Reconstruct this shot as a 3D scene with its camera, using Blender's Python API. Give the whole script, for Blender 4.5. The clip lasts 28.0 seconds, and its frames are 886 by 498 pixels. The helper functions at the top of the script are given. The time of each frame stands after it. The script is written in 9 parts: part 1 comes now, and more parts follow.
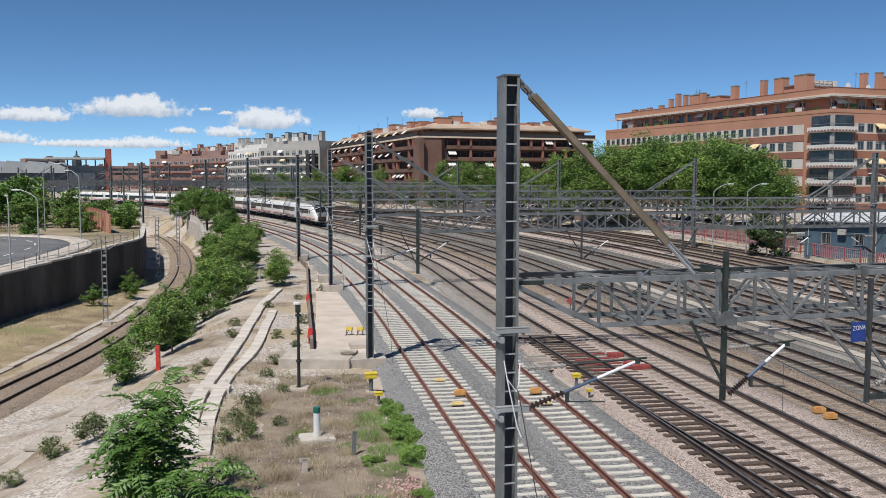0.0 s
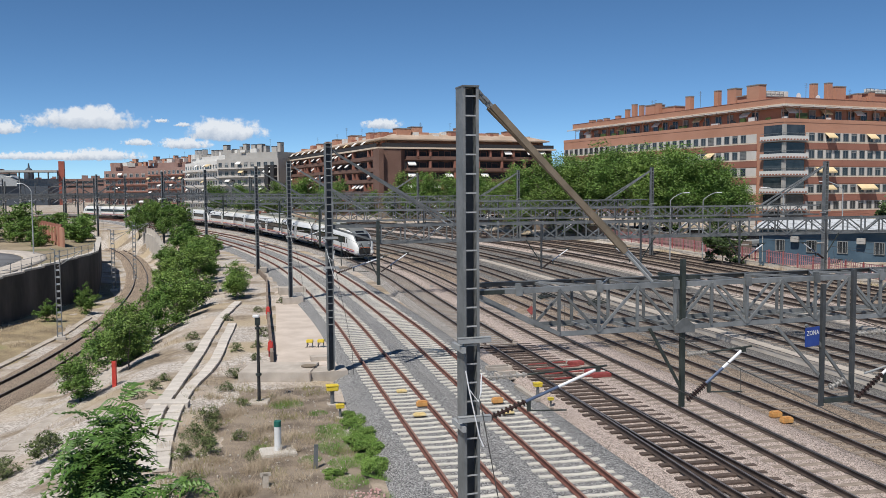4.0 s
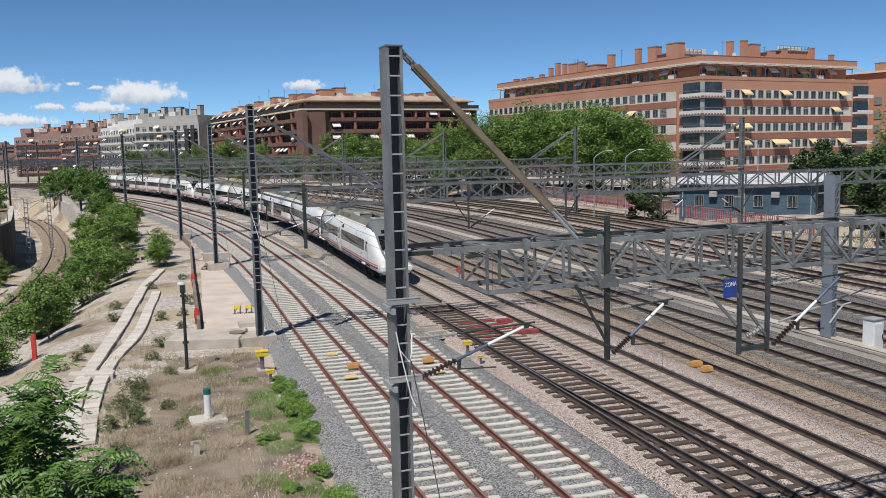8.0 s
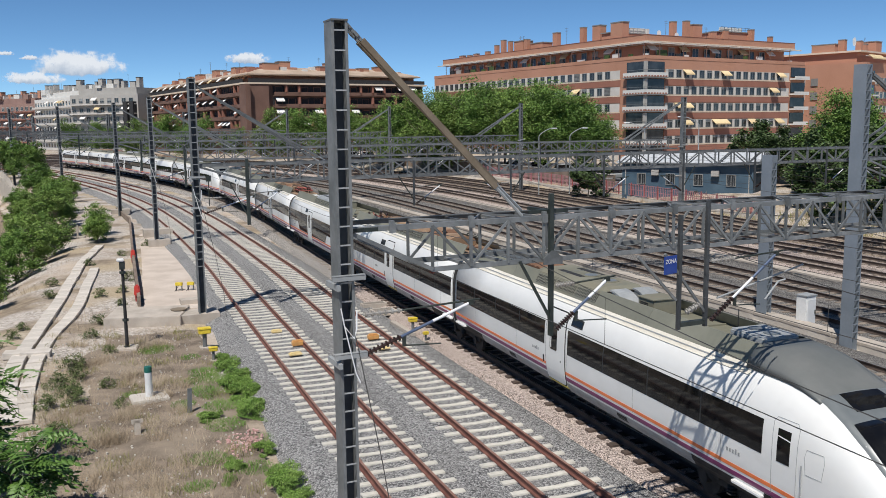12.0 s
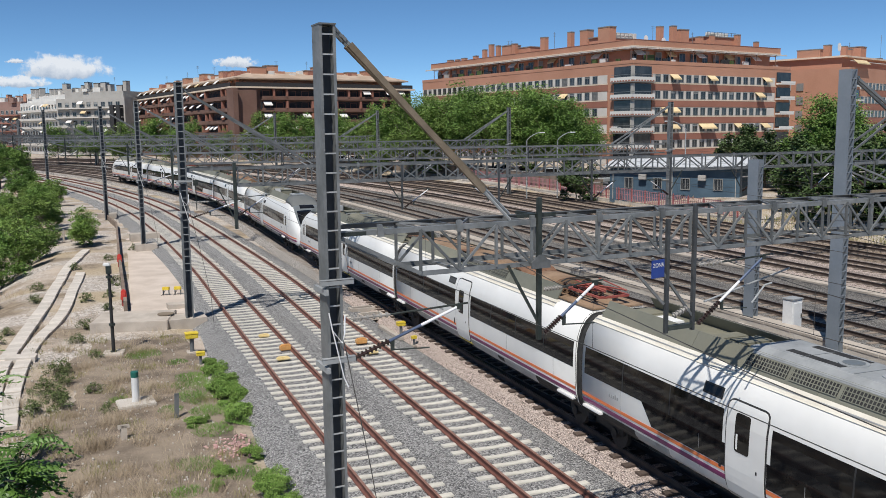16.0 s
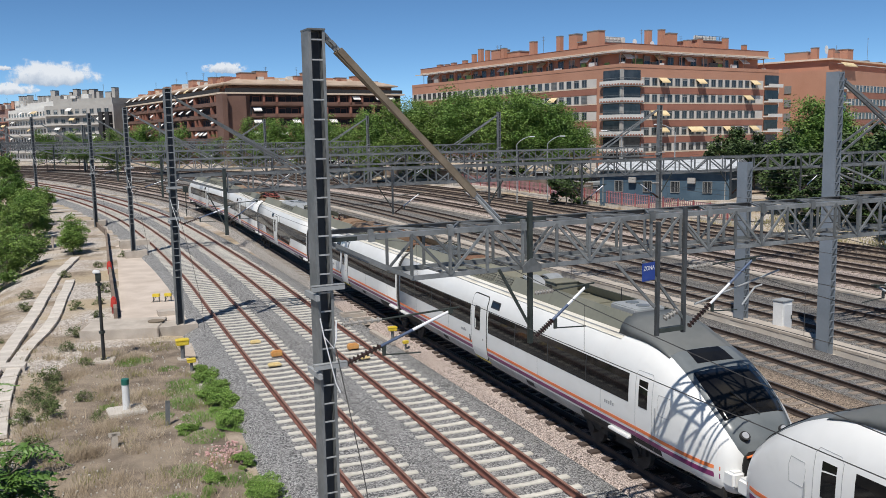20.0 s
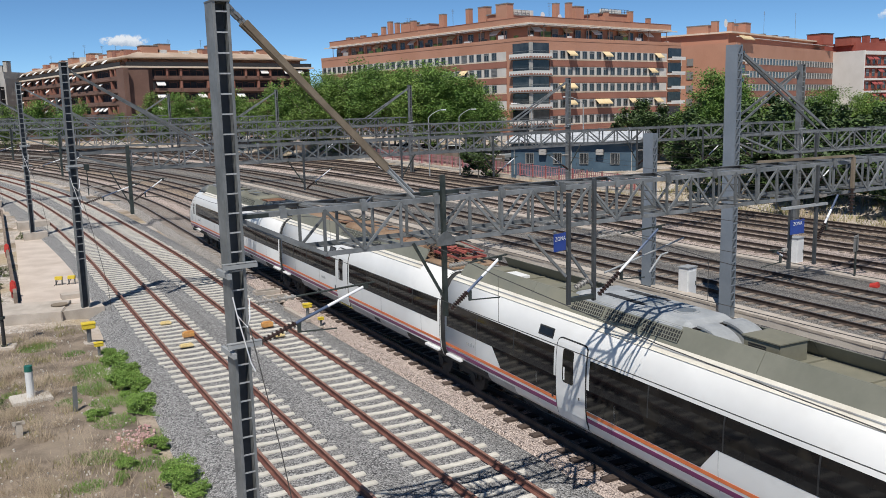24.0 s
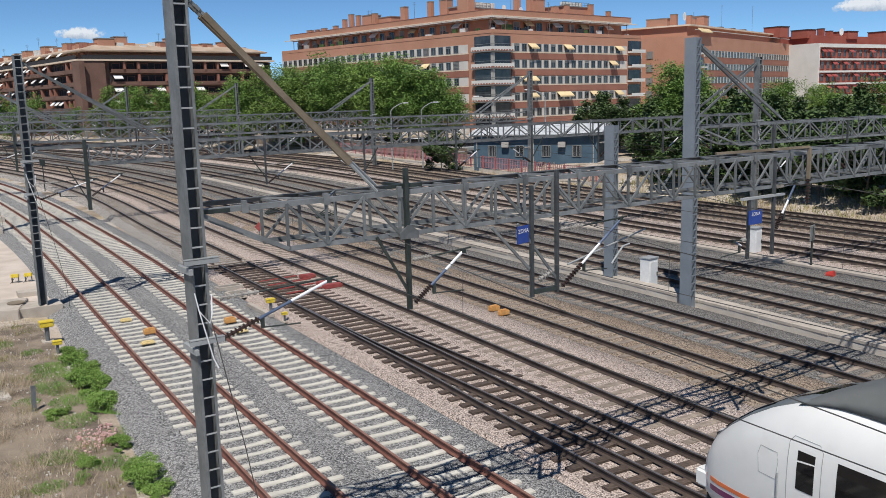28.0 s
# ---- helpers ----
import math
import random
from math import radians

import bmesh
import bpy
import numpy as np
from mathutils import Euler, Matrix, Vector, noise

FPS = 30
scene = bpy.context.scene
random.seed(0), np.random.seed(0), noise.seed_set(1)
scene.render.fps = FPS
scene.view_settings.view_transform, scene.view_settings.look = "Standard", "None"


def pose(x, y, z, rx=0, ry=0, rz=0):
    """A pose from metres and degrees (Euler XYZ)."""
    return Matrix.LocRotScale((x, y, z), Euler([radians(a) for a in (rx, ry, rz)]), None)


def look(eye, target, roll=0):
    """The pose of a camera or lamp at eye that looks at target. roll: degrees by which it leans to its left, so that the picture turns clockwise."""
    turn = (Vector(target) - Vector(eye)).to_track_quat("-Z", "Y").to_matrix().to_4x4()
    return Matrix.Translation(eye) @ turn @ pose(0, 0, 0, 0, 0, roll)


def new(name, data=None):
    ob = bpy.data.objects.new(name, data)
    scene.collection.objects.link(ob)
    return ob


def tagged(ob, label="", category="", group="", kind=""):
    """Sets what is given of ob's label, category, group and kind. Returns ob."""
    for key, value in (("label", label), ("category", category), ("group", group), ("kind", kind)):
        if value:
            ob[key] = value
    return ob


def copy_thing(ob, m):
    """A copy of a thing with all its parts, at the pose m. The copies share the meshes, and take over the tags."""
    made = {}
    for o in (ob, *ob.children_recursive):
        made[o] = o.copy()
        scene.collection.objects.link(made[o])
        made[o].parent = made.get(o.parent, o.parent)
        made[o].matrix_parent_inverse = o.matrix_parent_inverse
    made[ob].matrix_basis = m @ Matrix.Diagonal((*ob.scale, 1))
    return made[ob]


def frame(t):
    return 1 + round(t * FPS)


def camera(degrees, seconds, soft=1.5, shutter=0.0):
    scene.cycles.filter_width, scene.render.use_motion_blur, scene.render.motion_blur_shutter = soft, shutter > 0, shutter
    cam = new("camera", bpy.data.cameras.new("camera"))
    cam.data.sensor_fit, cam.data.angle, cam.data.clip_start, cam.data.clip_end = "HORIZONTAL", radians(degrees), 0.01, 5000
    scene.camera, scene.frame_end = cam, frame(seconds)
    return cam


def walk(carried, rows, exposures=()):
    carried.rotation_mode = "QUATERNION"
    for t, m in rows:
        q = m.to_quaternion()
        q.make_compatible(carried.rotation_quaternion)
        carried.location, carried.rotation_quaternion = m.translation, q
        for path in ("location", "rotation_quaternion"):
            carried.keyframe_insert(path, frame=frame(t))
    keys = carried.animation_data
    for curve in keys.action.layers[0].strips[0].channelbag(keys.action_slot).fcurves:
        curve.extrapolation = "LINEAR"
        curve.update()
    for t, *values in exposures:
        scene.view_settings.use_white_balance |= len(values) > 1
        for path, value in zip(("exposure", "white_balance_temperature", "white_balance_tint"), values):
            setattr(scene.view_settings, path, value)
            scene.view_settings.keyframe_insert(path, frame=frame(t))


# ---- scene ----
cam = camera(54.0, 28.0, soft=0.5)
PATH = [
    (0.0, pose(0, 0, 8.3, 85.40, 0.01, -0.14)),
    (0.5, pose(0, 0, 8.3, 85.31, -0.05, -0.48)),
    (1.0, pose(0, 0, 8.3, 85.30, 0.08, -0.74)),
    (1.5, pose(0, 0, 8.3, 85.50, 0.16, -1.06)),
    (2.0, pose(0, 0, 8.3, 85.80, 0.16, -1.53)),
    (2.5, pose(0, 0, 8.3, 86.00, 0.29, -1.84)),
    (3.0, pose(0, 0, 8.3, 86.13, 0.21, -2.22)),
    (3.5, pose(0, 0, 8.3, 86.21, 0.32, -2.46)),
    (5.5, pose(0, 0, 8.3, 85.16, 0.14, -3.97)),
    (6.0, pose(0, 0, 8.3, 84.94, 0.15, -4.34)),
    (6.5, pose(0, 0, 8.3, 84.54, 0.62, -5.19)),
    (7.0, pose(0, 0, 8.3, 84.05, 1.02, -6.18)),
    (7.5, pose(0, 0, 8.3, 83.66, 0.99, -7.02)),
    (8.0, pose(0, 0, 8.3, 83.46, 1.29, -7.63)),
    (8.5, pose(0, 0, 8.3, 83.15, 1.93, -8.61)),
    (9.0, pose(0, 0, 8.3, 82.74, 1.62, -9.47)),
    (9.5, pose(0, 0, 8.3, 82.52, 1.15, -10.04)),
    (10.0, pose(0, 0, 8.3, 82.39, 1.06, -10.66)),
    (10.5, pose(0, 0, 8.3, 82.20, 0.93, -11.04)),
    (11.0, pose(0, 0, 8.3, 81.97, 0.53, -11.15)),
    (11.5, pose(0, 0, 8.3, 81.86, 0.36, -11.13)),
    (12.0, pose(0, 0, 8.3, 81.87, 0.67, -11.18)),
    (12.5, pose(0, 0, 8.3, 81.98, 0.85, -11.32)),
    (14.5, pose(0, 0, 8.3, 81.95, 0.77, -11.81)),
    (15.0, pose(0, 0, 8.3, 81.97, 0.67, -11.88)),
    (15.5, pose(0, 0, 8.3, 82.01, 0.50, -11.89)),
    (16.0, pose(0, 0, 8.3, 82.13, 0.61, -11.96)),
    (16.5, pose(0, 0, 8.3, 82.24, 0.75, -12.05)),
    (17.0, pose(0, 0, 8.3, 82.24, 0.70, -12.10)),
    (17.5, pose(0, 0, 8.3, 82.29, 0.57, -12.17)),
    (18.0, pose(0, 0, 8.3, 82.35, 0.72, -12.31)),
    (18.5, pose(0, 0, 8.3, 82.42, 0.93, -12.43)),
    (19.0, pose(0, 0, 8.3, 82.40, 0.89, -12.44)),
    (19.5, pose(0, 0, 8.3, 82.39, 0.73, -12.46)),
    (20.0, pose(0, 0, 8.3, 82.42, 0.97, -12.61)),
    (20.5, pose(0, 0, 8.3, 82.41, 1.11, -12.73)),
    (21.0, pose(0, 0, 8.3, 82.38, 1.19, -12.92)),
    (21.5, pose(0, 0, 8.3, 82.06, 0.92, -13.34)),
    (23.5, pose(0, 0, 8.3, 80.86, 0.92, -17.39)),
    (24.0, pose(0, 0, 8.3, 80.60, 1.36, -18.39)),
    (24.5, pose(0, 0, 8.3, 80.30, 1.67, -19.41)),
    (25.0, pose(0, 0, 8.3, 80.05, 1.99, -20.21)),
    (25.5, pose(0, 0, 8.3, 79.97, 1.70, -20.54)),
    (26.0, pose(0, 0, 8.3, 80.01, 1.64, -20.64)),
    (26.5, pose(0, 0, 8.3, 80.04, 1.73, -20.68)),
    (27.0, pose(0, 0, 8.3, 80.07, 1.75, -20.79)),
    (27.5, pose(0, 0, 8.3, 80.05, 1.64, -20.82)),
    (28.0, pose(0, 0, 8.3, 80.09, 1.51, -20.84)),
]
walk(cam, PATH)

# ---- world and sun ----
SUN_AWAY = Vector((0.255, 0.465, -0.848)).normalized()
world = bpy.data.worlds.new("sky")
scene.world = world
world.use_nodes = True
_wn = world.node_tree.nodes
_sky = _wn.new("ShaderNodeTexSky")
_sky.sky_type = "NISHITA"
_sky.sun_disc = False
_sky.sun_elevation = math.asin(-SUN_AWAY.z)
_sky.sun_rotation = math.atan2(-SUN_AWAY.x, -SUN_AWAY.y)
_sky.altitude = 3000
_sky.air_density = 0.55
_sky.dust_density = 0.8
_sky.ozone_density = 1.5
_hue = _wn.new("ShaderNodeHueSaturation")
_hue.inputs["Saturation"].default_value = 1.12
world.node_tree.links.new(_sky.outputs[0], _hue.inputs["Color"])
_tint = _wn.new("ShaderNodeMix")
_tint.data_type, _tint.blend_type = "RGBA", "MULTIPLY"
_tint.inputs[0].default_value = 1.0
_tint.inputs[7].default_value = (0.93, 1.08, 1.07, 1)
world.node_tree.links.new(_hue.outputs[0], _tint.inputs[6])
world.node_tree.links.new(_tint.outputs[2], _wn["Background"].inputs[0])
_wn["Background"].inputs[1].default_value = 0.122
sun = new("sun", bpy.data.lights.new("sun", "SUN"))
sun.data.energy = 5.2
sun.data.angle = radians(0.53)
sun.data.color = (1.0, 0.955, 0.89)
sun.matrix_world = look((0, 0, 60), Vector((0, 0, 60)) + SUN_AWAY)
scene.view_settings.exposure = -0.09


# ---- materials ----
def nodes_of(m):
    m.use_nodes = True
    return m.node_tree.nodes, m.node_tree.links, m.node_tree.nodes["Principled BSDF"]


def mat(name, a, b=None, scale=3.0, rough=0.7, metal=0.0, bump=0.0, bscale=None, fine=None, ramp=(0.35, 0.65), rand=0.0,
        stretch=None, stain=None, spec=0.5, obj=True, isle=0.0):
    """A surface of two colours mixed by a coarse noise, with a fine grain, a stain colour, bump and per-object variation."""
    m = bpy.data.materials.new(name)
    n, l, p = nodes_of(m)
    p.inputs["Roughness"].default_value = rough
    p.inputs["Metallic"].default_value = metal
    p.inputs["Specular IOR Level"].default_value = spec
    b = b or tuple(min(1, c * 1.15) for c in a)
    co = n.new("ShaderNodeTexCoord")
    vec = co.outputs["Object"] if obj else None
    if not obj:
        g = n.new("ShaderNodeNewGeometry")
        vec = g.outputs["Position"]
    if stretch:
        mp = n.new("ShaderNodeMapping")
        mp.inputs["Scale"].default_value = stretch
        l.new(vec, mp.inputs["Vector"])
        vec = mp.outputs[0]

    def tex(sc, detail=4.0):
        t = n.new("ShaderNodeTexNoise")
        t.inputs["Scale"].default_value = sc
        t.inputs["Detail"].default_value = detail
        l.new(vec, t.inputs["Vector"])
        return t.outputs["Fac"]

    def rampof(fac, lo, hi):
        r = n.new("ShaderNodeMapRange")
        r.inputs["From Min"].default_value, r.inputs["From Max"].default_value = lo, hi
        l.new(fac, r.inputs["Value"])
        return r.outputs[0]

    def mix(fac, c1, c2, kind="MIX"):
        x = n.new("ShaderNodeMix")
        x.data_type, x.blend_type = "RGBA", kind
        if isinstance(fac, float):
            x.inputs[0].default_value = fac
        else:
            l.new(fac, x.inputs[0])
        for s, c in ((6, c1), (7, c2)):
            if isinstance(c, tuple):
                x.inputs[s].default_value = (*c, 1)
            else:
                l.new(c, x.inputs[s])
        return x.outputs[2]

    col = mix(rampof(tex(scale), *ramp), a, b)
    if fine:
        fsc, dark = fine
        col = mix(rampof(tex(fsc, 2.0), 0.3, 0.7), mix(1.0, col, (dark, dark, dark), "MULTIPLY"), col)
    if stain:
        sc, colour, lo, hi = stain
        col = mix(rampof(tex(sc, 6.0), lo, hi), col, colour)
    if rand:
        oi = n.new("ShaderNodeObjectInfo")
        hs = n.new("ShaderNodeHueSaturation")
        r = n.new("ShaderNodeMapRange")
        r.inputs["To Min"].default_value, r.inputs["To Max"].default_value = 1 - rand, 1 + rand
        l.new(oi.outputs["Random"], r.inputs["Value"])
        l.new(r.outputs[0], hs.inputs["Value"])
        l.new(col, hs.inputs["Color"])
        col = hs.outputs[0]
    if isle:
        gi = n.new("ShaderNodeNewGeometry")
        hv = n.new("ShaderNodeHueSaturation")
        r = n.new("ShaderNodeMapRange")
        r.inputs["To Min"].default_value, r.inputs["To Max"].default_value = 1 - isle, 1 + isle
        l.new(gi.outputs["Random Per Island"], r.inputs["Value"])
        l.new(r.outputs[0], hv.inputs["Value"])
        l.new(col, hv.inputs["Color"])
        col = hv.outputs[0]
    l.new(col, p.inputs["Base Color"])
    if bump:
        bp = n.new("ShaderNodeBump")
        bp.inputs["Strength"].default_value = bump
        bp.inputs["Distance"].default_value = 0.03
        l.new(tex(bscale or scale * 6, 3.0), bp.inputs["Height"])
        l.new(bp.outputs[0], p.inputs["Normal"])
    return m


def stones(name, dark, light, gap_shade, scale=14.0, tint=None, bump=0.9):
    """Loose crushed stone: cells of mixed colours, the shade between stones painted as dark gaps."""
    m = bpy.data.materials.new(name)
    n, l, p = nodes_of(m)
    p.inputs["Roughness"].default_value = 0.95
    p.inputs["Specular IOR Level"].default_value = 0.2
    g = n.new("ShaderNodeNewGeometry")
    v = n.new("ShaderNodeTexVoronoi")
    v.inputs["Scale"].default_value = scale
    l.new(g.outputs["Position"], v.inputs["Vector"])
    bw = n.new("ShaderNodeSeparateColor")
    l.new(v.outputs["Color"], bw.inputs[0])
    x = n.new("ShaderNodeMix")
    x.data_type = "RGBA"
    x.inputs[6].default_value, x.inputs[7].default_value = (*dark, 1), (*light, 1)
    l.new(bw.outputs[0], x.inputs[0])
    big = n.new("ShaderNodeTexNoise")
    big.inputs["Scale"].default_value = 0.55
    big.inputs["Detail"].default_value = 5.0
    l.new(g.outputs["Position"], big.inputs["Vector"])
    mr = n.new("ShaderNodeMapRange")
    mr.inputs["From Min"].default_value, mr.inputs["From Max"].default_value = 0.42, 0.68
    l.new(big.outputs["Fac"], mr.inputs["Value"])
    y = n.new("ShaderNodeMix")
    y.data_type = "RGBA"
    y.inputs[7].default_value = (*(tint or light), 1)
    l.new(mr.outputs[0], y.inputs[0])
    l.new(x.outputs[2], y.inputs[6])
    half = n.new("ShaderNodeMix")
    half.data_type = "RGBA"
    half.inputs[0].default_value = 0.5
    l.new(x.outputs[2], half.inputs[6])
    l.new(y.outputs[2], half.inputs[7])
    # self-shadow between the stones, painted towards the cell edges
    gap = n.new("ShaderNodeMapRange")
    gap.inputs["From Min"].default_value, gap.inputs["From Max"].default_value = 0.5, 0.9
    l.new(v.outputs["Distance"], gap.inputs["Value"])
    z = n.new("ShaderNodeMix")
    z.data_type = "RGBA"
    z.inputs[7].default_value = (*gap_shade, 1)
    l.new(gap.outputs[0], z.inputs[0])
    l.new(half.outputs[2], z.inputs[6])
    l.new(z.outputs[2], p.inputs["Base Color"])
    b = n.new("ShaderNodeBump")
    b.invert = True
    b.inputs["Strength"].default_value = bump
    b.inputs["Distance"].default_value = 0.04
    l.new(v.outputs["Distance"], b.inputs["Height"])
    l.new(b.outputs[0], p.inputs["Normal"])
    return m


M = {}
M["ballast_grey"] = stones("grey_ballast", (0.095, 0.095, 0.098), (0.50, 0.495, 0.485), (0.035, 0.035, 0.037), 25, (0.30, 0.295, 0.285))
M["ballast_tan"] = stones("tan_ballast", (0.24, 0.195, 0.17), (0.74, 0.62, 0.555), (0.06, 0.048, 0.04), 25, (0.56, 0.455, 0.395))
M["ballast_brown"] = stones("brown_ballast", (0.10, 0.075, 0.057), (0.60, 0.485, 0.38), (0.028, 0.022, 0.018), 25, (0.33, 0.245, 0.175))
M["ballast_dusty"] = stones("dusty_ballast", (0.15, 0.14, 0.13), (0.58, 0.545, 0.51), (0.04, 0.037, 0.034), 25, (0.37, 0.335, 0.30))
M["ballast_dull"] = stones("dull_ballast", (0.07, 0.066, 0.062), (0.37, 0.355, 0.335), (0.025, 0.025, 0.025), 25, (0.235, 0.21, 0.185))
M["concrete"] = mat("weathered_concrete", (0.50, 0.46, 0.41), (0.60, 0.56, 0.50), 1.2, 0.9, bump=0.25, bscale=25, fine=(30, 0.86), stain=(0.6, (0.36, 0.32, 0.28), 0.55, 0.75))
M["sand"] = mat("sandy_worn_concrete", (0.50, 0.425, 0.36), (0.60, 0.52, 0.45), 0.8, 0.95, bump=0.15, bscale=25, fine=(30, 0.88), stain=(0.6, (0.40, 0.33, 0.27), 0.58, 0.8))
M["trough_lid"] = mat("pale_weathered_lid", (0.50, 0.455, 0.40), (0.63, 0.58, 0.52), 1.2, 0.9, bump=0.2, bscale=30, fine=(40, 0.88), rand=0.08, stain=(0.8, (0.42, 0.37, 0.31), 0.6, 0.78))
M["slab"] = mat("pale_concrete_slab", (0.38, 0.335, 0.285), (0.50, 0.445, 0.385), 1.5, 0.9, bump=0.2, bscale=30, fine=(40, 0.88), rand=0.07, stain=(0.9, (0.42, 0.36, 0.30), 0.58, 0.75))
M["sleeper"] = mat("concrete_sleeper", (0.52, 0.495, 0.44), (0.63, 0.605, 0.54), 4, 0.85, bump=0.15, bscale=40, fine=(50, 0.9), rand=0.06)
M["old_sleeper"] = mat("stained_concrete_sleeper", (0.20, 0.16, 0.13), (0.33, 0.275, 0.225), 4, 0.9, bump=0.2, fine=(40, 0.8), rand=0.12)
M["timber"] = mat("tarred_timber", (0.055, 0.04, 0.033), (0.14, 0.10, 0.08), 5, 0.9, bump=0.4, bscale=20, fine=(50, 0.7), rand=0.2, stretch=(1, 6, 6))
M["rail_rust"] = mat("rusty_rail", (0.145, 0.056, 0.042), (0.22, 0.098, 0.072), 2, 0.75, 0.2, bump=0.15, fine=(60, 0.8))
M["rail_dark"] = mat("dark_oily_rail", (0.038, 0.027, 0.023), (0.08, 0.056, 0.045), 2, 0.85, 0.0, bump=0.1, fine=(60, 0.8))
M["rail_top"] = mat("polished_rail_head", (0.34, 0.31, 0.29), (0.24, 0.20, 0.18), 3, 0.4, 0.7)
M["rail_top_rust"] = mat("rusty_rail_head", (0.30, 0.15, 0.11), (0.38, 0.22, 0.17), 3, 0.55, 0.4)
# rand: tone spread between members imitates sunlit and shaded steel
M["steel"] = mat("galvanised_steel", (0.125, 0.135, 0.138), (0.21, 0.22, 0.224), 1.6, 0.55, 0.15, bump=0.05, fine=(12, 0.82), rand=0.28, stain=(0.7, (0.16, 0.155, 0.145), 0.58, 0.78))
M["steel_pale"] = mat("pale_painted_steel", (0.30, 0.315, 0.32), (0.40, 0.415, 0.42), 1.6, 0.5, 0.1, fine=(12, 0.9), rand=0.08)
M["steel_blue"] = mat("blue_grey_steel_plate", (0.17, 0.20, 0.232), (0.21, 0.24, 0.275), 0.8, 0.55, 0.05, bump=0.03, fine=(10, 0.94), stain=(1.2, (0.30, 0.34, 0.38), 0.62, 0.8))
# shade between the mast channels is put into this dark blue-grey
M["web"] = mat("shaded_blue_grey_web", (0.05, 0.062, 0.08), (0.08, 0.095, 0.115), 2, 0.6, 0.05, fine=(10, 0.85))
M["post"] = mat("dark_grey_post_paint", (0.045, 0.05, 0.054), (0.075, 0.08, 0.085), 3, 0.55, 0.1, fine=(20, 0.85))
# dark brown picked to paint the shadowed side of the low edge wall
M["brown_wall"] = mat("brown_stained_concrete", (0.17, 0.125, 0.095), (0.27, 0.215, 0.17), 0.8, 0.95, bump=0.25, bscale=12, fine=(15, 0.8))
M["dark_steel"] = mat("dark_green_painted_steel", (0.02, 0.028, 0.025), (0.045, 0.055, 0.05), 4, 0.5, 0.1, fine=(30, 0.8))
M["navy_steel"] = mat("dull_navy_tube", (0.06, 0.09, 0.16), (0.10, 0.13, 0.2), 3, 0.45, 0.2)
M["bright_tube"] = mat("bright_aluminium_tube", (0.75, 0.76, 0.77), (0.85, 0.86, 0.87), 3, 0.4, 0.2)
M["rusty"] = mat("brown_rusted_strut", (0.17, 0.135, 0.095), (0.25, 0.20, 0.145), 1.5, 0.8, 0.1, bump=0.1, fine=(20, 0.85))
M["wire"] = mat("dark_wire", (0.05, 0.05, 0.05), (0.10, 0.095, 0.09), 3, 0.5, 0.5)
M["insulator"] = mat("brown_glazed_insulator", (0.025, 0.016, 0.014), (0.05, 0.03, 0.026), 6, 0.25)
M["white_insul"] = mat("grey_glazed_insulator", (0.36, 0.35, 0.33), (0.24, 0.22, 0.20), 6, 0.25)
M["yellow"] = mat("yellow_plastic", (0.68, 0.50, 0.035), (0.78, 0.60, 0.07), 6, 0.45, fine=(20, 0.85))
M["pale_yellow"] = mat("faded_yellow_plastic", (0.70, 0.52, 0.22), (0.80, 0.66, 0.36), 8, 0.6, fine=(20, 0.8))
M["orange_box"] = mat("orange_plastic", (0.58, 0.28, 0.09), (0.68, 0.38, 0.13), 8, 0.55, fine=(20, 0.8))
M["red"] = mat("red_paint", (0.50, 0.04, 0.03), (0.60, 0.07, 0.05), 4, 0.5, fine=(20, 0.8))
M["dark_red"] = mat("dark_red_machine_paint", (0.28, 0.05, 0.045), (0.36, 0.09, 0.08), 4, 0.65, fine=(20, 0.75))
M["white"] = mat("white_paint", (0.76, 0.76, 0.74), (0.82, 0.82, 0.80), 3, 0.5, fine=(14, 0.94))
M["cabinet"] = mat("grey_white_cabinet", (0.66, 0.67, 0.67), (0.74, 0.75, 0.75), 2, 0.5, fine=(14, 0.93), stain=(2.5, (0.5, 0.5, 0.48), 0.62, 0.8))
M["sign_blue"] = mat("blue_enamel", (0.012, 0.045, 0.25), (0.022, 0.065, 0.30), 4, 0.4)
M["black"] = mat("black_rubber", (0.012, 0.012, 0.013), (0.03, 0.03, 0.03), 5, 0.7)
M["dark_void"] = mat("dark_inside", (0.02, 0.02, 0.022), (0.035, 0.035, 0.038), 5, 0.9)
# train
M["t_white"] = mat("white_train_paint", (0.70, 0.70, 0.68), (0.74, 0.74, 0.72), 0.6, 0.3, fine=(3, 0.97), stain=(1.6, (0.64, 0.635, 0.61), 0.62, 0.85))
M["t_grey"] = mat("grey_train_skirt", (0.28, 0.29, 0.29), (0.35, 0.355, 0.355), 1.2, 0.5, fine=(9, 0.9), stain=(1.4, (0.20, 0.18, 0.16), 0.55, 0.8))
M["t_fairing"] = mat("dark_grey_fairing", (0.115, 0.125, 0.122), (0.15, 0.155, 0.15), 0.8, 0.55, fine=(8, 0.94))
M["t_roof"] = mat("grey_train_roof", (0.165, 0.162, 0.122), (0.22, 0.212, 0.16), 0.8, 0.65, fine=(8, 0.92), stain=(0.5, (0.20, 0.18, 0.125), 0.5, 0.75))
M["t_roofdirt"] = mat("brown_dusty_roof", (0.23, 0.145, 0.085), (0.31, 0.21, 0.135), 1.2, 0.9, bump=0.1, fine=(12, 0.85), stain=(0.7, (0.18, 0.11, 0.07), 0.55, 0.75))
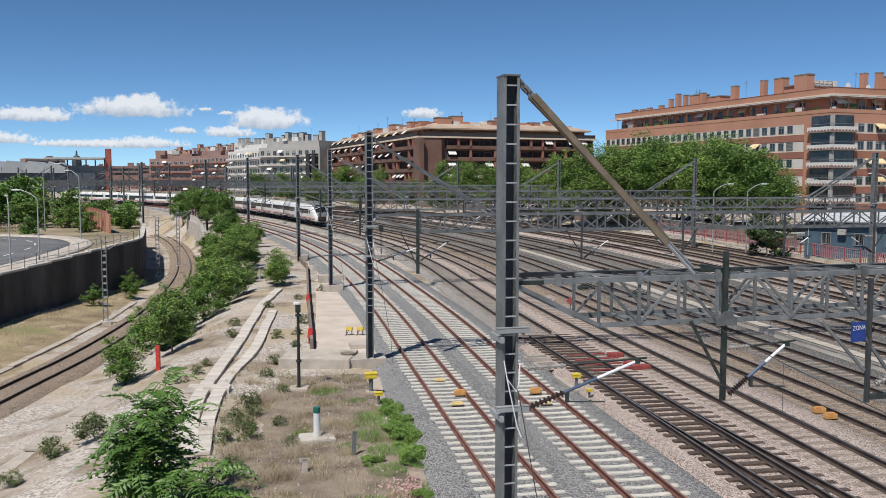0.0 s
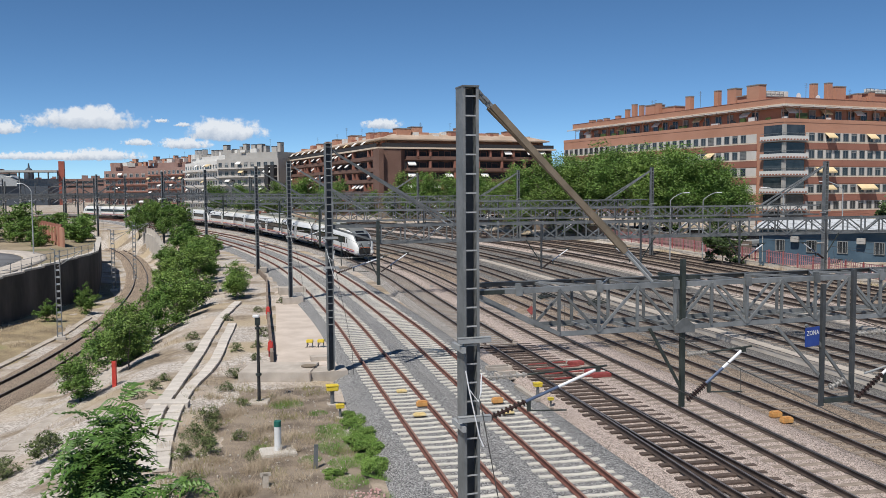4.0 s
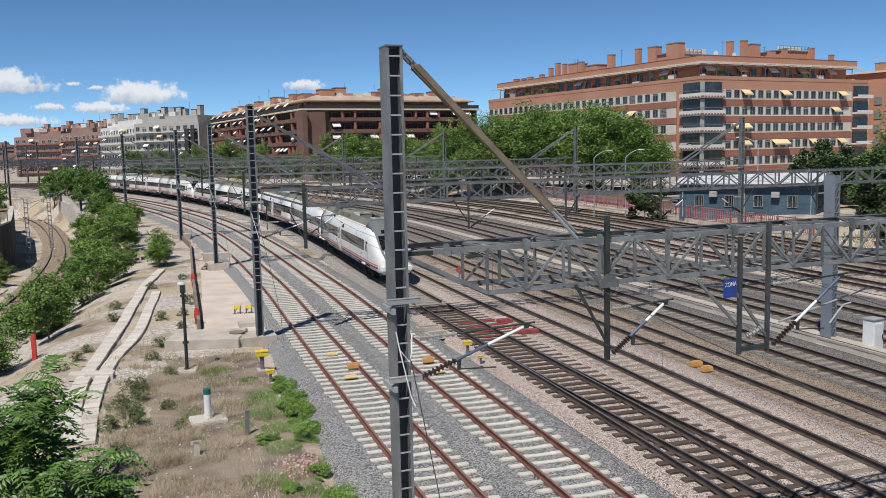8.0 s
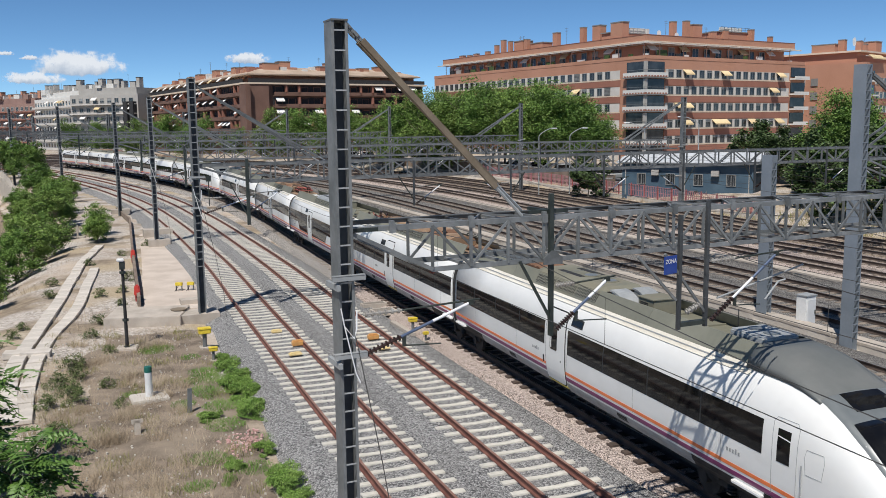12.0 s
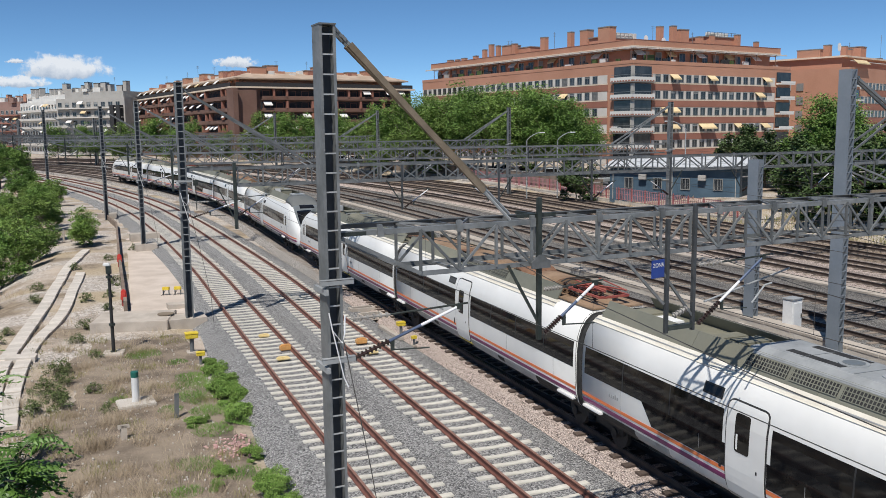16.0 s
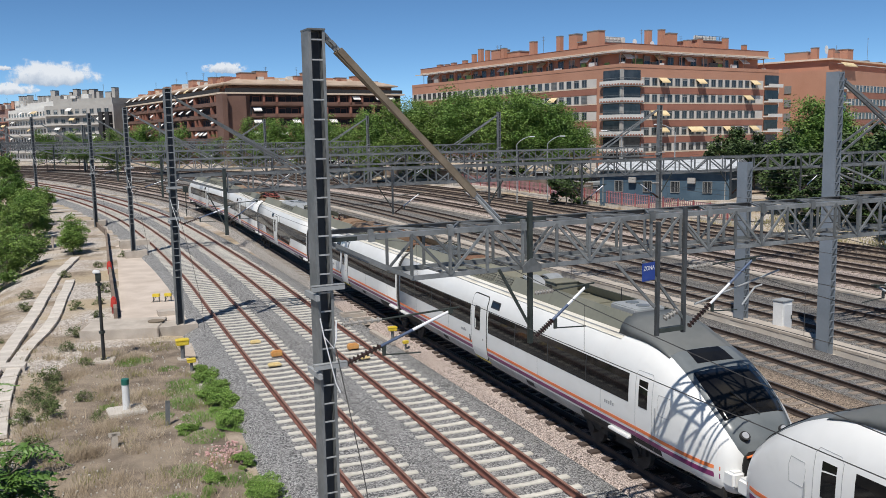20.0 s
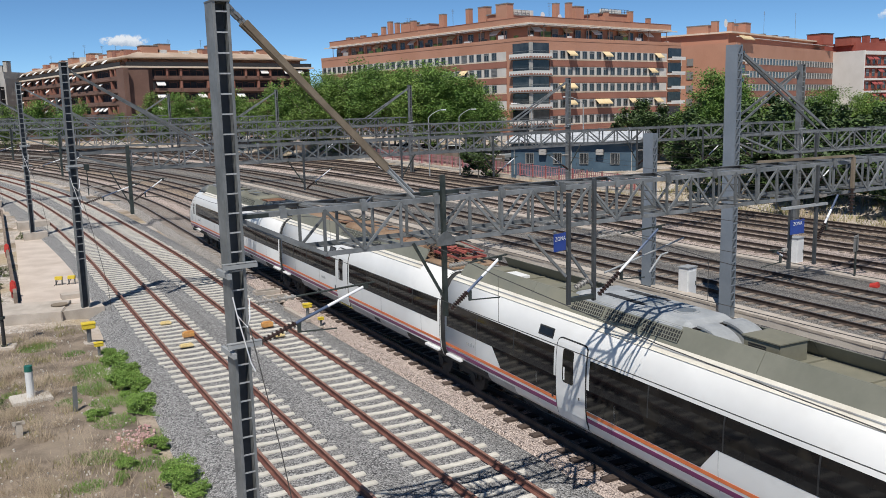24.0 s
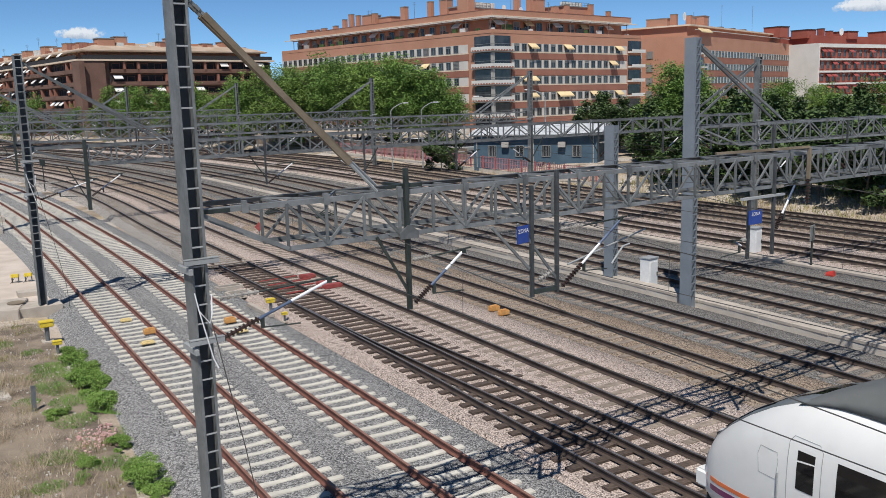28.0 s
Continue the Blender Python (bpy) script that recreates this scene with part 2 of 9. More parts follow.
M["t_cream"] = mat("cream_roof_edge", (0.64, 0.60, 0.51), (0.74, 0.71, 0.63), 0.8, 0.5, fine=(8, 0.93))
M["t_screen"] = mat("grey_roof_screen", (0.155, 0.158, 0.125), (0.20, 0.20, 0.16), 0.5, 0.6, fine=(7, 0.93), rand=0.10, stain=(0.35, (0.24, 0.225, 0.165), 0.5, 0.8))
M["t_slot"] = mat("dark_slot", (0.014, 0.014, 0.015), (0.03, 0.03, 0.03), 6, 0.8)
M["t_rust"] = mat("rusty_brown_roof_gear", (0.15, 0.075, 0.042), (0.24, 0.13, 0.078), 2, 0.9, bump=0.2, fine=(14, 0.75))
M["step_yellow"] = mat("yellow_step_paint", (0.55, 0.47, 0.05), (0.62, 0.54, 0.09), 4, 0.6)
M["t_nose"] = mat("dark_grey_nose_mask", (0.13, 0.145, 0.15), (0.17, 0.185, 0.19), 1.5, 0.35, fine=(8, 0.95))
# stain: brownish blotches painted for ground reflections and seats behind the glass
M["t_glass"] = mat("tinted_train_window", (0.006, 0.006, 0.007), (0.014, 0.014, 0.014), 1.4, 0.05, stain=(1.1, (0.022, 0.02, 0.017), 0.52, 0.62), spec=0.3)
M["t_orange"] = mat("orange_stripe", (0.72, 0.17, 0.05), (0.78, 0.22, 0.07), 2, 0.35)
M["t_purple"] = mat("purple_stripe", (0.17, 0.02, 0.10), (0.22, 0.035, 0.13), 2, 0.35)
M["t_black"] = mat("train_underframe", (0.018, 0.017, 0.016), (0.045, 0.04, 0.036), 3, 0.8, fine=(14, 0.7))
M["t_redrust"] = mat("red_pantograph_paint", (0.30, 0.06, 0.05), (0.38, 0.12, 0.09), 5, 0.6, fine=(20, 0.8))
M["lamp_glass"] = mat("headlight_glass", (0.35, 0.36, 0.38), (0.5, 0.5, 0.52), 6, 0.1)
# buildings
M["brick"] = mat("salmon_brick", (0.41, 0.205, 0.132), (0.47, 0.245, 0.165), 0.15, 0.9, fine=(4, 0.94), stain=(0.3, (0.42, 0.215, 0.14), 0.55, 0.8))
M["brick_far"] = mat("pinkish_far_brick", (0.24, 0.15, 0.125), (0.31, 0.20, 0.17), 0.2, 0.9, fine=(4, 0.9))
M["brick_dk"] = mat("darker_red_brick", (0.27, 0.115, 0.08), (0.33, 0.148, 0.104), 0.2, 0.9, fine=(4, 0.92))
M["brick_brown"] = mat("brown_brick", (0.14, 0.078, 0.058), (0.19, 0.108, 0.082), 0.2, 0.9, fine=(4, 0.9))
M["brick_red"] = mat("strong_red_brick", (0.27, 0.072, 0.05), (0.33, 0.097, 0.068), 0.2, 0.9, fine=(4, 0.92))
M["panel_white"] = mat("off_white_panel", (0.52, 0.49, 0.45), (0.60, 0.57, 0.53), 0.4, 0.85, fine=(3, 0.95))
M["panel_grey"] = mat("grey_render", (0.34, 0.325, 0.30), (0.42, 0.405, 0.38), 0.2, 0.9, fine=(3, 0.94), stain=(0.2, (0.32, 0.30, 0.28), 0.5, 0.8))
M["panel_pale"] = mat("pale_grey_render", (0.58, 0.57, 0.54), (0.66, 0.65, 0.62), 0.2, 0.9, fine=(3, 0.95))
M["band_cream"] = mat("cream_band", (0.62, 0.50, 0.38), (0.70, 0.58, 0.46), 0.4, 0.85, fine=(3, 0.95))
M["tile_roof"] = mat("pale_tan_roof", (0.36, 0.27, 0.20), (0.46, 0.36, 0.28), 0.3, 0.9, fine=(5, 0.92))
M["glass"] = mat("dark_window_glass", (0.02, 0.025, 0.03), (0.045, 0.05, 0.055), 0.7, 0.08, rand=0.5)
M["shutter"] = mat("grey_roller_shutter", (0.18, 0.19, 0.19), (0.26, 0.27, 0.27), 1, 0.7, rand=0.3)
M["louvre"] = mat("grey_louvre", (0.17, 0.17, 0.165), (0.23, 0.23, 0.22), 1, 0.7)
M["awning"] = mat("yellow_cream_awning", (0.60, 0.46, 0.25), (0.68, 0.55, 0.34), 1, 0.85, rand=0.1)
M["awning_white"] = mat("white_awning", (0.74, 0.72, 0.68), (0.80, 0.78, 0.74), 1, 0.85)
M["metal_roof"] = mat("pale_corrugated_roof", (0.55, 0.57, 0.58), (0.68, 0.70, 0.71), 0.5, 0.45, 0.2, stretch=(6, 1, 1))
M["blue_wall"] = mat("blue_grey_painted_wall", (0.045, 0.085, 0.125), (0.07, 0.12, 0.165), 0.6, 0.8, fine=(5, 0.9))
M["fence_pink"] = mat("faded_pink_fence_mesh", (0.36, 0.16, 0.18), (0.44, 0.22, 0.24), 1, 0.8)
M["asphalt"] = mat("worn_asphalt", (0.11, 0.11, 0.115), (0.17, 0.17, 0.175), 0.4, 0.9, bump=0.1, bscale=40, fine=(20, 0.88))
M["waste"] = mat("weedy_waste_ground", (0.23, 0.185, 0.115), (0.36, 0.29, 0.195), 0.12, 0.95, bump=0.4, bscale=3, fine=(3, 0.7), obj=False, stain=(0.2, (0.15, 0.15, 0.07), 0.58, 0.74))
M["dry_grass"] = mat("dry_straw", (0.33, 0.26, 0.18), (0.55, 0.455, 0.335), 0.6, 0.9)
M["wisp"] = mat("fading_grass", (0.20, 0.20, 0.07), (0.30, 0.27, 0.12), 0.8, 0.9)
M["green_grass"] = mat("green_grass", (0.10, 0.205, 0.035), (0.18, 0.31, 0.065), 0.6, 0.85)
M["leaf"] = mat("plane_tree_leaf", (0.095, 0.19, 0.033), (0.19, 0.30, 0.066), 0.5, 0.6, fine=(3, 0.7), rand=0.12, spec=0.35, isle=0.28)
M["leaf_light"] = mat("light_green_leaf", (0.13, 0.22, 0.04), (0.22, 0.32, 0.075), 0.7, 0.6, fine=(3, 0.72), rand=0.12, spec=0.35, isle=0.28)
M["leaf_dark"] = mat("dark_green_leaf", (0.05, 0.085, 0.026), (0.09, 0.14, 0.045), 0.5, 0.6, fine=(3, 0.7), rand=0.12, spec=0.35, isle=0.4)
M["ailanthus"] = mat("compound_leaf", (0.05, 0.12, 0.02), (0.15, 0.26, 0.05), 1.2, 0.5, fine=(4, 0.75), spec=0.4)
M["weed"] = mat("bright_weed_leaf", (0.14, 0.25, 0.045), (0.27, 0.40, 0.10), 2.5, 0.6, fine=(9, 0.75), rand=0.1, spec=0.35, isle=0.4)
M["bush"] = mat("grey_green_leaf", (0.09, 0.125, 0.04), (0.17, 0.20, 0.08), 2.5, 0.7, fine=(9, 0.75), rand=0.15, spec=0.3, isle=0.4)
M["bark"] = mat("grey_bark", (0.14, 0.115, 0.09), (0.22, 0.185, 0.15), 2, 0.95, bump=0.5, bscale=8, stretch=(4, 4, 1))
M["pink_blot"] = mat("pink_spray_paint", (0.58, 0.33, 0.31), (0.64, 0.45, 0.42), 3, 0.9, fine=(12, 0.8))


# ---- mesh kit ----
class Build:
    """Collects verts and faces of one mesh."""

    def __init__(self):
        self.v, self.f = [], []

    def add(self, vs, fs):
        o = len(self.v)
        self.v.extend(tuple(p) for p in vs)
        self.f.extend(tuple(i + o for i in q) for q in fs)
        return self

    def box(self, c, s, m=None, taper=1.0):
        x, y, z = (k / 2 for k in s)
        vs = [Vector((sx * x * (taper if sz > 0 else 1), sy * y * (taper if sz > 0 else 1), sz * z)) for sz in (-1, 1) for sx, sy in ((-1, -1), (1, -1), (1, 1), (-1, 1))]
        m = m or Matrix.Identity(3)
        c = Vector(c)
        return self.add([m @ p + c for p in vs], BOX)

    def beam(self, p, q, w, h, up=(0, 0, 1)):
        p, q, up = Vector(p), Vector(q), Vector(up)
        d = (q - p).normalized()
        if abs(d.dot(up)) > 0.95:
            up = Vector((0, 1, 0))
        a = d.cross(up).normalized()
        b = a.cross(d)
        vs = [e + a * sx * w / 2 + b * sy * h / 2 for e in (p, q) for sx, sy in ((-1, -1), (1, -1), (1, 1), (-1, 1))]
        return self.add(vs, BOX)

    def cyl(self, p, q, r, n=8, r2=None, caps=True):
        p, q = Vector(p), Vector(q)
        r2 = r if r2 is None else r2
        d = (q - p).normalized()
        a = d.orthogonal().normalized()
        b = d.cross(a)
        vs = []
        for e, rr in ((p, r), (q, r2)):
            for i in range(n):
                t = 2 * math.pi * i / n
                vs.append(e + (a * math.cos(t) + b * math.sin(t)) * rr)
        fs = [(i, (i + 1) % n, n + (i + 1) % n, n + i) for i in range(n)]
        if caps:
            fs += [tuple(range(n - 1, -1, -1)), tuple(range(n, 2 * n))]
        return self.add(vs, fs)

    def tube(self, pts, r, n=6):
        return self.pipe(pts, r, n)

    def pipe(self, pts, r, n=5):
        """One unbroken round bar through the points."""
        pts = [Vector(p) for p in pts]
        rings = []
        for i, p in enumerate(pts):
            d = (pts[min(i + 1, len(pts) - 1)] - pts[max(i - 1, 0)]).normalized()
            a = d.cross(Vector((0, 0, 1)) if abs(d.z) < 0.9 else Vector((0, 1, 0))).normalized()
            b = d.cross(a)
            rings.append([p + (a * math.cos(2 * math.pi * k / n) + b * math.sin(2 * math.pi * k / n)) * r for k in range(n)])
        return self.loft(rings)

    def prism(self, outline, z0, z1):
        n = len(outline)
        vs = [(x, y, z0) for x, y in outline] + [(x, y, z1) for x, y in outline]
        fs = [(i, (i + 1) % n, n + (i + 1) % n, n + i) for i in range(n)]
        return self.add(vs, fs + [tuple(range(n - 1, -1, -1)), tuple(range(n, 2 * n))])

    def loft(self, rings, closed=True, caps=True):
        n = len(rings[0])
        vs = [p for r in rings for p in r]
        fs = []
        for k in range(len(rings) - 1):
            for i in range(n if closed else n - 1):
                j = (i + 1) % n
                fs.append((k * n + i, k * n + j, (k + 1) * n + j, (k + 1) * n + i))
        if caps and closed:
            fs += [tuple(range(n - 1, -1, -1)), tuple(range((len(rings) - 1) * n, len(rings) * n))]
        return self.add(vs, fs)

    def mesh(self, name, material, smooth=False, materials=None, index=None):
        me = bpy.data.meshes.new(name)
        me.from_pydata(self.v, [], self.f)
        for mm in materials or [material]:
            me.materials.append(mm)
        if index:
            me.polygons.foreach_set("material_index", index)
        if smooth:
            me.polygons.foreach_set("use_smooth", [True] * len(self.f))
        me.update()
        return me


BOX = [(3, 2, 1, 0), (4, 5, 6, 7), (0, 1, 5, 4), (1, 2, 6, 5), (2, 3, 7, 6), (3, 0, 4, 7)]


def fixed(me):
    """Turn all faces of a mesh outwards."""
    bm = bmesh.new()
    bm.from_mesh(me)
    bmesh.ops.recalc_face_normals(bm, faces=bm.faces)
    bm.to_mesh(me)
    bm.free()
    return me


def thing(name, label, category, group="", kind="", m=None, build=None, material=None, smooth=False):
    """A top-level thing: an Empty at its base, or one mesh where build is given."""
    ob = new(name, fixed(build.mesh(name, material, smooth)) if build else None)
    if m is not None:
        ob.matrix_world = m
    return tagged(ob, label, category, group, kind)


def part(name, build, material, parent, label="", m=None, smooth=False, fix=True):
    """One mesh object under a thing or a part. build: a Build or a ready mesh."""
    if isinstance(build, Build):
        me = build.mesh(name, material, smooth)
        if fix:
            fixed(me)
    else:
        me = build
    ob = new(name, me)
    ob.parent = parent
    if m is not None:
        ob.matrix_basis = m
    if label:
        ob["label"] = label
    return ob


def soft(me, width, seg=2):
    """Round the sharp edges of a small mesh."""
    bm = bmesh.new()
    bm.from_mesh(me)
    bmesh.ops.recalc_face_normals(bm, faces=bm.faces)
    bmesh.ops.bevel(bm, geom=[e for e in bm.edges if len(e.link_faces) == 2 and e.calc_face_angle(0) > 0.5], offset=width, segments=seg, affect="EDGES", clamp_overlap=True)
    bm.to_mesh(me)
    bm.free()
    return me


def smoothstep(a, b, x):
    u = min(1.0, max(0.0, (x - a) / (b - a)))
    return u * u * (3 - 2 * u)


def grade(y):
    """Rail level: the line climbs gently away from the bridge."""
    return 1.15 * smoothstep(45, 170, y)


# ---- lines of the tracks ----
class Line:
    """A smooth curve through plan points, by arc length."""

    def __init__(self, pts, level=grade, step=0.5):
        P = [Vector((*p, 0)) for p in pts]
        P = [2 * P[0] - P[1]] + P + [2 * P[-1] - P[-2]]
        out = []
        for i in range(1, len(P) - 2):
            a, b, c, d = P[i - 1:i + 3]
            n = max(2, int((c - b).length / step))
            ta, tb = (b - a).length ** 0.5, (c - b).length ** 0.5
            tc = (d - c).length ** 0.5
            m1 = (b - a) / ta - (c - a) / (ta + tb) + (c - b) / tb
            m2 = (c - b) / tb - (d - b) / (tb + tc) + (d - c) / tc
            m1, m2 = m1 * tb, m2 * tb
            for k in range(n):
                u = k / n
                out.append((2 * u ** 3 - 3 * u * u + 1) * b + (u ** 3 - 2 * u * u + u) * m1 + (-2 * u ** 3 + 3 * u * u) * c + (u ** 3 - u * u) * m2)
        out.append(P[-2])
        xy = np.array([(p.x, p.y) for p in out])
        for _ in range(24):
            xy[1:-1] = 0.25 * xy[:-2] + 0.5 * xy[1:-1] + 0.25 * xy[2:]
        self.xy = xy
        self.s = np.concatenate([[0], np.cumsum(np.hypot(*np.diff(xy, axis=0).T))])
        self.level = level
        self.length = self.s[-1]

    def at(self, s, off=0.0):
        x, y = (np.interp(s, self.s, self.xy[:, i]) for i in (0, 1))
        e = 0.6
        x1, y1 = (np.interp(min(s + e, self.length), self.s, self.xy[:, i]) for i in (0, 1))
        x0, y0 = (np.interp(max(s - e, 0), self.s, self.xy[:, i]) for i in (0, 1))
        d = Vector((x1 - x0, y1 - y0, 0)).normalized()
        r = Vector((d.y, -d.x, 0))
        p = Vector((x, y, 0)) + r * off
        p.z = self.level(p.y)
        return p, d, r

    def s_of_y(self, y):
        return float(np.interp(y, self.xy[:, 1], self.s))

    def x_of_y(self, y):
        return float(np.interp(y, self.xy[:, 1], self.xy[:, 0]))


FAR = [(-66, 224), (-88, 249), (-113, 271), (-142, 292), (-180, 314), (-240, 342)]


def beyond(dx, dy):
    return [(x + dx, y + dy) for x, y in FAR]


L_T1 = Line([(8.4, -14), (5.9, 2), (3.3, 17.1), (2.05, 23.8), (-1.05, 41), (-3.1, 52.8), (-5.5, 64.5), (-7.85, 75), (-12.8, 94), (-22, 120), (-35.6, 150), (-53, 184)] + beyond(-9.5, 6))
L_T2 = Line([(12.2, -14), (9.4, 2), (6.85, 15.7), (5.15, 25.3), (2.7, 39), (0.65, 51), (-2.75, 67.5), (-6.8, 85), (-11.6, 102), (-18.9, 122), (-31.6, 151), (-48.5, 184)] + beyond(-6, 4))
T3_FAR = [(4.1, 53.8), (2.85, 61), (1.0, 72), (-1.0, 83), (-7.0, 106), (-16.2, 130), (-26.6, 154.5), (-35, 172), (-48.5, 199)] + FAR
L_T3A = Line([(15.1, -14), (12.75, 2), (11.05, 12), (9.68, 21), (9.1, 25), (7.75, 33), (6.52, 40)] + T3_FAR)
L_T3B = Line([(52, -170), (17.6, -14), (14.2, 2), (12.05, 12), (10.2, 21.5), (9.42, 25), (7.82, 33), (6.53, 40)] + T3_FAR)
L_RUN = Line([(50, -170), (15.1, -14), (12.75, 2), (11.05, 12), (9.68, 21), (9.1, 25), (7.75, 33), (6.52, 40)] + T3_FAR)
L_LEFT = Line([(-22.4, 8), (-22.6, 30), (-22.8, 45.5), (-22.8, 55), (-24.3, 71.7), (-27.6, 90), (-31.6, 106.5), (-37.5, 126), (-48, 155), (-62, 186)], level=lambda y: -2.75)


def offset_line(base, d):
    s = np.arange(0, base.length, 6.0)
    return Line([tuple(base.at(k, d)[0][:2]) for k in s])


OFFS = {"T4": 3.3, "T5": 6.65, "T6": 10.2, "T7": 15.6, "T8": 19.4, "T9": 25.4, "T10": 29.2, "T11": 32.8, "T12": 36.2}
LINES = {k: offset_line(L_T3A, d) for k, d in OFFS.items()}


# ---- ground ----
def wall_x(y):
    """Plan line of the retaining wall beside the low track."""
    return float(np.interp(y, (20, 64, 88, 96, 106, 126, 150, 190), (-34.5, -33.8, -33.2, -33.3, -36.5, -43, -54.5, -78)))


def terrace_z(y):
    return 0.85 + 0.65 * smoothstep(62, 96, y)


def upper_z(x, y):
    return terrace_z(y)


def ground_z(x, y):
    if y > 230 or y < -60:
        return 0.55 if y > 230 else -0.6
    g = grade(y)
    t1, lx = L_T1.x_of_y(y), L_LEFT.x_of_y(y)
    right = g - 0.52
    if x > t1 - 2.5:
        far = L_T3A.x_of_y(y) + 40
        return right + 1.2 * smoothstep(far, far + 9, x)
    top = t1 - 3.0
    if y > 176:
        return right
    low = min(lx + 2.6, top - 3)
    u = (top - x) / (top - low)
    z = (g - 0.38) + (-3.12 - (g - 0.38)) * smoothstep(0.42, 1.0, u)
    wob = noise.noise(Vector((x * 0.25, y * 0.25, 0.3))) * 0.12 + noise.noise(Vector((x * 0.9, y * 0.9, 4))) * 0.05
    if x < lx - 2.5:
        z += 0.7 * smoothstep(lx - 2.5, lx - 9, x) * 0.6
    return z + wob * smoothstep(0, 0.3, u)


def axis(dense0, dense1, step, far0, far1):
    out = list(np.arange(dense0, dense1 + 0.01, step))
    d = step
    while out[-1] < far1:
        d *= 1.35
        out.append(out[-1] + d)
    d = step
    while out[0] > far0:
        d *= 1.35
        out.insert(0, out[0] - d)
    return out


def make_ground():
    xs, ys = axis(-42, 60, 1.0, -2500, 2500), axis(0, 190, 1.25, -700, 3200)
    b = Build()
    b.v = [(x, y, ground_z(x, y)) for y in ys for x in xs]
    n = len(xs)
    b.f = [(j * n + i, j * n + i + 1, (j + 1) * n + i + 1, (j + 1) * n + i) for j in range(len(ys) - 1) for i in range(n - 1)]
    m = bpy.data.materials.new("dry_ground")
    nd, l, p = nodes_of(m)
    p.inputs["Roughness"].default_value = 0.95
    p.inputs["Specular IOR Level"].default_value = 0.2
    geo = nd.new("ShaderNodeNewGeometry")

    def tex(sc, det=5.0):
        t = nd.new("ShaderNodeTexNoise")
        t.inputs["Scale"].default_value = sc
        t.inputs["Detail"].default_value = det
        l.new(geo.outputs["Position"], t.inputs["Vector"])
        return t.outputs["Fac"]

    def rng(f, lo, hi):
        r = nd.new("ShaderNodeMapRange")
        r.inputs["From Min"].default_value, r.inputs["From Max"].default_value = lo, hi
        l.new(f, r.inputs["Value"])
        return r.outputs[0]

    def mix(f, a, c, kind="MIX"):
        x = nd.new("ShaderNodeMix")
        x.data_type, x.blend_type = "RGBA", kind
        if isinstance(f, float):
            x.inputs[0].default_value = f
        else:
            l.new(f, x.inputs[0])
        for s, k in ((6, a), (7, c)):
            if isinstance(k, tuple):
                x.inputs[s].default_value = (*k, 1)
            else:
                l.new(k, x.inputs[s])
        return x.outputs[2]

    sand = mix(rng(tex(0.5), 0.35, 0.65), (0.385, 0.315, 0.25), (0.50, 0.425, 0.35))
    peb = nd.new("ShaderNodeTexVoronoi")
    peb.inputs["Scale"].default_value = 11.0
    l.new(geo.outputs["Position"], peb.inputs["Vector"])
    sep = nd.new("ShaderNodeSeparateColor")
    l.new(peb.outputs["Color"], sep.inputs[0])
    sand = mix(rng(tex(0.22), 0.36, 0.52), sand, mix(sep.outputs[0], (0.26, 0.23, 0.20), (0.64, 0.59, 0.54)))
    earth = mix(rng(tex(3.0), 0.35, 0.65), (0.20, 0.16, 0.12), (0.33, 0.27, 0.20))
    col = mix(rng(tex(0.28), 0.50, 0.62), sand, earth)
    straw = mix(rng(tex(6.0), 0.3, 0.7), (0.36, 0.29, 0.195), (0.46, 0.385, 0.28))
    col = mix(rng(tex(0.17, 7.0), 0.53, 0.64), col, straw)
    col = mix(rng(tex(26.0, 2.0), 0.25, 0.6), mix(1.0, col, (0.72, 0.70, 0.68), "MULTIPLY"), col)
    l.new(col, p.inputs["Base Color"])
    bp = nd.new("ShaderNodeBump")
    bp.inputs["Strength"].default_value = 0.5
    bp.inputs["Distance"].default_value = 0.06
    l.new(tex(8.0, 6.0), bp.inputs["Height"])
    l.new(bp.outputs[0], p.inputs["Normal"])
    ob = new("ground", b.mesh("ground", m, True))
    return tagged(ob, "dry sandy ground with gravel and straw beside the tracks", "ground", kind="structure")


GROUND = make_ground()


def strip(name, line, d0, d1, s0, s1, top, bottom, material, label, category, spread=0.5, step=1.5, rough=0.014, across=5):
    """A bed with sloped shoulders that follows a track line."""
    b = Build()
    rings = []
    k = s0
    while k <= s1:
        ring = []
        for i in range(across + 1):
            o = d0 + (d1 - d0) * i / across
            p, d, r = line.at(k, o)
            p.z = line.level(line.at(k)[0].y) + top + noise.noise(Vector((p.x * 1.3, p.y * 1.3, 2))) * rough
            ring.append(p)
        p0, p1 = line.at(k, d0 - spread)[0], line.at(k, d1 + spread)[0]
        base = line.level(line.at(k)[0].y)
        p0.z = p1.z = base + bottom
        rings.append([p0] + ring + [p1])
        k += step
    b.loft(rings, closed=False, caps=False)
    return tagged(new(name, fixed(b.mesh(name, material, True))), label, category, kind="structure")


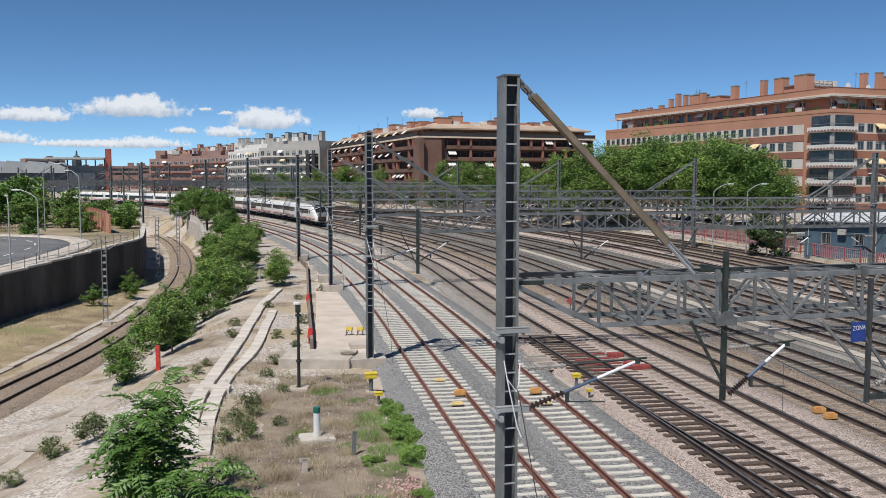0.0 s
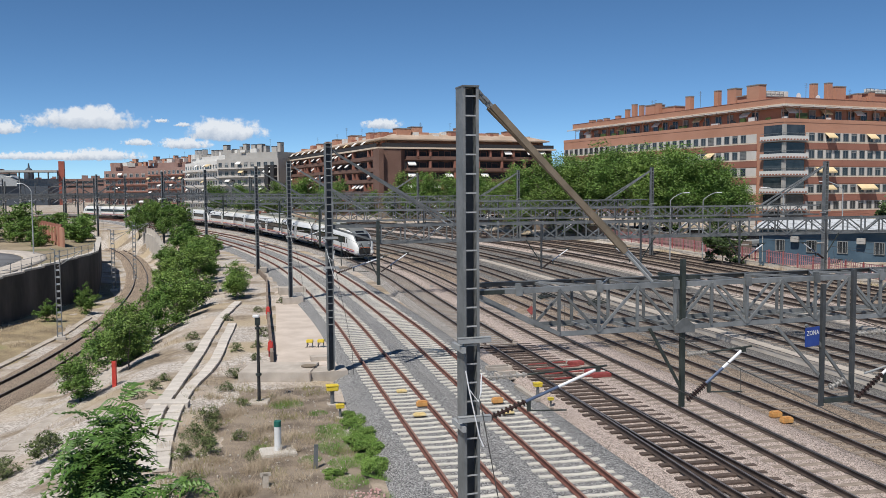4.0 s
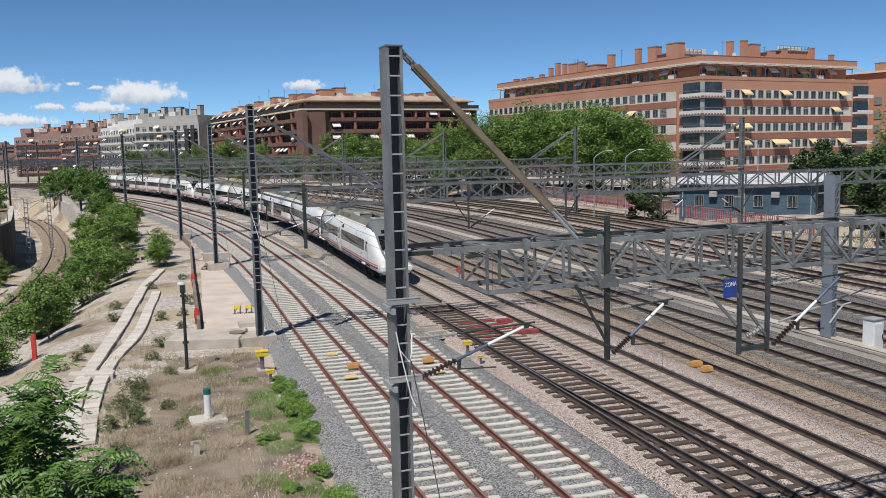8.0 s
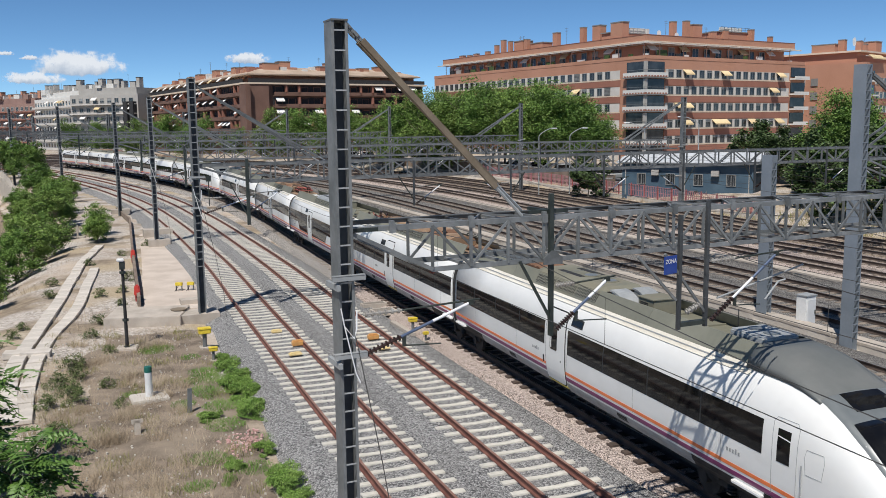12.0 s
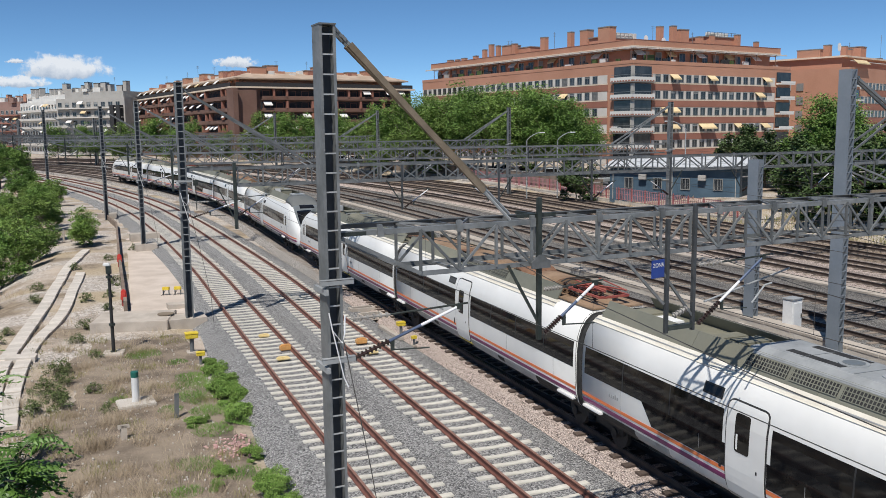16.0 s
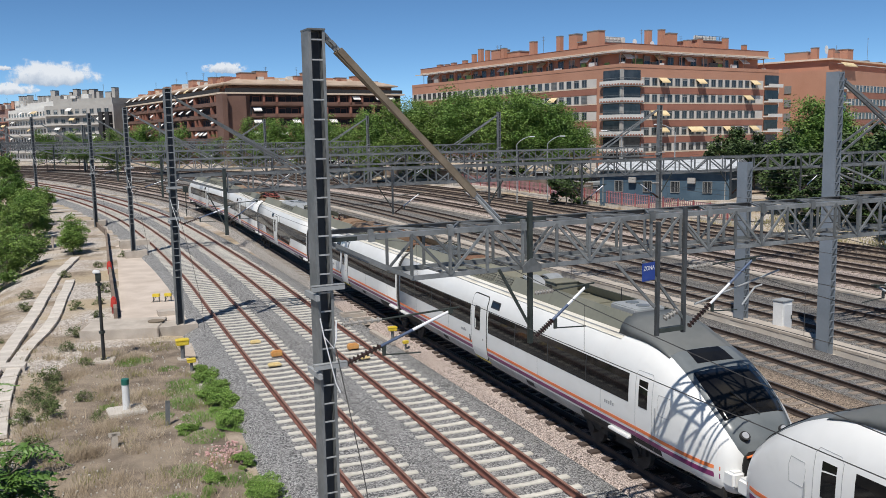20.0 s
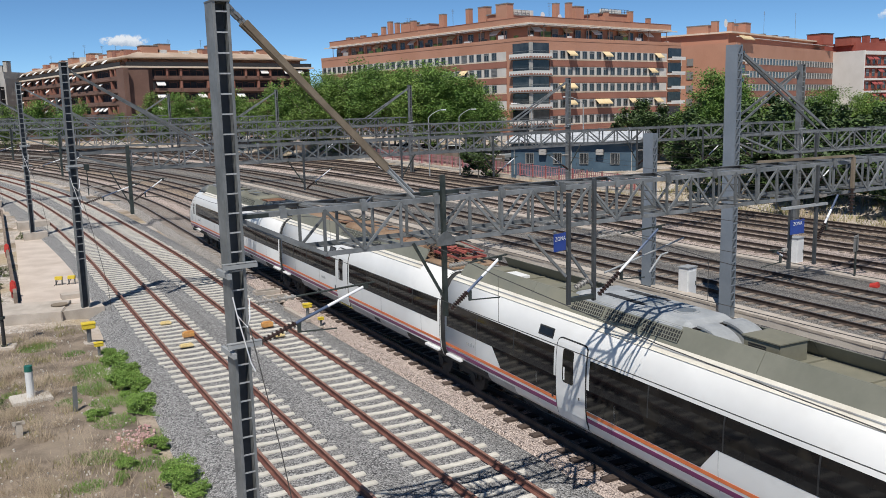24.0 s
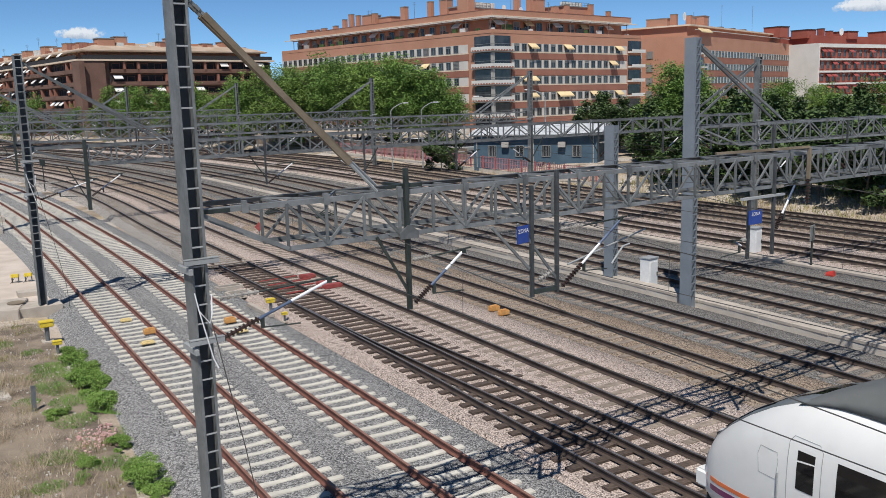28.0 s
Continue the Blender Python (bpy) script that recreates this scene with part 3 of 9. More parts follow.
def beds():
    L = L_T1
    s0, s1 = L.s_of_y(-13), L.s_of_y(300)
    strip("ballast_bed", L_T1, -1.75, 1.75, s0, s1, -0.207, -0.75, M["ballast_grey"], "grey crushed stone ballast under the new tracks", "ballast", spread=1.1)
    strip("ballast_bed", L_T2, -1.9, 1.9, L_T2.s_of_y(-13), L_T2.s_of_y(300), -0.211, -0.7, M["ballast_grey"], "grey crushed stone ballast under the new tracks", "ballast", spread=0.5)
    strip("ballast_bed", L_T3A, -1.55, 2.2, L_T3A.s_of_y(-13), L_T3A.s_of_y(47), -0.232, -0.6, M["ballast_tan"], "pale tan ballast under the busy track", "ballast", spread=0.35)
    strip("ballast_bed", L_T3A, -1.55, 2.2, L_T3A.s_of_y(46.5), L_T3A.s_of_y(300), -0.188, -0.6, M["ballast_dusty"], "dusty grey ballast under the busy track", "ballast", spread=0.35)
    for k, m, lab in (("T4", "ballast_tan", "pale tan ballast"), ("T5", "ballast_brown", "brown stained ballast"), ("T6", "ballast_dull", "dull grey ballast"), ("T7", "ballast_dull", "dull grey ballast"),
                      ("T8", "ballast_dull", "dull grey ballast"), ("T9", "ballast_tan", "pale tan ballast"), ("T10", "ballast_tan", "pale tan ballast"), ("T11", "ballast_brown", "brown stained ballast"),
                      ("T12", "ballast_brown", "brown stained ballast")):
        ln = LINES[k]
        w = 2.15 if k != "T8" else 2.9
        strip("ballast_bed", ln, -w if k != "T7" else -1.9, w, 2, ln.length - 2, -0.184 - 0.003 * OFFS[k] / 4, -0.7, M[m], lab + " under an old track", "ballast", spread=0.3)
    strip("ballast_bed", L_LEFT, -1.6, 1.6, 1, L_LEFT.length - 1, -0.16, -0.6, M["ballast_brown"], "brown stained ballast of the low track", "ballast", spread=0.6)


beds()


# ---- tracks ----
def rail_profile(n):
    return [(-0.065, -0.17), (0.065, -0.17), (0.012, -0.13), (0.012, -0.045), (0.034, -0.03), (0.034, 0.0), (-0.034, 0.0), (-0.034, -0.03), (-0.012, -0.045), (-0.012, -0.13)]


def rail_mesh(name, line, off, s0, s1, side, top, step=1.2):
    prof = rail_profile(0)
    rings, k = [], s0
    while k <= s1:
        p, d, r = line.at(k, off)
        base = line.level(line.at(k)[0].y)
        rings.append([Vector((p.x, p.y, base)) + r * a + Vector((0, 0, h)) for a, h in prof])
        k += step
    b = Build()
    b.loft(rings)
    n = len(prof)
    idx = []
    for q in b.f:
        idx.append(1 if len(q) == 4 and all(v % n in (5, 6) for v in q) else 0)
    return b.mesh(name, None, False, [side, top], idx)


def sleeper_mesh(material, length, width=0.23, waist=True):
    b = Build()
    h = 0.16
    if waist:
        xs = [(-length / 2, 0.0), (-0.42, 0.0), (-0.2, 0.012), (0.2, 0.012), (0.42, 0.0), (length / 2, 0.0)]
        rings = []
        for x, dip in xs:
            w = width / 2 * (0.88 if dip else 1)
            rings.append([(x, -w, -h), (x, w, -h), (x, w * 0.78, -dip), (x, -w * 0.78, -dip)])
        b.loft([[Vector(p) for p in r] for r in rings])
    else:
        b.box((0, 0, -h / 2), (length, width, h))
    return fixed(b.mesh("sleeper", material))


def make_track(line, gauge, near, far, mats, label, spacing=0.6, length=2.6, waist=True, detail=(0, 0), rails=(-1, 1), shift=0.0, group="tracks of the yard"):
    """Rails over the whole line; sleepers as parts between the two detail stations, joined beyond."""
    side, top, slp = mats
    tr = thing("railway_track", label, "track", group)
    off = gauge / 2 + 0.034
    for s in rails:
        part("rail", rail_mesh("rail", line, s * off, near, far, side, top), None, tr)
    me = sleeper_mesh(slp, length, waist=waist)
    rest = Build()
    base_v = [v.co.copy() for v in me.vertices]
    base_f = [tuple(p.vertices) for p in me.polygons]
    k = near
    rnd = random.Random(7)
    while k < far:
        p, d, r = line.at(k)
        m = Matrix.Translation((p.x, p.y, line.level(p.y) - 0.172)) @ Matrix((r, d, (0, 0, 1))).transposed().to_4x4() @ pose(shift + rnd.uniform(-0.05, 0.05), rnd.uniform(-0.03, 0.03), 0, 0, 0, rnd.uniform(-0.9, 0.9))
        if detail[0] <= k <= detail[1]:
            part("sleeper", me, slp, tr, m=m)
        else:
            rest.add([m @ v for v in base_v], base_f)
        k += spacing
    if rest.v:
        tagged(part("sleepers_beyond", rest.mesh("sleepers_beyond", slp), slp, tr), kind="stuff")
    return tr


def tracks():
    red = (M["rail_rust"], M["rail_top_rust"], M["sleeper"])
    for ln in (L_T1, L_T2):
        a = ln.s_of_y(-12)
        make_track(ln, 1.31, a, ln.s_of_y(290), red, "new rust-red rails on pale concrete sleepers", length=2.35, detail=(ln.s_of_y(10), ln.s_of_y(72)))
    old = (M["rail_dark"], M["rail_top"], M["old_sleeper"])
    make_track(L_T3A, 1.45, L_T3A.s_of_y(47), L_T3A.s_of_y(290), old, "polished dark rails on stained sleepers beyond the turnout", waist=False, spacing=0.62, detail=(L_T3A.s_of_y(47), L_T3A.s_of_y(80)))
    make_track(L_T3A, 1.45, L_T3A.s_of_y(-12), L_T3A.s_of_y(47), (M["rail_dark"], M["rail_top"], M["timber"]), "polished dark rails on tarred timber sleepers with a turnout",
               spacing=0.62, length=2.9, shift=0.32, waist=False, detail=(L_T3A.s_of_y(9), L_T3A.s_of_y(48)))
    turnout = thing("turnout", "diverging pair of dark rails laid through the timber sleepers", "track", "tracks of the yard")
    for s in (-1, 1):
        part("rail", rail_mesh("rail", L_T3B, s * 0.759, L_T3B.s_of_y(-30), L_T3B.s_of_y(40), M["rail_dark"], M["rail_top"]), None, turnout)
    for k, ln in LINES.items():
        far = OFFS[k] > 22
        make_track(ln, 1.3, ln.s_of_y(-10 if not far else 5), ln.s_of_y(270), old, "dark worn rails on stained sleepers sunk in old ballast", waist=False, spacing=0.62, length=2.3,
                   detail=(ln.s_of_y(14), ln.s_of_y(46)) if OFFS[k] < 12 else ((ln.s_of_y(20), ln.s_of_y(45)) if not far else (ln.s_of_y(30), ln.s_of_y(38))))
    make_track(L_LEFT, 1.45, L_LEFT.s_of_y(12), L_LEFT.length - 2, old, "low curved track with dark rails on brown ballast", waist=False, detail=(L_LEFT.s_of_y(30), L_LEFT.s_of_y(75)))


tracks()


# ---- masts, gantries and overhead line ----
MAST_H, MAST_W, MAST_D, MAST_SUNK = 10.3, 0.25, 0.38, 1.9


def make_mast(label, steel=None):
    """A mast of two channels tied by flat battens; x along the gantry, y along the track."""
    steel = steel or M["steel"]
    t = thing("catenary_mast", label, "mast", "masts of the overhead line")
    for s in (-1, 1):
        x, i, d = s * (MAST_W / 2 + 0.01), s * (MAST_W / 2 - 0.035), MAST_D / 2
        sec = [(x, -d), (i, -d), (i, -d + 0.016), (x - s * 0.02, -d + 0.016), (x - s * 0.02, d - 0.016), (i, d - 0.016), (i, d), (x, d)]
        part("channel", Build().prism(sec, -MAST_SUNK, MAST_H), steel, t)
    me = fixed(Build().box((0, 0, 0), (MAST_W - 0.04, 0.012, 0.024)).mesh("batten", M["steel_pale"]))
    z = 2.4
    while z < MAST_H - 0.05:
        part("batten", me, None, t, m=pose(0, -MAST_D / 2 + 0.012, z))
        z += 0.31
    # plate coloured as dark as the shade between the channels
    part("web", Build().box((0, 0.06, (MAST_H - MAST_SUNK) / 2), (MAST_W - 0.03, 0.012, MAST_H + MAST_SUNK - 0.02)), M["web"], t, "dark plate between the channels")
    part("cap", Build().box((0, 0, MAST_H + 0.01), (MAST_W + 0.03, MAST_D + 0.03, 0.025)), steel, t)
    part("base_plate", Build().box((0, 0, -1.30), (0.55, 0.6, 0.04)), steel, t)
    for z in (6.2, 4.9):
        b = Build()
        b.box((0.03, -MAST_D / 2 - 0.05, z), (0.56, 0.05, 0.07)).box((0.03, -MAST_D / 2 - 0.03, z + 0.05), (0.56, 0.09, 0.012))
        b.box((-MAST_W / 2 - 0.045, 0, z - 0.14), (0.06, 0.62, 0.09))
        part("bracket", b, M["steel_pale"], t)
    b = Build()
    b.tube([(-0.13, -0.26, 5.72), (-0.08, -0.27, 5.42), (0.08, -0.27, 5.2), (0.13, -0.26, 5.35), (0.16, -0.2, 5.65)], 0.012, 5)
    b.tube([(-0.08, -0.27, 5.42), (0.1, -0.27, 4.6), (0.16, -0.3, 4.45)], 0.012, 5)
    part("earth_cable", b, M["bright_tube"], t, "pale looped cable")
    b = Build().tube([(0.12, -0.25, 5.2), (0.5, -0.35, 3.0), (0.75, -0.45, 1.2), (0.8, -0.45, 0.1)], 0.009, 5)
    part("down_cable", b, M["wire"], t)
    return t


def truss_parts(par, x0, x1, zb, zt, yf, yr, bay, steel, fat=1.0, tip=True):
    """The members of a box truss, each a part of its own."""
    cw = 0.066 * fat
    for y in (yf, yr):
        e = 1 if y == yf else -1
        for xa, z, k in ((x0 + 0.05, zt, 1), (x0 + bay * 2, zb, -1)):
            b = Build().beam((xa, y, z), (x1, y, z), 0.014, cw * 1.25)
            b.beam((xa, y + e * cw * 0.62, z + k * cw * 0.6), (x1, y + e * cw * 0.62, z + k * cw * 0.6), cw * 1.25, 0.014)
            part("chord", b, steel, par)
        if not tip:
            continue
        part("tip_chord", Build().beam((x0 + 0.05, y, zt - 0.06), (x0 + bay * 2, y, zb), 0.06, cw), steel, par)
    n = int((x1 - x0) / bay)
    h, w = zt - zb, yr - yf
    vert = fixed(Build().box((0, 0, h / 2), (0.045 * fat, 0.045 * fat, h)).mesh("upright", steel))
    d1 = fixed(Build().beam((0, 0, 0), (bay, 0, h), 0.035 * fat, 0.045 * fat).mesh("diagonal", steel))
    d2 = fixed(Build().beam((0, 0, h), (bay, 0, 0), 0.035 * fat, 0.045 * fat).mesh("diagonal", steel))
    cross = fixed(Build().box((0, w / 2, 0), (0.045, w, 0.045)).mesh("tie", steel))
    lace = fixed(Build().beam((0, 0, 0), (bay, w, 0), 0.04, 0.035).mesh("lacing", steel))
    lace2 = fixed(Build().beam((0, w, 0), (bay, 0, 0), 0.04, 0.035).mesh("lacing", steel))
    for i in range(2, n + 1):
        x = x0 + i * bay
        for y in (yf, yr):
            part("upright", vert, None, par, m=pose(x, y, zb))
            if i < n:
                part("diagonal", d1 if (i + (y == yr)) % 2 else d2, None, par, m=pose(x, y, zb))
        part("tie", cross, None, par, m=pose(x, yf, zt))
        part("tie", cross, None, par, m=pose(x, yf, zb))
        if i < n:
            part("lacing", lace if i % 2 else lace2, None, par, m=pose(x, yf, zt + 0.02))
            if i % 2:
                part("lacing", lace2, None, par, m=pose(x, yf, zb - 0.02))
    for i in range(n):
        x = x0 + (i + 0.5) * bay * 2
        if x > x1:
            break
        b = Build().box((x, yf - 0.045, zt), (0.12, 0.02, 0.15)).box((x, yf, zt + 0.08), (0.08, 0.08, 0.09))
        part("gusset", b, M["steel"], par)


def ribbed(b, p, q, r, n=9):
    p, q = Vector(p), Vector(q)
    d = (q - p).normalized()
    a = d.orthogonal().normalized()
    c = d.cross(a)
    rings = []
    for i in range(n):
        for u, k in ((0.0, 0.45), (0.28, 0.45), (0.34, 1.0), (0.62, 0.9), (0.7, 0.45), (0.999, 0.45)):
            e = p.lerp(q, (i + u) / n)
            rings.append([e + (a * math.cos(2 * math.pi * j / 9) + c * math.sin(2 * math.pi * j / 9)) * r * k for j in range(9)])
    return b.loft(rings)


def arm_set(par, x, y, zlow, reach, rise=0.75, drop=True, navy=True):
    """A bracket arm with ribbed insulators that holds the wires beside a post at x."""
    s = 1 if reach > 0 else -1
    e = Vector((x + reach, y, zlow + rise))
    a = Vector((x + s * 0.12, y, zlow))
    c = a.lerp(e, 0.33)
    part("insulator", ribbed(Build(), a, c, 0.06), M["insulator"], par, "dark ribbed insulator")
    part("arm", Build().cyl(c, c.lerp(e, 0.45), 0.028, 8), M["navy_steel"] if navy else M["bright_tube"], par)
    part("arm", Build().cyl(c.lerp(e, 0.45), e, 0.028, 8), M["bright_tube"] if navy else M["navy_steel"], par)
    t0 = Vector((x + s * 0.1, y, zlow + rise * 0.98))
    t1 = t0.lerp(e, 0.35)
    part("insulator", ribbed(Build(), t0, t1, 0.05, 6), M["white_insul"], par, "pale ribbed insulator")
    part("stay_tube", Build().cyl(t1, e + Vector((s * 0.18, 0, 0.05)), 0.02, 6), M["dark_steel"], par)
    b = Build().tube([c, c + Vector((s * 0.1, 0, -0.16)), c + Vector((s * 0.75, 0, -0.2))], 0.014, 5)
    part("registration_arm", b, M["dark_steel"], par)
    part("clamp", Build().box(c + Vector((s * 0.06, 0, -0.07)), (0.06, 0.04, 0.2)), M["dark_steel"], par)
    part("end_clamp", Build().box(e, (0.09, 0.07, 0.08)), M["dark_steel"], par)


def drop_post(par, x, y, z0, z1, mat_name="dark_steel", w=0.11, brace=None, label=""):
    w, mat_name = w * 0.72, "post" if mat_name == "steel" else mat_name
    part("drop_post", Build().box((x, y, (z0 + z1) / 2), (w, w, z1 - z0)), M[mat_name], par, label)
    if brace:
        part("brace", Build().beam((x + brace, y, 5.85), (x - 0.03 * (1 if brace > 0 else -1), y, z0 + 0.25), 0.045, 0.045), M["dark_steel"], par)


def struts(par, x_end, z_top, zt, yf, yr, material, mid=0.82):
    for y, top_y in ((yf + 0.05, -0.08), (yr - 0.05, 0.08)):
        a, e = Vector((MAST_W / 2 + 0.28, top_y, z_top - 0.35)), Vector((x_end + (0.55 if y > 0.4 else 0), y, zt + 0.06))
        c = a.lerp(e, mid)
        part("strut", Build().beam(a, c, 0.07, 0.10), material, par, "long brown strut" if material == M["rusty"] else "long steel strut")
        part("tie_rod", Build().cyl(c, e, 0.028, 6), M["steel_pale"], par)
        b = Build()
        for k in range(4):
            p = Vector((MAST_W / 2 + 0.02, top_y, z_top - 0.1)).lerp(a, k / 4 + 0.1)
            b.box(p, (0.1, 0.03 if k % 2 else 0.07, 0.05), Matrix.Rotation(0.8, 3, "Y"))
        part("chain_link", b, M["steel"], par)


NEAR_SIZE = 0.875
STOUT = Matrix.Diagonal((1.22, 1.1, 1.045, 1))
WHOLE = STOUT @ Matrix.Diagonal((1 / NEAR_SIZE, 1 / NEAR_SIZE, 1 / NEAR_SIZE, 1))
NEAR = Matrix.Translation((0, 0, 8.3 * (1 - NEAR_SIZE))) @ Matrix.Diagonal((NEAR_SIZE, NEAR_SIZE, NEAR_SIZE, 1)) @ pose(1.09, 14.2, 0, 0, 0, 13.6)


def near_gantry():
    m = NEAR @ pose(0, 0, -0.36)
    mast = make_mast("tall grey battened steel mast beside the new tracks")
    mast.matrix_world = m
    g = thing("gantry", "grey lattice steel gantry with brown struts and hanging posts", "gantry", "gantries of the overhead line", m=NEAR)
    zb, zt = 5.84, 6.6
    truss_parts(g, MAST_W / 2, 21.7, zb, zt, -0.05, 1.05, 0.74, M["steel"])
    truss_parts(g, 19.2, 43.0, zb, zt, -0.05, 1.05, 1.1, M["steel"], tip=False)
    part("hanger_plate", Build().prism([(0.12, -0.06), (0.62, -0.06), (0.62, 0.06), (0.12, 0.06)], 6.56, 6.63), M["dark_steel"], g)
    struts(g, 3.4, 10.0, zt, -0.05, 1.05, M["rusty"])
    # hanging post with its arm
    drop_post(g, 3.95, -0.1, 4.42, 7.05, brace=-0.65, label="dark green hanging post")
    b = Build().box((3.95, 0.0, 6.72), (0.8, 0.06, 0.07)).box((3.95, 0.3, 6.72), (0.07, 0.8, 0.06))
    part("saddle", b, M["dark_steel"], g)
    part("gusset_plate", Build().prism([(-0.2, -0.12), (0.2, -0.12), (0.2, 0.0), (0.03, 0.13), (-0.03, 0.13), (-0.2, 0.0)], -0.012, 0.012), M["steel"], g, m=pose(3.95, -0.17, 5.88, 90))
    arm_set(g, 3.95, -0.1, 4.52, 1.25, 0.85)
    # hanging frame with the blue plate
    for x, z1 in ((6.92, 6.5), (7.6, 6.75)):
        drop_post(g, x, -0.1, 4.2, z1, "steel", 0.1)
    part("frame_foot", Build().box((7.26, -0.1, 4.3), (0.62, 0.1, 0.09)), M["dark_steel"], g)
    for a, c in (((5.9, -0.1, 5.75), (6.85, -0.1, 4.8)), ((6.55, -0.1, 5.75), (7.58, -0.1, 4.5))):
        part("brace", Build().beam(a, c, 0.05, 0.05), M["steel"], g)
    part("spool_insulator", ribbed(Build(), (7.05, -0.16, 4.55), (7.4, -0.16, 4.68), 0.07, 4), M["white_insul"], g)
    arm_set(g, 7.62, -0.1, 4.3, 1.85, 1.25, navy=False)
    part("long_arm", Build().cyl((7.9, -0.1, 4.75), (11.0, 0.6, 5.1), 0.022, 6), M["steel_pale"], g)
    part("steady_rod", Build().tube([(9.2, -0.1, 4.6), (9.55, -0.1, 4.95), (9.75, -0.1, 4.98)], 0.02, 6), M["steel_pale"], g)
    # second frame
    for x, z1 in ((13.95, 5.6), (14.95, 6.6)):
        drop_post(g, x, -0.1, 4.1, z1, "steel", 0.1)
    part("frame_head", Build().box((14.5, -0.1, 5.62), (1.7, 0.1, 0.06)), M["steel_pale"], g)
    arm_set(g, 14.95, -0.1, 4.75, 0.9, 1.1, navy=False)
    arm_set(g, 13.95, -0.1, 4.4, -0.55, 0.2, navy=False)
    part("rust_bracket", Build().beam((13.4, 0.5, 6.74), (16.25, -0.2, 6.78), 0.06, 0.06).box((16.25, -0.2, 6.35), (0.08, 0.08, 0.8)), M["rusty"], g)
    part("insulator", ribbed(Build(), (16.25, -0.2, 5.95), (16.25, -0.2, 5.3), 0.08, 7), M["insulator"], g)
    for x in (20.6, 25.5, 31.0, 36.5):
        drop_post(g, x, -0.1, 4.3, 6.6, "steel", 0.1)
        arm_set(g, x, -0.1, 4.4, 1.4, 0.9, navy=False)
    # bracket arm of the mast itself, over the second track
    arm_set(g, 0.2, -0.1, 4.5, 2.1, 0.7)
    return mast, g


def blue_plate(x, z, w, h, y, parent_m, rows, tilt=0):
    """A blue enamel warning plate with pale bars and readable words."""
    t = thing("warning_sign", "blue enamel warning plate with white letters", "sign", "blue warning plates", m=parent_m @ pose(x, y, z, 0, 0, tilt))
    me = soft(Build().box((0, 0, 0), (w, 0.02, h)).mesh("plate", M["sign_blue"]), 0.006)
    part("plate", me, None, t)
    part("bracket", Build().box((0, 0.03, 0), (w * 0.3, 0.04, h * 0.9)), M["steel"], t)
    for txt, zz, size in rows:
        cu = bpy.data.curves.new("letters", "FONT")
        cu.body, cu.size, cu.align_x, cu.align_y, cu.extrude = txt, size, "CENTER", "CENTER", 0.001
        dg = new("letters", cu)
        me = bpy.data.meshes.new_from_object(dg.evaluated_get(bpy.context.evaluated_depsgraph_get()))
        bpy.data.objects.remove(dg)
        me.materials.append(M["white"])
        part("letters", me, None, t, m=pose(0, -0.013, zz, 90, 0, 0))
    return t


def far_gantry(label):
    """A gantry between two masts 46 m apart, with hanging posts and arms."""
    g = thing("gantry", label, "gantry", "gantries of the overhead line")
    zb, zt = 5.85, 6.63
    truss_parts(g, MAST_W / 2, 45.6, zb, zt, -0.05, 1.0, 1.14, M["steel"], 1.35)
    struts(g, 5.6, 10.3, zt, -0.05, 1.0, M["steel"], 0.94)
    struts_right(g, 46.0, 40.5, 10.3, zt, -0.05, 1.0)
    for x, s in ((2.25, 1), (10.3, 1), (15.6, -1), (21.2, 1), (26.4, -1), (31.5, 1), (37.0, 1), (41.5, -1)):
        drop_post(g, x, -0.1, 3.9 if x < 6 else 4.4, 6.9 if x < 6 else 6.6, "dark_steel" if x < 6 else "steel", 0.2 if x < 6 else 0.11, brace=-0.8 * s)
        arm_set(g, x, -0.1, 4.5, 1.4 * s, 0.85)
    arm_set(g, 0.2, -0.1, 4.5, 2.3, 0.7)
    return g


def struts_right(par, xm, x_end, z_top, zt, yf, yr):
    for y in (yf + 0.05, yr - 0.05):
        part("strut", Build().beam((xm, y * 0.2, z_top - 0.3), (x_end, y, zt + 0.05), 0.10, 0.12), M["steel"], par)


G1_MAST, G1 = near_gantry()
blue_plate(6.62, 5.54, 0.40, 0.36, -0.19, NEAR, [("ZONA", 0.07, 0.12)], 14)
blue_plate(14.1, 5.15, 0.54, 0.36, -0.19, NEAR, [("ZONA", 0.08, 0.12)])

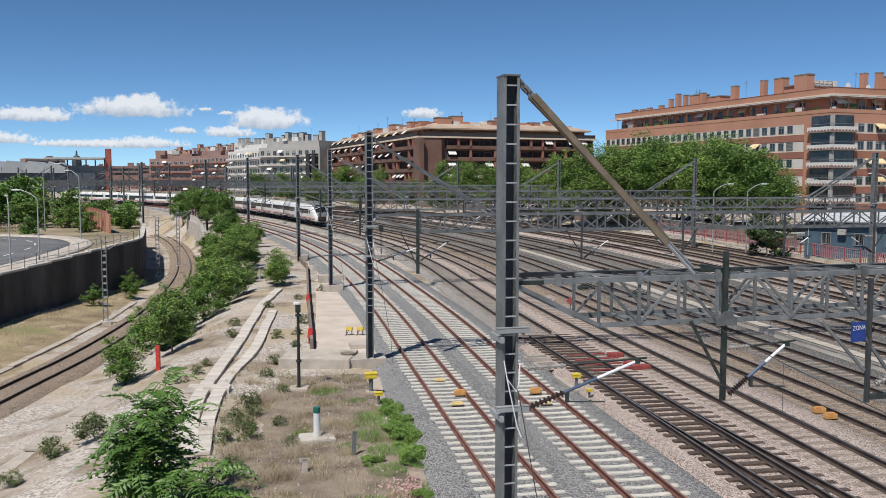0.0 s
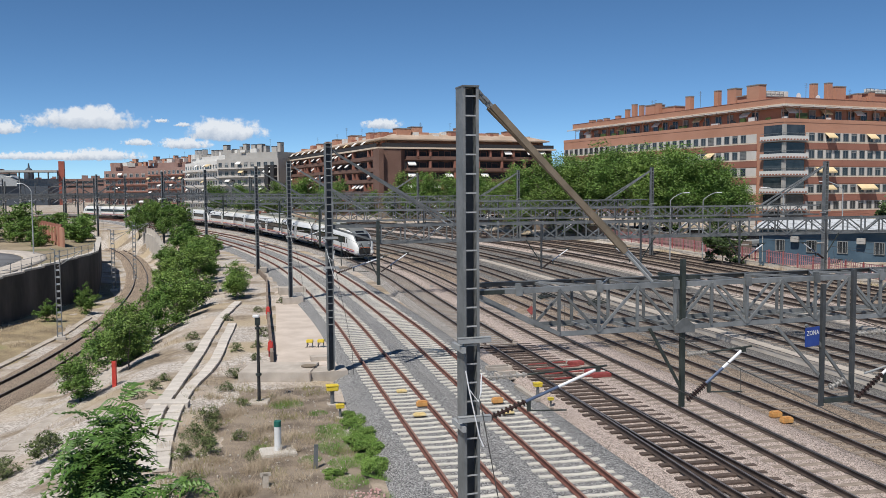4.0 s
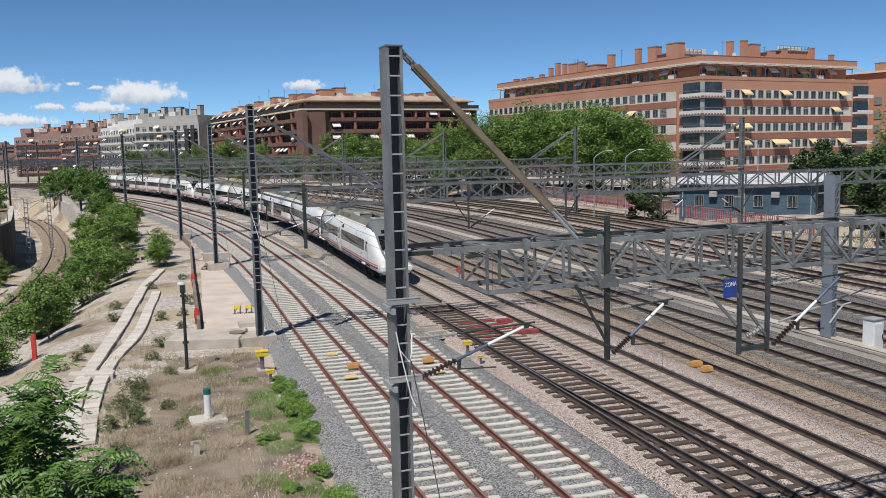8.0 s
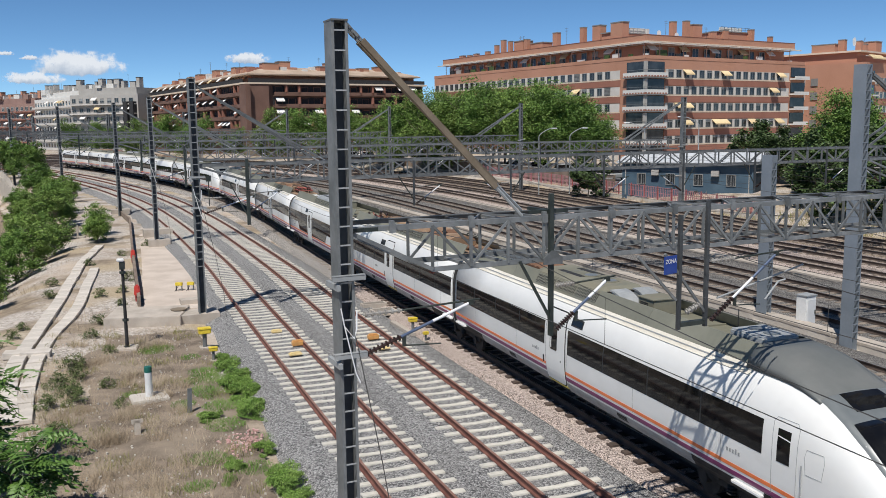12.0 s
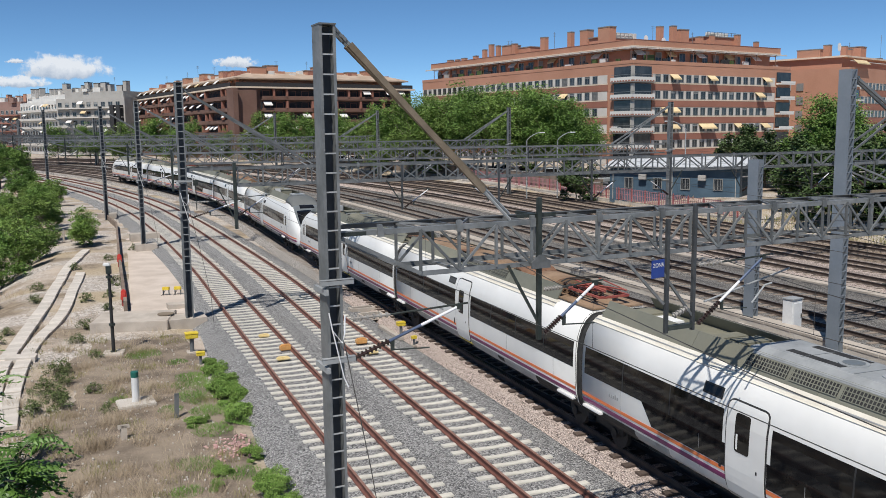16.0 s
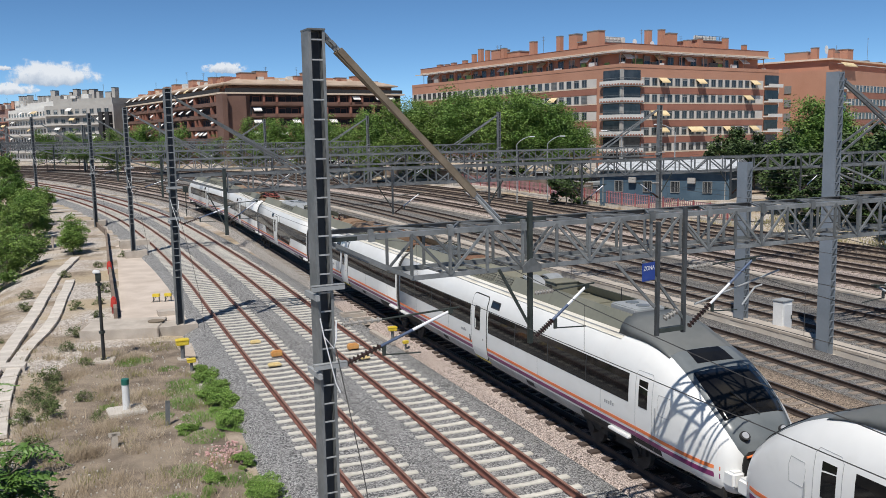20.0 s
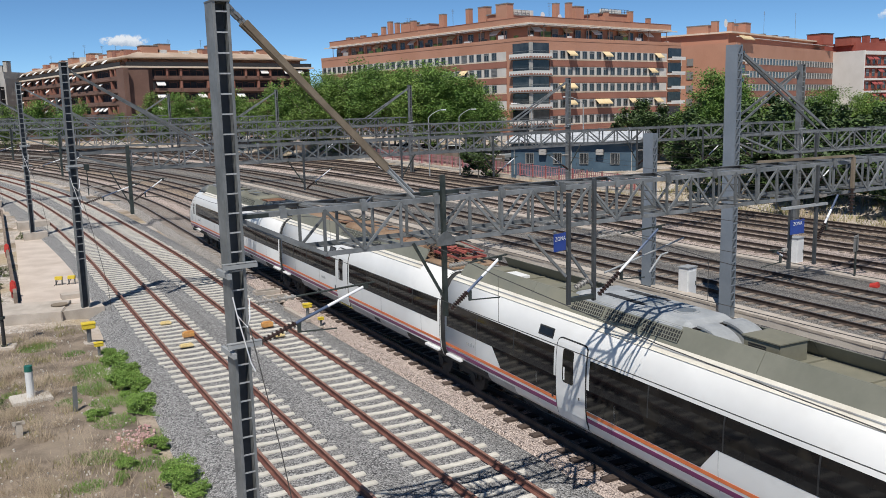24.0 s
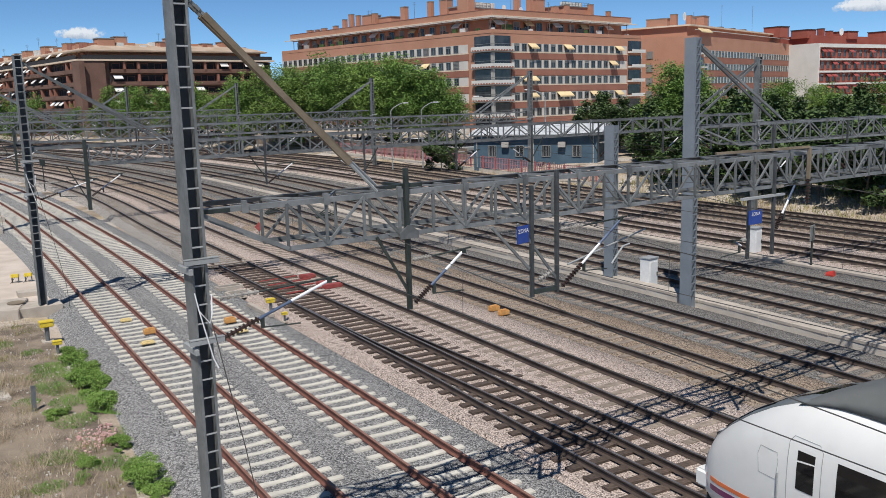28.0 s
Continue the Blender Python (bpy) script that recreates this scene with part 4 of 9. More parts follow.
FAR_MASTS = [((-3.3, 40.0), (39.3, 48.7)), ((-8.4, 66.0), (35.0, 74.0)), ((-14.5, 88.4), (26.8, 101.0)), ((-26.0, 117.5), (17.8, 132.0)), ((-38.5, 143.0), (3.5, 163.0)),
             ((-57.5, 168.0), (-18.0, 191.0)), ((-73.5, 194.5), (-38.0, 224.0)), ((-95.5, 224.0), (-64.0, 257.0)), ((-120.0, 248.0), (-92.0, 284.0)),
             ((-142.0, 262.0), (-112.0, 297.0)), ((-120.0, 205.0), (-86.0, 236.0)), ((-150.0, 232.0), (-118.0, 264.0)), ((-101.0, 170.0), (-60.0, 187.0)), ((-114.0, 189.0), (-73.0, 207.0)), ((-130.0, 213.0), (-90.0, 233.0)), ((-172.0, 255.0), (-130.0, 279.0)),
             ((-95.0, 266.0), (-55.0, 289.0)), ((-58.0, 236.0), (-18.0, 259.0)), ((-78.0, 292.0), (-38.0, 315.0)), ((-172.0, 290.0), (-132.0, 313.0)), ((-208.0, 275.0), (-168.0, 298.0)), ((-128.0, 312.0), (-88.0, 335.0)), ((-36.0, 210.0), (5.0, 231.0)), ((-135.0, 190.0), (-97.0, 212.0))]


def merged(ob, name, keep):
    """A copy of a far thing whose small members are joined, one mesh a material."""
    t = tagged(new(ob.name.split(".")[0]), ob["label"], ob["category"], ob["group"])
    by = {}
    for c in ob.children:
        if c.name.split(".")[0] in keep:
            part(c.name.split(".")[0], c.data, None, t, m=c.matrix_basis)
            continue
        b = by.setdefault(c.data.materials[0].name, Build())
        b.add([c.matrix_basis @ v.co for v in c.data.vertices], [tuple(p.vertices) for p in c.data.polygons])
    for k, b in by.items():
        tagged(part(name, b.mesh(name, bpy.data.materials[k]), None, t), kind="stuff")
    return t


def gantry_row():
    g0 = g1 = mast1 = None
    for (ax, ay), (bx, by) in FAR_MASTS:
        ang = math.degrees(math.atan2(by - ay, bx - ax))
        z = grade(ay)
        ms = [pose(ax, ay, z - 0.35, 0, 0, ang), pose(ax + 46.2 * math.cos(radians(ang)), ay + 46.2 * math.sin(radians(ang)), z - 0.35, 0, 0, ang)]
        if g0 is None:
            g0 = far_gantry("grey lattice steel gantry spanning the yard tracks")
            g0.matrix_world = pose(ax, ay, z, 0, 0, ang)
        elif ay < 60:
            copy_thing(g0, pose(ax, ay, z, 0, 0, ang))
        elif g1 is None:
            g1, mast1 = merged(g0, "lattice", set()), merged(G1_MAST, "shaft", set())
            g1.matrix_world, mast1.matrix_world = pose(ax, ay, z, 0, 0, ang), ms[0] @ STOUT
            copy_thing(mast1, ms[1])
            continue
        else:
            copy_thing(g1, pose(ax, ay, z, 0, 0, ang))
        for m in ms:
            if ay < 70:
                copy_thing(G1_MAST, m @ WHOLE)
            else:
                copy_thing(mast1, m)


gantry_row()


def wide_mast(x, y, h, ang, plate_w, label):
    """A broad plate-faced mast with a rung ladder on its edge."""
    t = thing("catenary_mast", label, "mast", "broad masts between the yard tracks", m=pose(x, y, -0.45, 0, 0, ang))
    for s in (-1, 1):
        part("channel", Build().box((s * 0.16, 0, h / 2), (0.05, plate_w, h)), M["steel_blue"], t)
    me = fixed(Build().box((0, 0, 0), (0.28, 0.03, 0.03)).mesh("batten", M["steel_blue"]))
    z = 0.8
    while z < h:
        part("batten", me, None, t, m=pose(0, -plate_w / 2 + 0.01, z))
        z += 0.31
    # dark plate colour carries the shade inside the broad mast
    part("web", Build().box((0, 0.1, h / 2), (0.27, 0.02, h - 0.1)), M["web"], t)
    part("base_plate", Build().box((0, 0, 0.05), (0.8, plate_w + 0.3, 0.1)), M["concrete"], t)
    return t


def middle_gantry():
    """The gantry that starts at the broad mast and runs on over the far tracks."""
    ang = 9.0
    g = thing("gantry", "grey lattice steel gantry hung from the broad mast", "gantry", "gantries of the overhead line", m=pose(21.5, 28.9, 0, 0, 0, ang))
    zb, zt = 6.05, 6.85
    truss_parts(g, 0.4, 27.0, zb, zt, -0.05, 1.05, 1.1, M["steel"])
    struts(g, 5.4, 10.3, zt, -0.05, 1.05, M["steel"], 0.94)
    for y in (0.0, 1.0):
        part("strut", Build().beam((27.2, y * 0.2, 10.0), (16.4, y, zt + 0.05), 0.09, 0.12), M["steel"], g)
    for x, s in ((4.6, 1), (9.5, -1), (13.6, 1), (18.4, -1)):
        drop_post(g, x, -0.1, 4.6, 6.8, "steel", 0.1)
        arm_set(g, x, -0.1, 4.7, 1.3 * s, 0.85, navy=False)
    copy_thing(G1_MAST, pose(21.5 + 27.3 * math.cos(radians(ang)), 28.9 + 27.3 * math.sin(radians(ang)), -0.4, 0, 0, ang) @ WHOLE)


middle_gantry()
wide_mast(21.3, 28.7, 10.75, 22, 0.50, "broad blue-grey plate mast with ladder rungs, inked marks near its foot")
wide_mast(20.97, 34.0, 7.3, 22, 0.50, "shorter broad blue-grey plate mast with ladder rungs")


# ---- train ----
CAR_S = 0.93
E_LEN, M_LEN, GAP = 21.75, 17.0, 0.34
HALF = [(1.26, 0.42), (1.36, 0.55), (1.44, 0.85), (1.47, 1.25), (1.47, 1.9), (1.455, 2.35), (1.41, 2.72), (1.32, 3.02), (1.18, 3.28), (1.02, 3.44), (0.86, 3.5), (0.45, 3.53), (0.0, 3.54)]


def half_at(z):
    zs, ys = [p[1] for p in HALF], [p[0] for p in HALF]
    return float(np.interp(z, zs, ys))


NOSE = 3.5


def tip_top(u):
    return float(np.interp(u, (0, 0.1, 0.3, 0.7, 1.2, 1.7, 2.2, 2.7, 3.1, 3.5), (1.36, 1.62, 1.93, 2.33, 2.74, 3.06, 3.30, 3.45, 3.52, 3.54)))


def tip_half(u):
    return float(np.interp(u, (0, 0.08, 0.3, 0.7, 1.3, 2.1, 3.5), (0.84, 1.0, 1.15, 1.28, 1.385, 1.45, 1.47)))


def ring(x, u=None, grow=0.0):
    """Outline of the body at x; u: distance behind the nose tip."""
    top, half = (3.54, 1.47) if u is None or u > NOSE else (tip_top(u), tip_half(u))
    low = 0.42 if u is None or u > 1.2 else 0.42 - 0.15 * (1 - u / 1.2)
    pts = []
    for y, z in HALF:
        zz = low + (z - 0.42) / 3.12 * (top - low)
        pts.append((y / 1.47 * half, zz))
    pts = [(y * (1 + grow / 1.47), z + (grow if z > 2.2 else 0)) for y, z in pts]
    return [Vector((x, y, z)) for y, z in pts] + [Vector((x, -y, z)) for y, z in reversed(pts[:-1])]


def cheek(u, z):
    """Half width of the nose at height z, u behind its tip."""
    low = 0.42 - 0.15 * max(0, 1 - u / 1.2)
    return half_at(0.42 + (z - low) / (tip_top(u) - low) * 3.12) / 1.47 * tip_half(u)


def band(b, x0, x1, z0, z1, side, out=0.006, thick=0.02, step=1.0):
    """A strip that follows the body side from x0 to x1 between two heights."""
    n = max(1, int(abs(x1 - x0) / step))
    zs = [z0 + (z1 - z0) * i / 4 for i in range(5)]
    rings = []
    for i in range(n + 1):
        x = x0 + (x1 - x0) * i / n
        r = [Vector((x, side * (half_at(z) + out), z)) for z in zs] + [Vector((x, side * (half_at(z) - thick), z)) for z in reversed(zs)]
        rings.append(r)
    b.loft(rings)
    return b


def fine_line(pts, step=0.12):
    """The corners of a line with more points between them."""
    res = []
    for (a, b), (c, d) in zip(pts[:-1], pts[1:]):
        n = max(1, int(math.hypot(c - a, d - b) / step))
        res += [(a + (c - a) * k / n, b + (d - b) * k / n) for k in range(n)]
    return res + [pts[-1]]


def nose_band(b, L, z0, z1, side, out, u0, u1, sag=0.14):
    """A strip round the cheek of the nose; it dips towards the tip."""
    rings = []
    for i in range(15):
        u = u0 + (u1 - u0) * i / 14
        dip = sag * max(0, 1 - u / 3.2) ** 1.4
        r = []
        for k in (0, 0.5, 1):
            z = z0 + (z1 - z0) * k - dip
            r.append(Vector((L / 2 - u, side * (cheek(u, z) + out), z)))
        for k in (1, 0.5, 0):
            z = z0 + (z1 - z0) * k - dip
            r.append(Vector((L / 2 - u, side * (cheek(u, z) - 0.02), z)))
        rings.append(r)
    b.loft(rings)
    return b


def top_patch(b, L, u0, u1, f0, f1, out, thick=0.02, n=10):
    """A patch over the sloping middle of the nose; f: part of the half width at its rear and front end."""
    rings = []
    for i in range(n + 1):
        u = u0 + (u1 - u0) * (i / n) ** 1.7
        f = f0 + (f1 - f0) * (u - u0) / (u1 - u0)
        up, lo = [], []
        rr = ring(L / 2 - u, u)
        ys, zs = [p.y for p in rr[3:-3]], [p.z for p in rr[3:-3]]
        half = tip_half(u)
        sl = (tip_top(u + 0.05) - tip_top(max(0, u - 0.05))) / 0.1
        nx = Vector((sl, 0, 1)).normalized()
        for k in range(9):
            y = half * f * (k / 4 - 1)
            z = float(np.interp(-y, [-v for v in ys], zs))
            up.append(Vector((L / 2 - u, y, z)) + nx * out)
            lo.append(Vector((L / 2 - u, y, z)) - nx * thick)
        rings.append(up + lo[::-1])
    b.loft(rings)
    return b


def bogie(par, x, cover=False):
    t = part("bogie", Build().box((x, 0, 0.55), (2.9, 2.0, 0.22)).box((x, 0.98, 0.62), (2.6, 0.12, 0.3)).box((x, -0.98, 0.62), (2.6, 0.12, 0.3)), M["t_black"], par, "dark bogie frame")
    for dx in (-1.1, 1.1):
        for s in (-1, 1):
            b = Build()
            b.cyl((x + dx, s * 0.77, 0.445), (x + dx, s * 0.9, 0.445), 0.445, 20).cyl((x + dx, s * 0.9, 0.445), (x + dx, s * 1.08, 0.445), 0.15, 12)
            part("wheel", b, M["t_black"], t)
        part("axle", Build().cyl((x + dx, -0.8, 0.445), (x + dx, 0.8, 0.445), 0.08, 8), M["t_black"], t)
    for s in (-1, 1):
        part("spring", ribbed(Build(), (x, s * 1.1, 0.45), (x, s * 1.1, 0.85), 0.13, 5), M["t_black"], t)


def door_leaf(x, side, w, z0, z1, out, r=0.14):
    """A door leaf with rounded corners that follows the curve of the side."""
    rings = []
    n = 16
    for i in range(n + 1):
        k = i / n
        z = z0 + (z1 - z0) * (0.5 - 0.5 * math.cos(math.pi * k))
        d = min(z - z0, z1 - z)
        inset = r - math.sqrt(max(0.0, r * r - (r - d) ** 2)) if d < r else 0.0
        h = w / 2 - inset
        y0, y1 = side * (half_at(z) + out), side * (half_at(z) - 0.05)
        rings.append([Vector((x - h, y0, z)), Vector((x + h, y0, z)), Vector((x + h, y1, z)), Vector((x - h, y1, z))])
    return Build().loft(rings)


def door(par, x, side, w=1.22, z0=0.56, z1=3.06, yellow=True):
    """A plug door with a dark surround, narrow window and step edge."""
    part("door_surround", door_leaf(x, side, w + 0.08, z0 - 0.04, z1 + 0.04, 0.014, 0.18), M["black"], par)
    d = part("door", door_leaf(x, side, w, z0, z1, 0.026), M["t_white"], par)
    part("door_window", door_leaf(x - 0.1, side, 0.46, 1.66, 2.62, 0.032, 0.07), M["t_glass"], d)
    part("door_button", band(Build(), x + 0.36, x + 0.40, 1.32, 1.40, side, 0.032, 0.01), M["black"], d)
    part("notice", band(Build(), x - 0.28, x - 0.23, 1.72, 2.1, side, 0.036, 0.006), M["white"], d)
    part("door_step", band(Build(), x - w / 2, x + w / 2, 0.43, 0.53, side, 0.03, 0.02), M["step_yellow" if yellow else "t_grey"], par, "yellow step edge" if yellow else "")


def lettering(par, x, z, side, w, h):
    """Operator's mark: plain slanted strokes."""
    b = Build()
    n = 5
    w, h = w * 0.7, h * 0.55
    for i in range(n):
        xx = x + (i - n / 2) * w / n
        band(b, xx, xx + w / n * 0.55, z, z + h * (1.5 if i == 3 else 1), side, 0.009, 0.004)
    part("mark", b, M["t_grey"], par, "small grey mark on the side")


dusty = set()


def profile(b, pts, x0, x1, side=1):
    """A bar of constant section (y, z) along the car."""
    return b.loft([[Vector((x, side * y, z)) for y, z in pts] for x in (x0, x1)])


def roof_trim(par, x0, x1, vents=()):
    """Cream roof edge with gutter lines, sloped grey screens in lengths, and the tray between them."""
    for s in (-1, 1):
        part("roof_edge", profile(Build(), [(1.14, 3.325), (1.03, 3.44), (0.95, 3.505), (0.90, 3.505), (0.90, 3.40)], x0 - 0.05, x1 + 0.05, s), M["t_cream"], par, "cream roof edge")
        part("roof_gutter", profile(Build(), [(1.15, 3.31), (1.17, 3.335), (1.13, 3.36), (1.11, 3.34)], x0 - 0.05, x1 + 0.05, s), M["t_cream"], par)
        part("gutter_line", profile(Build(), [(1.072, 3.418), (1.06, 3.436), (1.04, 3.44), (1.05, 3.415)], x0 - 0.05, x1 + 0.05, s), M["t_grey"], par)
        n = max(2, int((x1 - x0) / 3.6))
        for k in range(n):
            xa, xb = x0 + 0.12 + (x1 - x0 - 0.24) * k / n, x0 + 0.12 + (x1 - x0 - 0.24) * (k + 1) / n - 0.012
            part("roof_screen", profile(Build(), [(0.955, 3.50), (0.70, 3.97), (0.66, 3.97), (0.90, 3.50)], xa, xb, s), M["t_screen"], par, "grey roof screen")
    dirty = par.name in dusty
    part("roof_tray", Build().box(((x0 + x1) / 2, 0, 3.575), (x1 - x0, 1.74, 0.05)), M["t_roofdirt" if dirty else "t_roof"], par)
    b = Build()
    k = x0 + 0.9
    while k < x1 - 0.6:
        b.box((k, 0, 3.62), (0.06, 1.5, 0.05))
        k += 1.45
    part("tray_rib", b, M["t_roofdirt" if dirty else "t_roof"], par)


def hump(par, x, l, mt="t_roof", duct="t_roof", toward=1):
    """A cooling unit with chamfered top, slots, fans, grilles in the screens and round ducts at one end."""
    sec = lambda xx, k: [Vector((xx, y, z - k)) for y, z in ((-0.76, 3.60), (-0.74, 3.93), (-0.56, 4.10), (0.56, 4.10), (0.74, 3.93), (0.76, 3.60))]
    part("cooling_unit", soft(fixed(Build().loft([sec(x - l / 2, 0.10), sec(x - l / 2 + 0.3, 0), sec(x + l / 2 - 0.3, 0), sec(x + l / 2, 0.10)]).mesh("cooling_unit", M[mt])), 0.02), None, par, "roof cooling unit")
    for y in (-0.34, 0.36):
        part("unit_slot", Build().box((x - 0.5, y, 4.102), (1.5, 0.2, 0.012)), M["t_slot"], par)
    for dx in (-0.15, 0.95):
        f = part("fan", Build().cyl((x + dx + 0.3, 0.02, 4.09), (x + dx + 0.3, 0.02, 4.125), 0.30, 18), M[mt], par)
        part("fan_hub", Build().cyl((x + dx + 0.3, 0.02, 4.125), (x + dx + 0.3, 0.02, 4.135), 0.22, 14), M["t_nose"], f)
    for xx in (x - l / 2 + 1.5, x + l / 2 - 1.5):
        part("unit_joint", Build().box((xx, 0, 4.104), (0.02, 1.1, 0.008)), M["t_nose"], par)
    m = {s: Matrix.Rotation(s * 0.497, 3, "X") for s in (-1, 1)}
    for s in (-1, 1):
        for k in range(3):
            cx = x - 1.36 + 1.36 * k
            g = part("vent_grille", Build().box((cx, s * 0.836, 3.742), (1.26, 0.012, 0.29), m[s]), M["t_slot"], par, "dark vent grille")
            bb = Build()
            for q in range(4):
                bb.box((cx, s * (0.836 + 0.048 * (1.5 - q)) + s * 0.007, 3.742 + 0.0878 * (q - 1.5) + 0.004), (1.26, 0.01, 0.022), m[s])
            for q in range(15):
                bb.box((cx - 0.6 + 0.0857 * q, s * 0.843, 3.746), (0.022, 0.01, 0.28), m[s])
            tagged(part("grille_mesh", bb, M["t_screen"], g), kind="stuff")
    e = x + toward * l / 2
    part("unit_end", Build().box((e + toward * 0.02, 0, 3.8), (0.05, 1.36, 0.40)), M["t_black"], par)
    for y in (-0.38, 0.38):
        d = Build()
        rings = []
        for k in range(9):
            a = math.pi * k / 8 * 0.62
            c = Vector((e + toward * (0.1 + 0.75 * math.sin(a)), y, 3.60 + 0.42 * math.cos(a)))
            up = Vector((toward * math.sin(a), 0, math.cos(a)))
            rings.append([c + Vector((0, sy * 0.27, 0)) + up * sz for sy, sz in ((-1, 0), (-1, 0.06), (1, 0.06), (1, 0))])
        d.loft(rings)
        part("duct", d, M[duct], par, "curved air duct")
        part("duct_cheek", Build().cyl((e + toward * 0.34, y - 0.25, 3.66), (e + toward * 0.34, y + 0.25, 3.66), 0.36, 16), M[duct], par)


def louvre_box(par, x, w, mt):
    """A squat roof box with slats on its side and a lid."""
    c = part("vent_box", soft(Build().box((x, 0.05, 3.82), (w, 0.8, 0.46)).mesh("vent_box", M[mt]), 0.02), None, par)
    part("lid", Build().box((x, 0.05, 4.065), (w + 0.06, 0.86, 0.03)), M[mt], c)
    for s in (-1, 1):
        bb = Build()
        for k in range(5):
            bb.box((x - w * 0.1, 0.05 + s * 0.402, 3.68 + 0.06 * k), (w * 0.5, 0.012, 0.03))
        part("louvre", bb, M["t_slot"], c)


def radiator(par, x, l):
    """A long dark box with cross slats."""
    c = part("radiator", soft(Build().box((x, 0, 3.79), (l, 1.18, 0.38)).mesh("radiator", M["t_black"]), 0.02), None, par, "dark slatted resistor box")
    n = int(l / 0.3)
    me = fixed(Build().box((0, 0, 0), (0.05, 1.16, 0.04)).mesh("roof_slat", M["t_nose"]))
    for k in range(n):
        part("roof_slat", me, None, c, m=pose(x - l / 2 + (k + 0.5) * l / n, 0, 3.99))
    for s in (-1, 1):
        part("radiator_rail", Build().box((x, s * 0.59, 3.96), (l + 0.04, 0.05, 0.06)), M["t_nose"], c)


def dome(par, x, l, mt="t_roofdirt"):
    """A dusty barrel-topped box."""
    prof = [(-0.62, 3.60), (-0.62, 3.80)] + [(-0.62 * math.cos(a), 3.80 + 0.27 * math.sin(a)) for a in (0.45, 0.95, 1.57, 2.19, 2.69)] + [(0.62, 3.80), (0.62, 3.60)]
    c = part("roof_box", profile(Build(), prof, x - l / 2, x + l / 2), M[mt], par, "dusty brown barrel-topped roof box")
    for xx in (x - l / 2 + 0.05, x + l / 2 - 0.05):
        pr = [(y * 1.025, 3.60 + (z - 3.60) * 1.03) for y, z in prof]
        part("box_hoop", profile(Build(), pr, xx - 0.03, xx + 0.03), M["t_rust"], c)


def frames(par, x0, x1):
    """Rusty brackets and trays near a car end."""
    rnd = random.Random(int(100 * abs(x0)))
    k = x0
    while k < x1:
        w = rnd.uniform(0.25, 0.6)
        part("roof_bracket", Build().box((k + w / 2, rnd.uniform(-0.3, 0.3), 3.63 + 0.1), (w, rnd.uniform(0.4, 1.1), 0.05)).box((k + w / 2, 0.2, 3.66), (0.06, 0.06, 0.16)).box((k + w / 2, -0.25, 3.66), (0.06, 0.06, 0.16)), M["t_rust"], par)
        k += w + rnd.uniform(0.1, 0.35)


def insulators(par, x0, x1, n):
    for i in range(n):
        xx = x0 + (x1 - x0) * (i + 0.5) / n
        for y in (-0.35, 0.35):
            part("insulator", ribbed(Build(), (xx, y, 3.60), (xx, y, 3.98), 0.09, 5), M["insulator"], par)


def pantograph(par, x):
    b = Build()
    for s in (-1, 1):
        b.beam((x - 0.9, s * 0.5, 3.88), (x + 0.9, s * 0.5, 3.88), 0.07, 0.07)
        b.beam((x - 0.9 * s, -0.5, 3.88), (x - 0.9 * s, 0.5, 3.88), 0.07, 0.07)
    part("pantograph_base", b, M["t_redrust"], par, "red rusted pantograph frame")
    for s in (-1, 1):
        part("pantograph_arm", Build().cyl((x - 0.8, s * 0.3, 3.95), (x + 1.0, s * 0.36, 4.08), 0.03, 6), M["t_redrust"], par)
        part("pantograph_arm", Build().cyl((x + 1.0, s * 0.36, 4.08), (x - 0.7, s * 0.42, 4.2), 0.022, 6), M["t_redrust"], par)
        part("spring", ribbed(Build(), (x - 0.5, s * 0.15, 3.95), (x + 0.2, s * 0.15, 3.95), 0.05, 8), M["t_redrust"], par)
    part("pantograph_axle", Build().cyl((x - 0.85, -0.35, 3.97), (x - 0.85, 0.35, 3.97), 0.06, 8), M["t_redrust"], par)
    for dx in (-0.12, 0.12):
        part("pantograph_head", Build().pipe([(x - 0.75 + dx, -0.8, 4.14), (x - 0.75 + dx, -0.6, 4.23), (x - 0.75 + dx, 0.6, 4.23), (x - 0.75 + dx, 0.8, 4.14)], 0.025, 6), M["t_black"], par)
    insulators(par, x - 0.8, x + 0.8, 2)


def cables(par, x0, x1):
    for k in range(3):
        y = -0.4 + 0.4 * k
        pts = [(x0 + (x1 - x0) * i / 8, y + 0.12 * math.sin(i * 2 + k), 3.74 + 0.10 * math.sin(i * 3 + k)) for i in range(9)]
        part("roof_cable", Build().pipe(pts, 0.03, 5), M["t_redrust" if k % 2 else "t_rust"], par)
    insulators(par, x0, x1, 3)


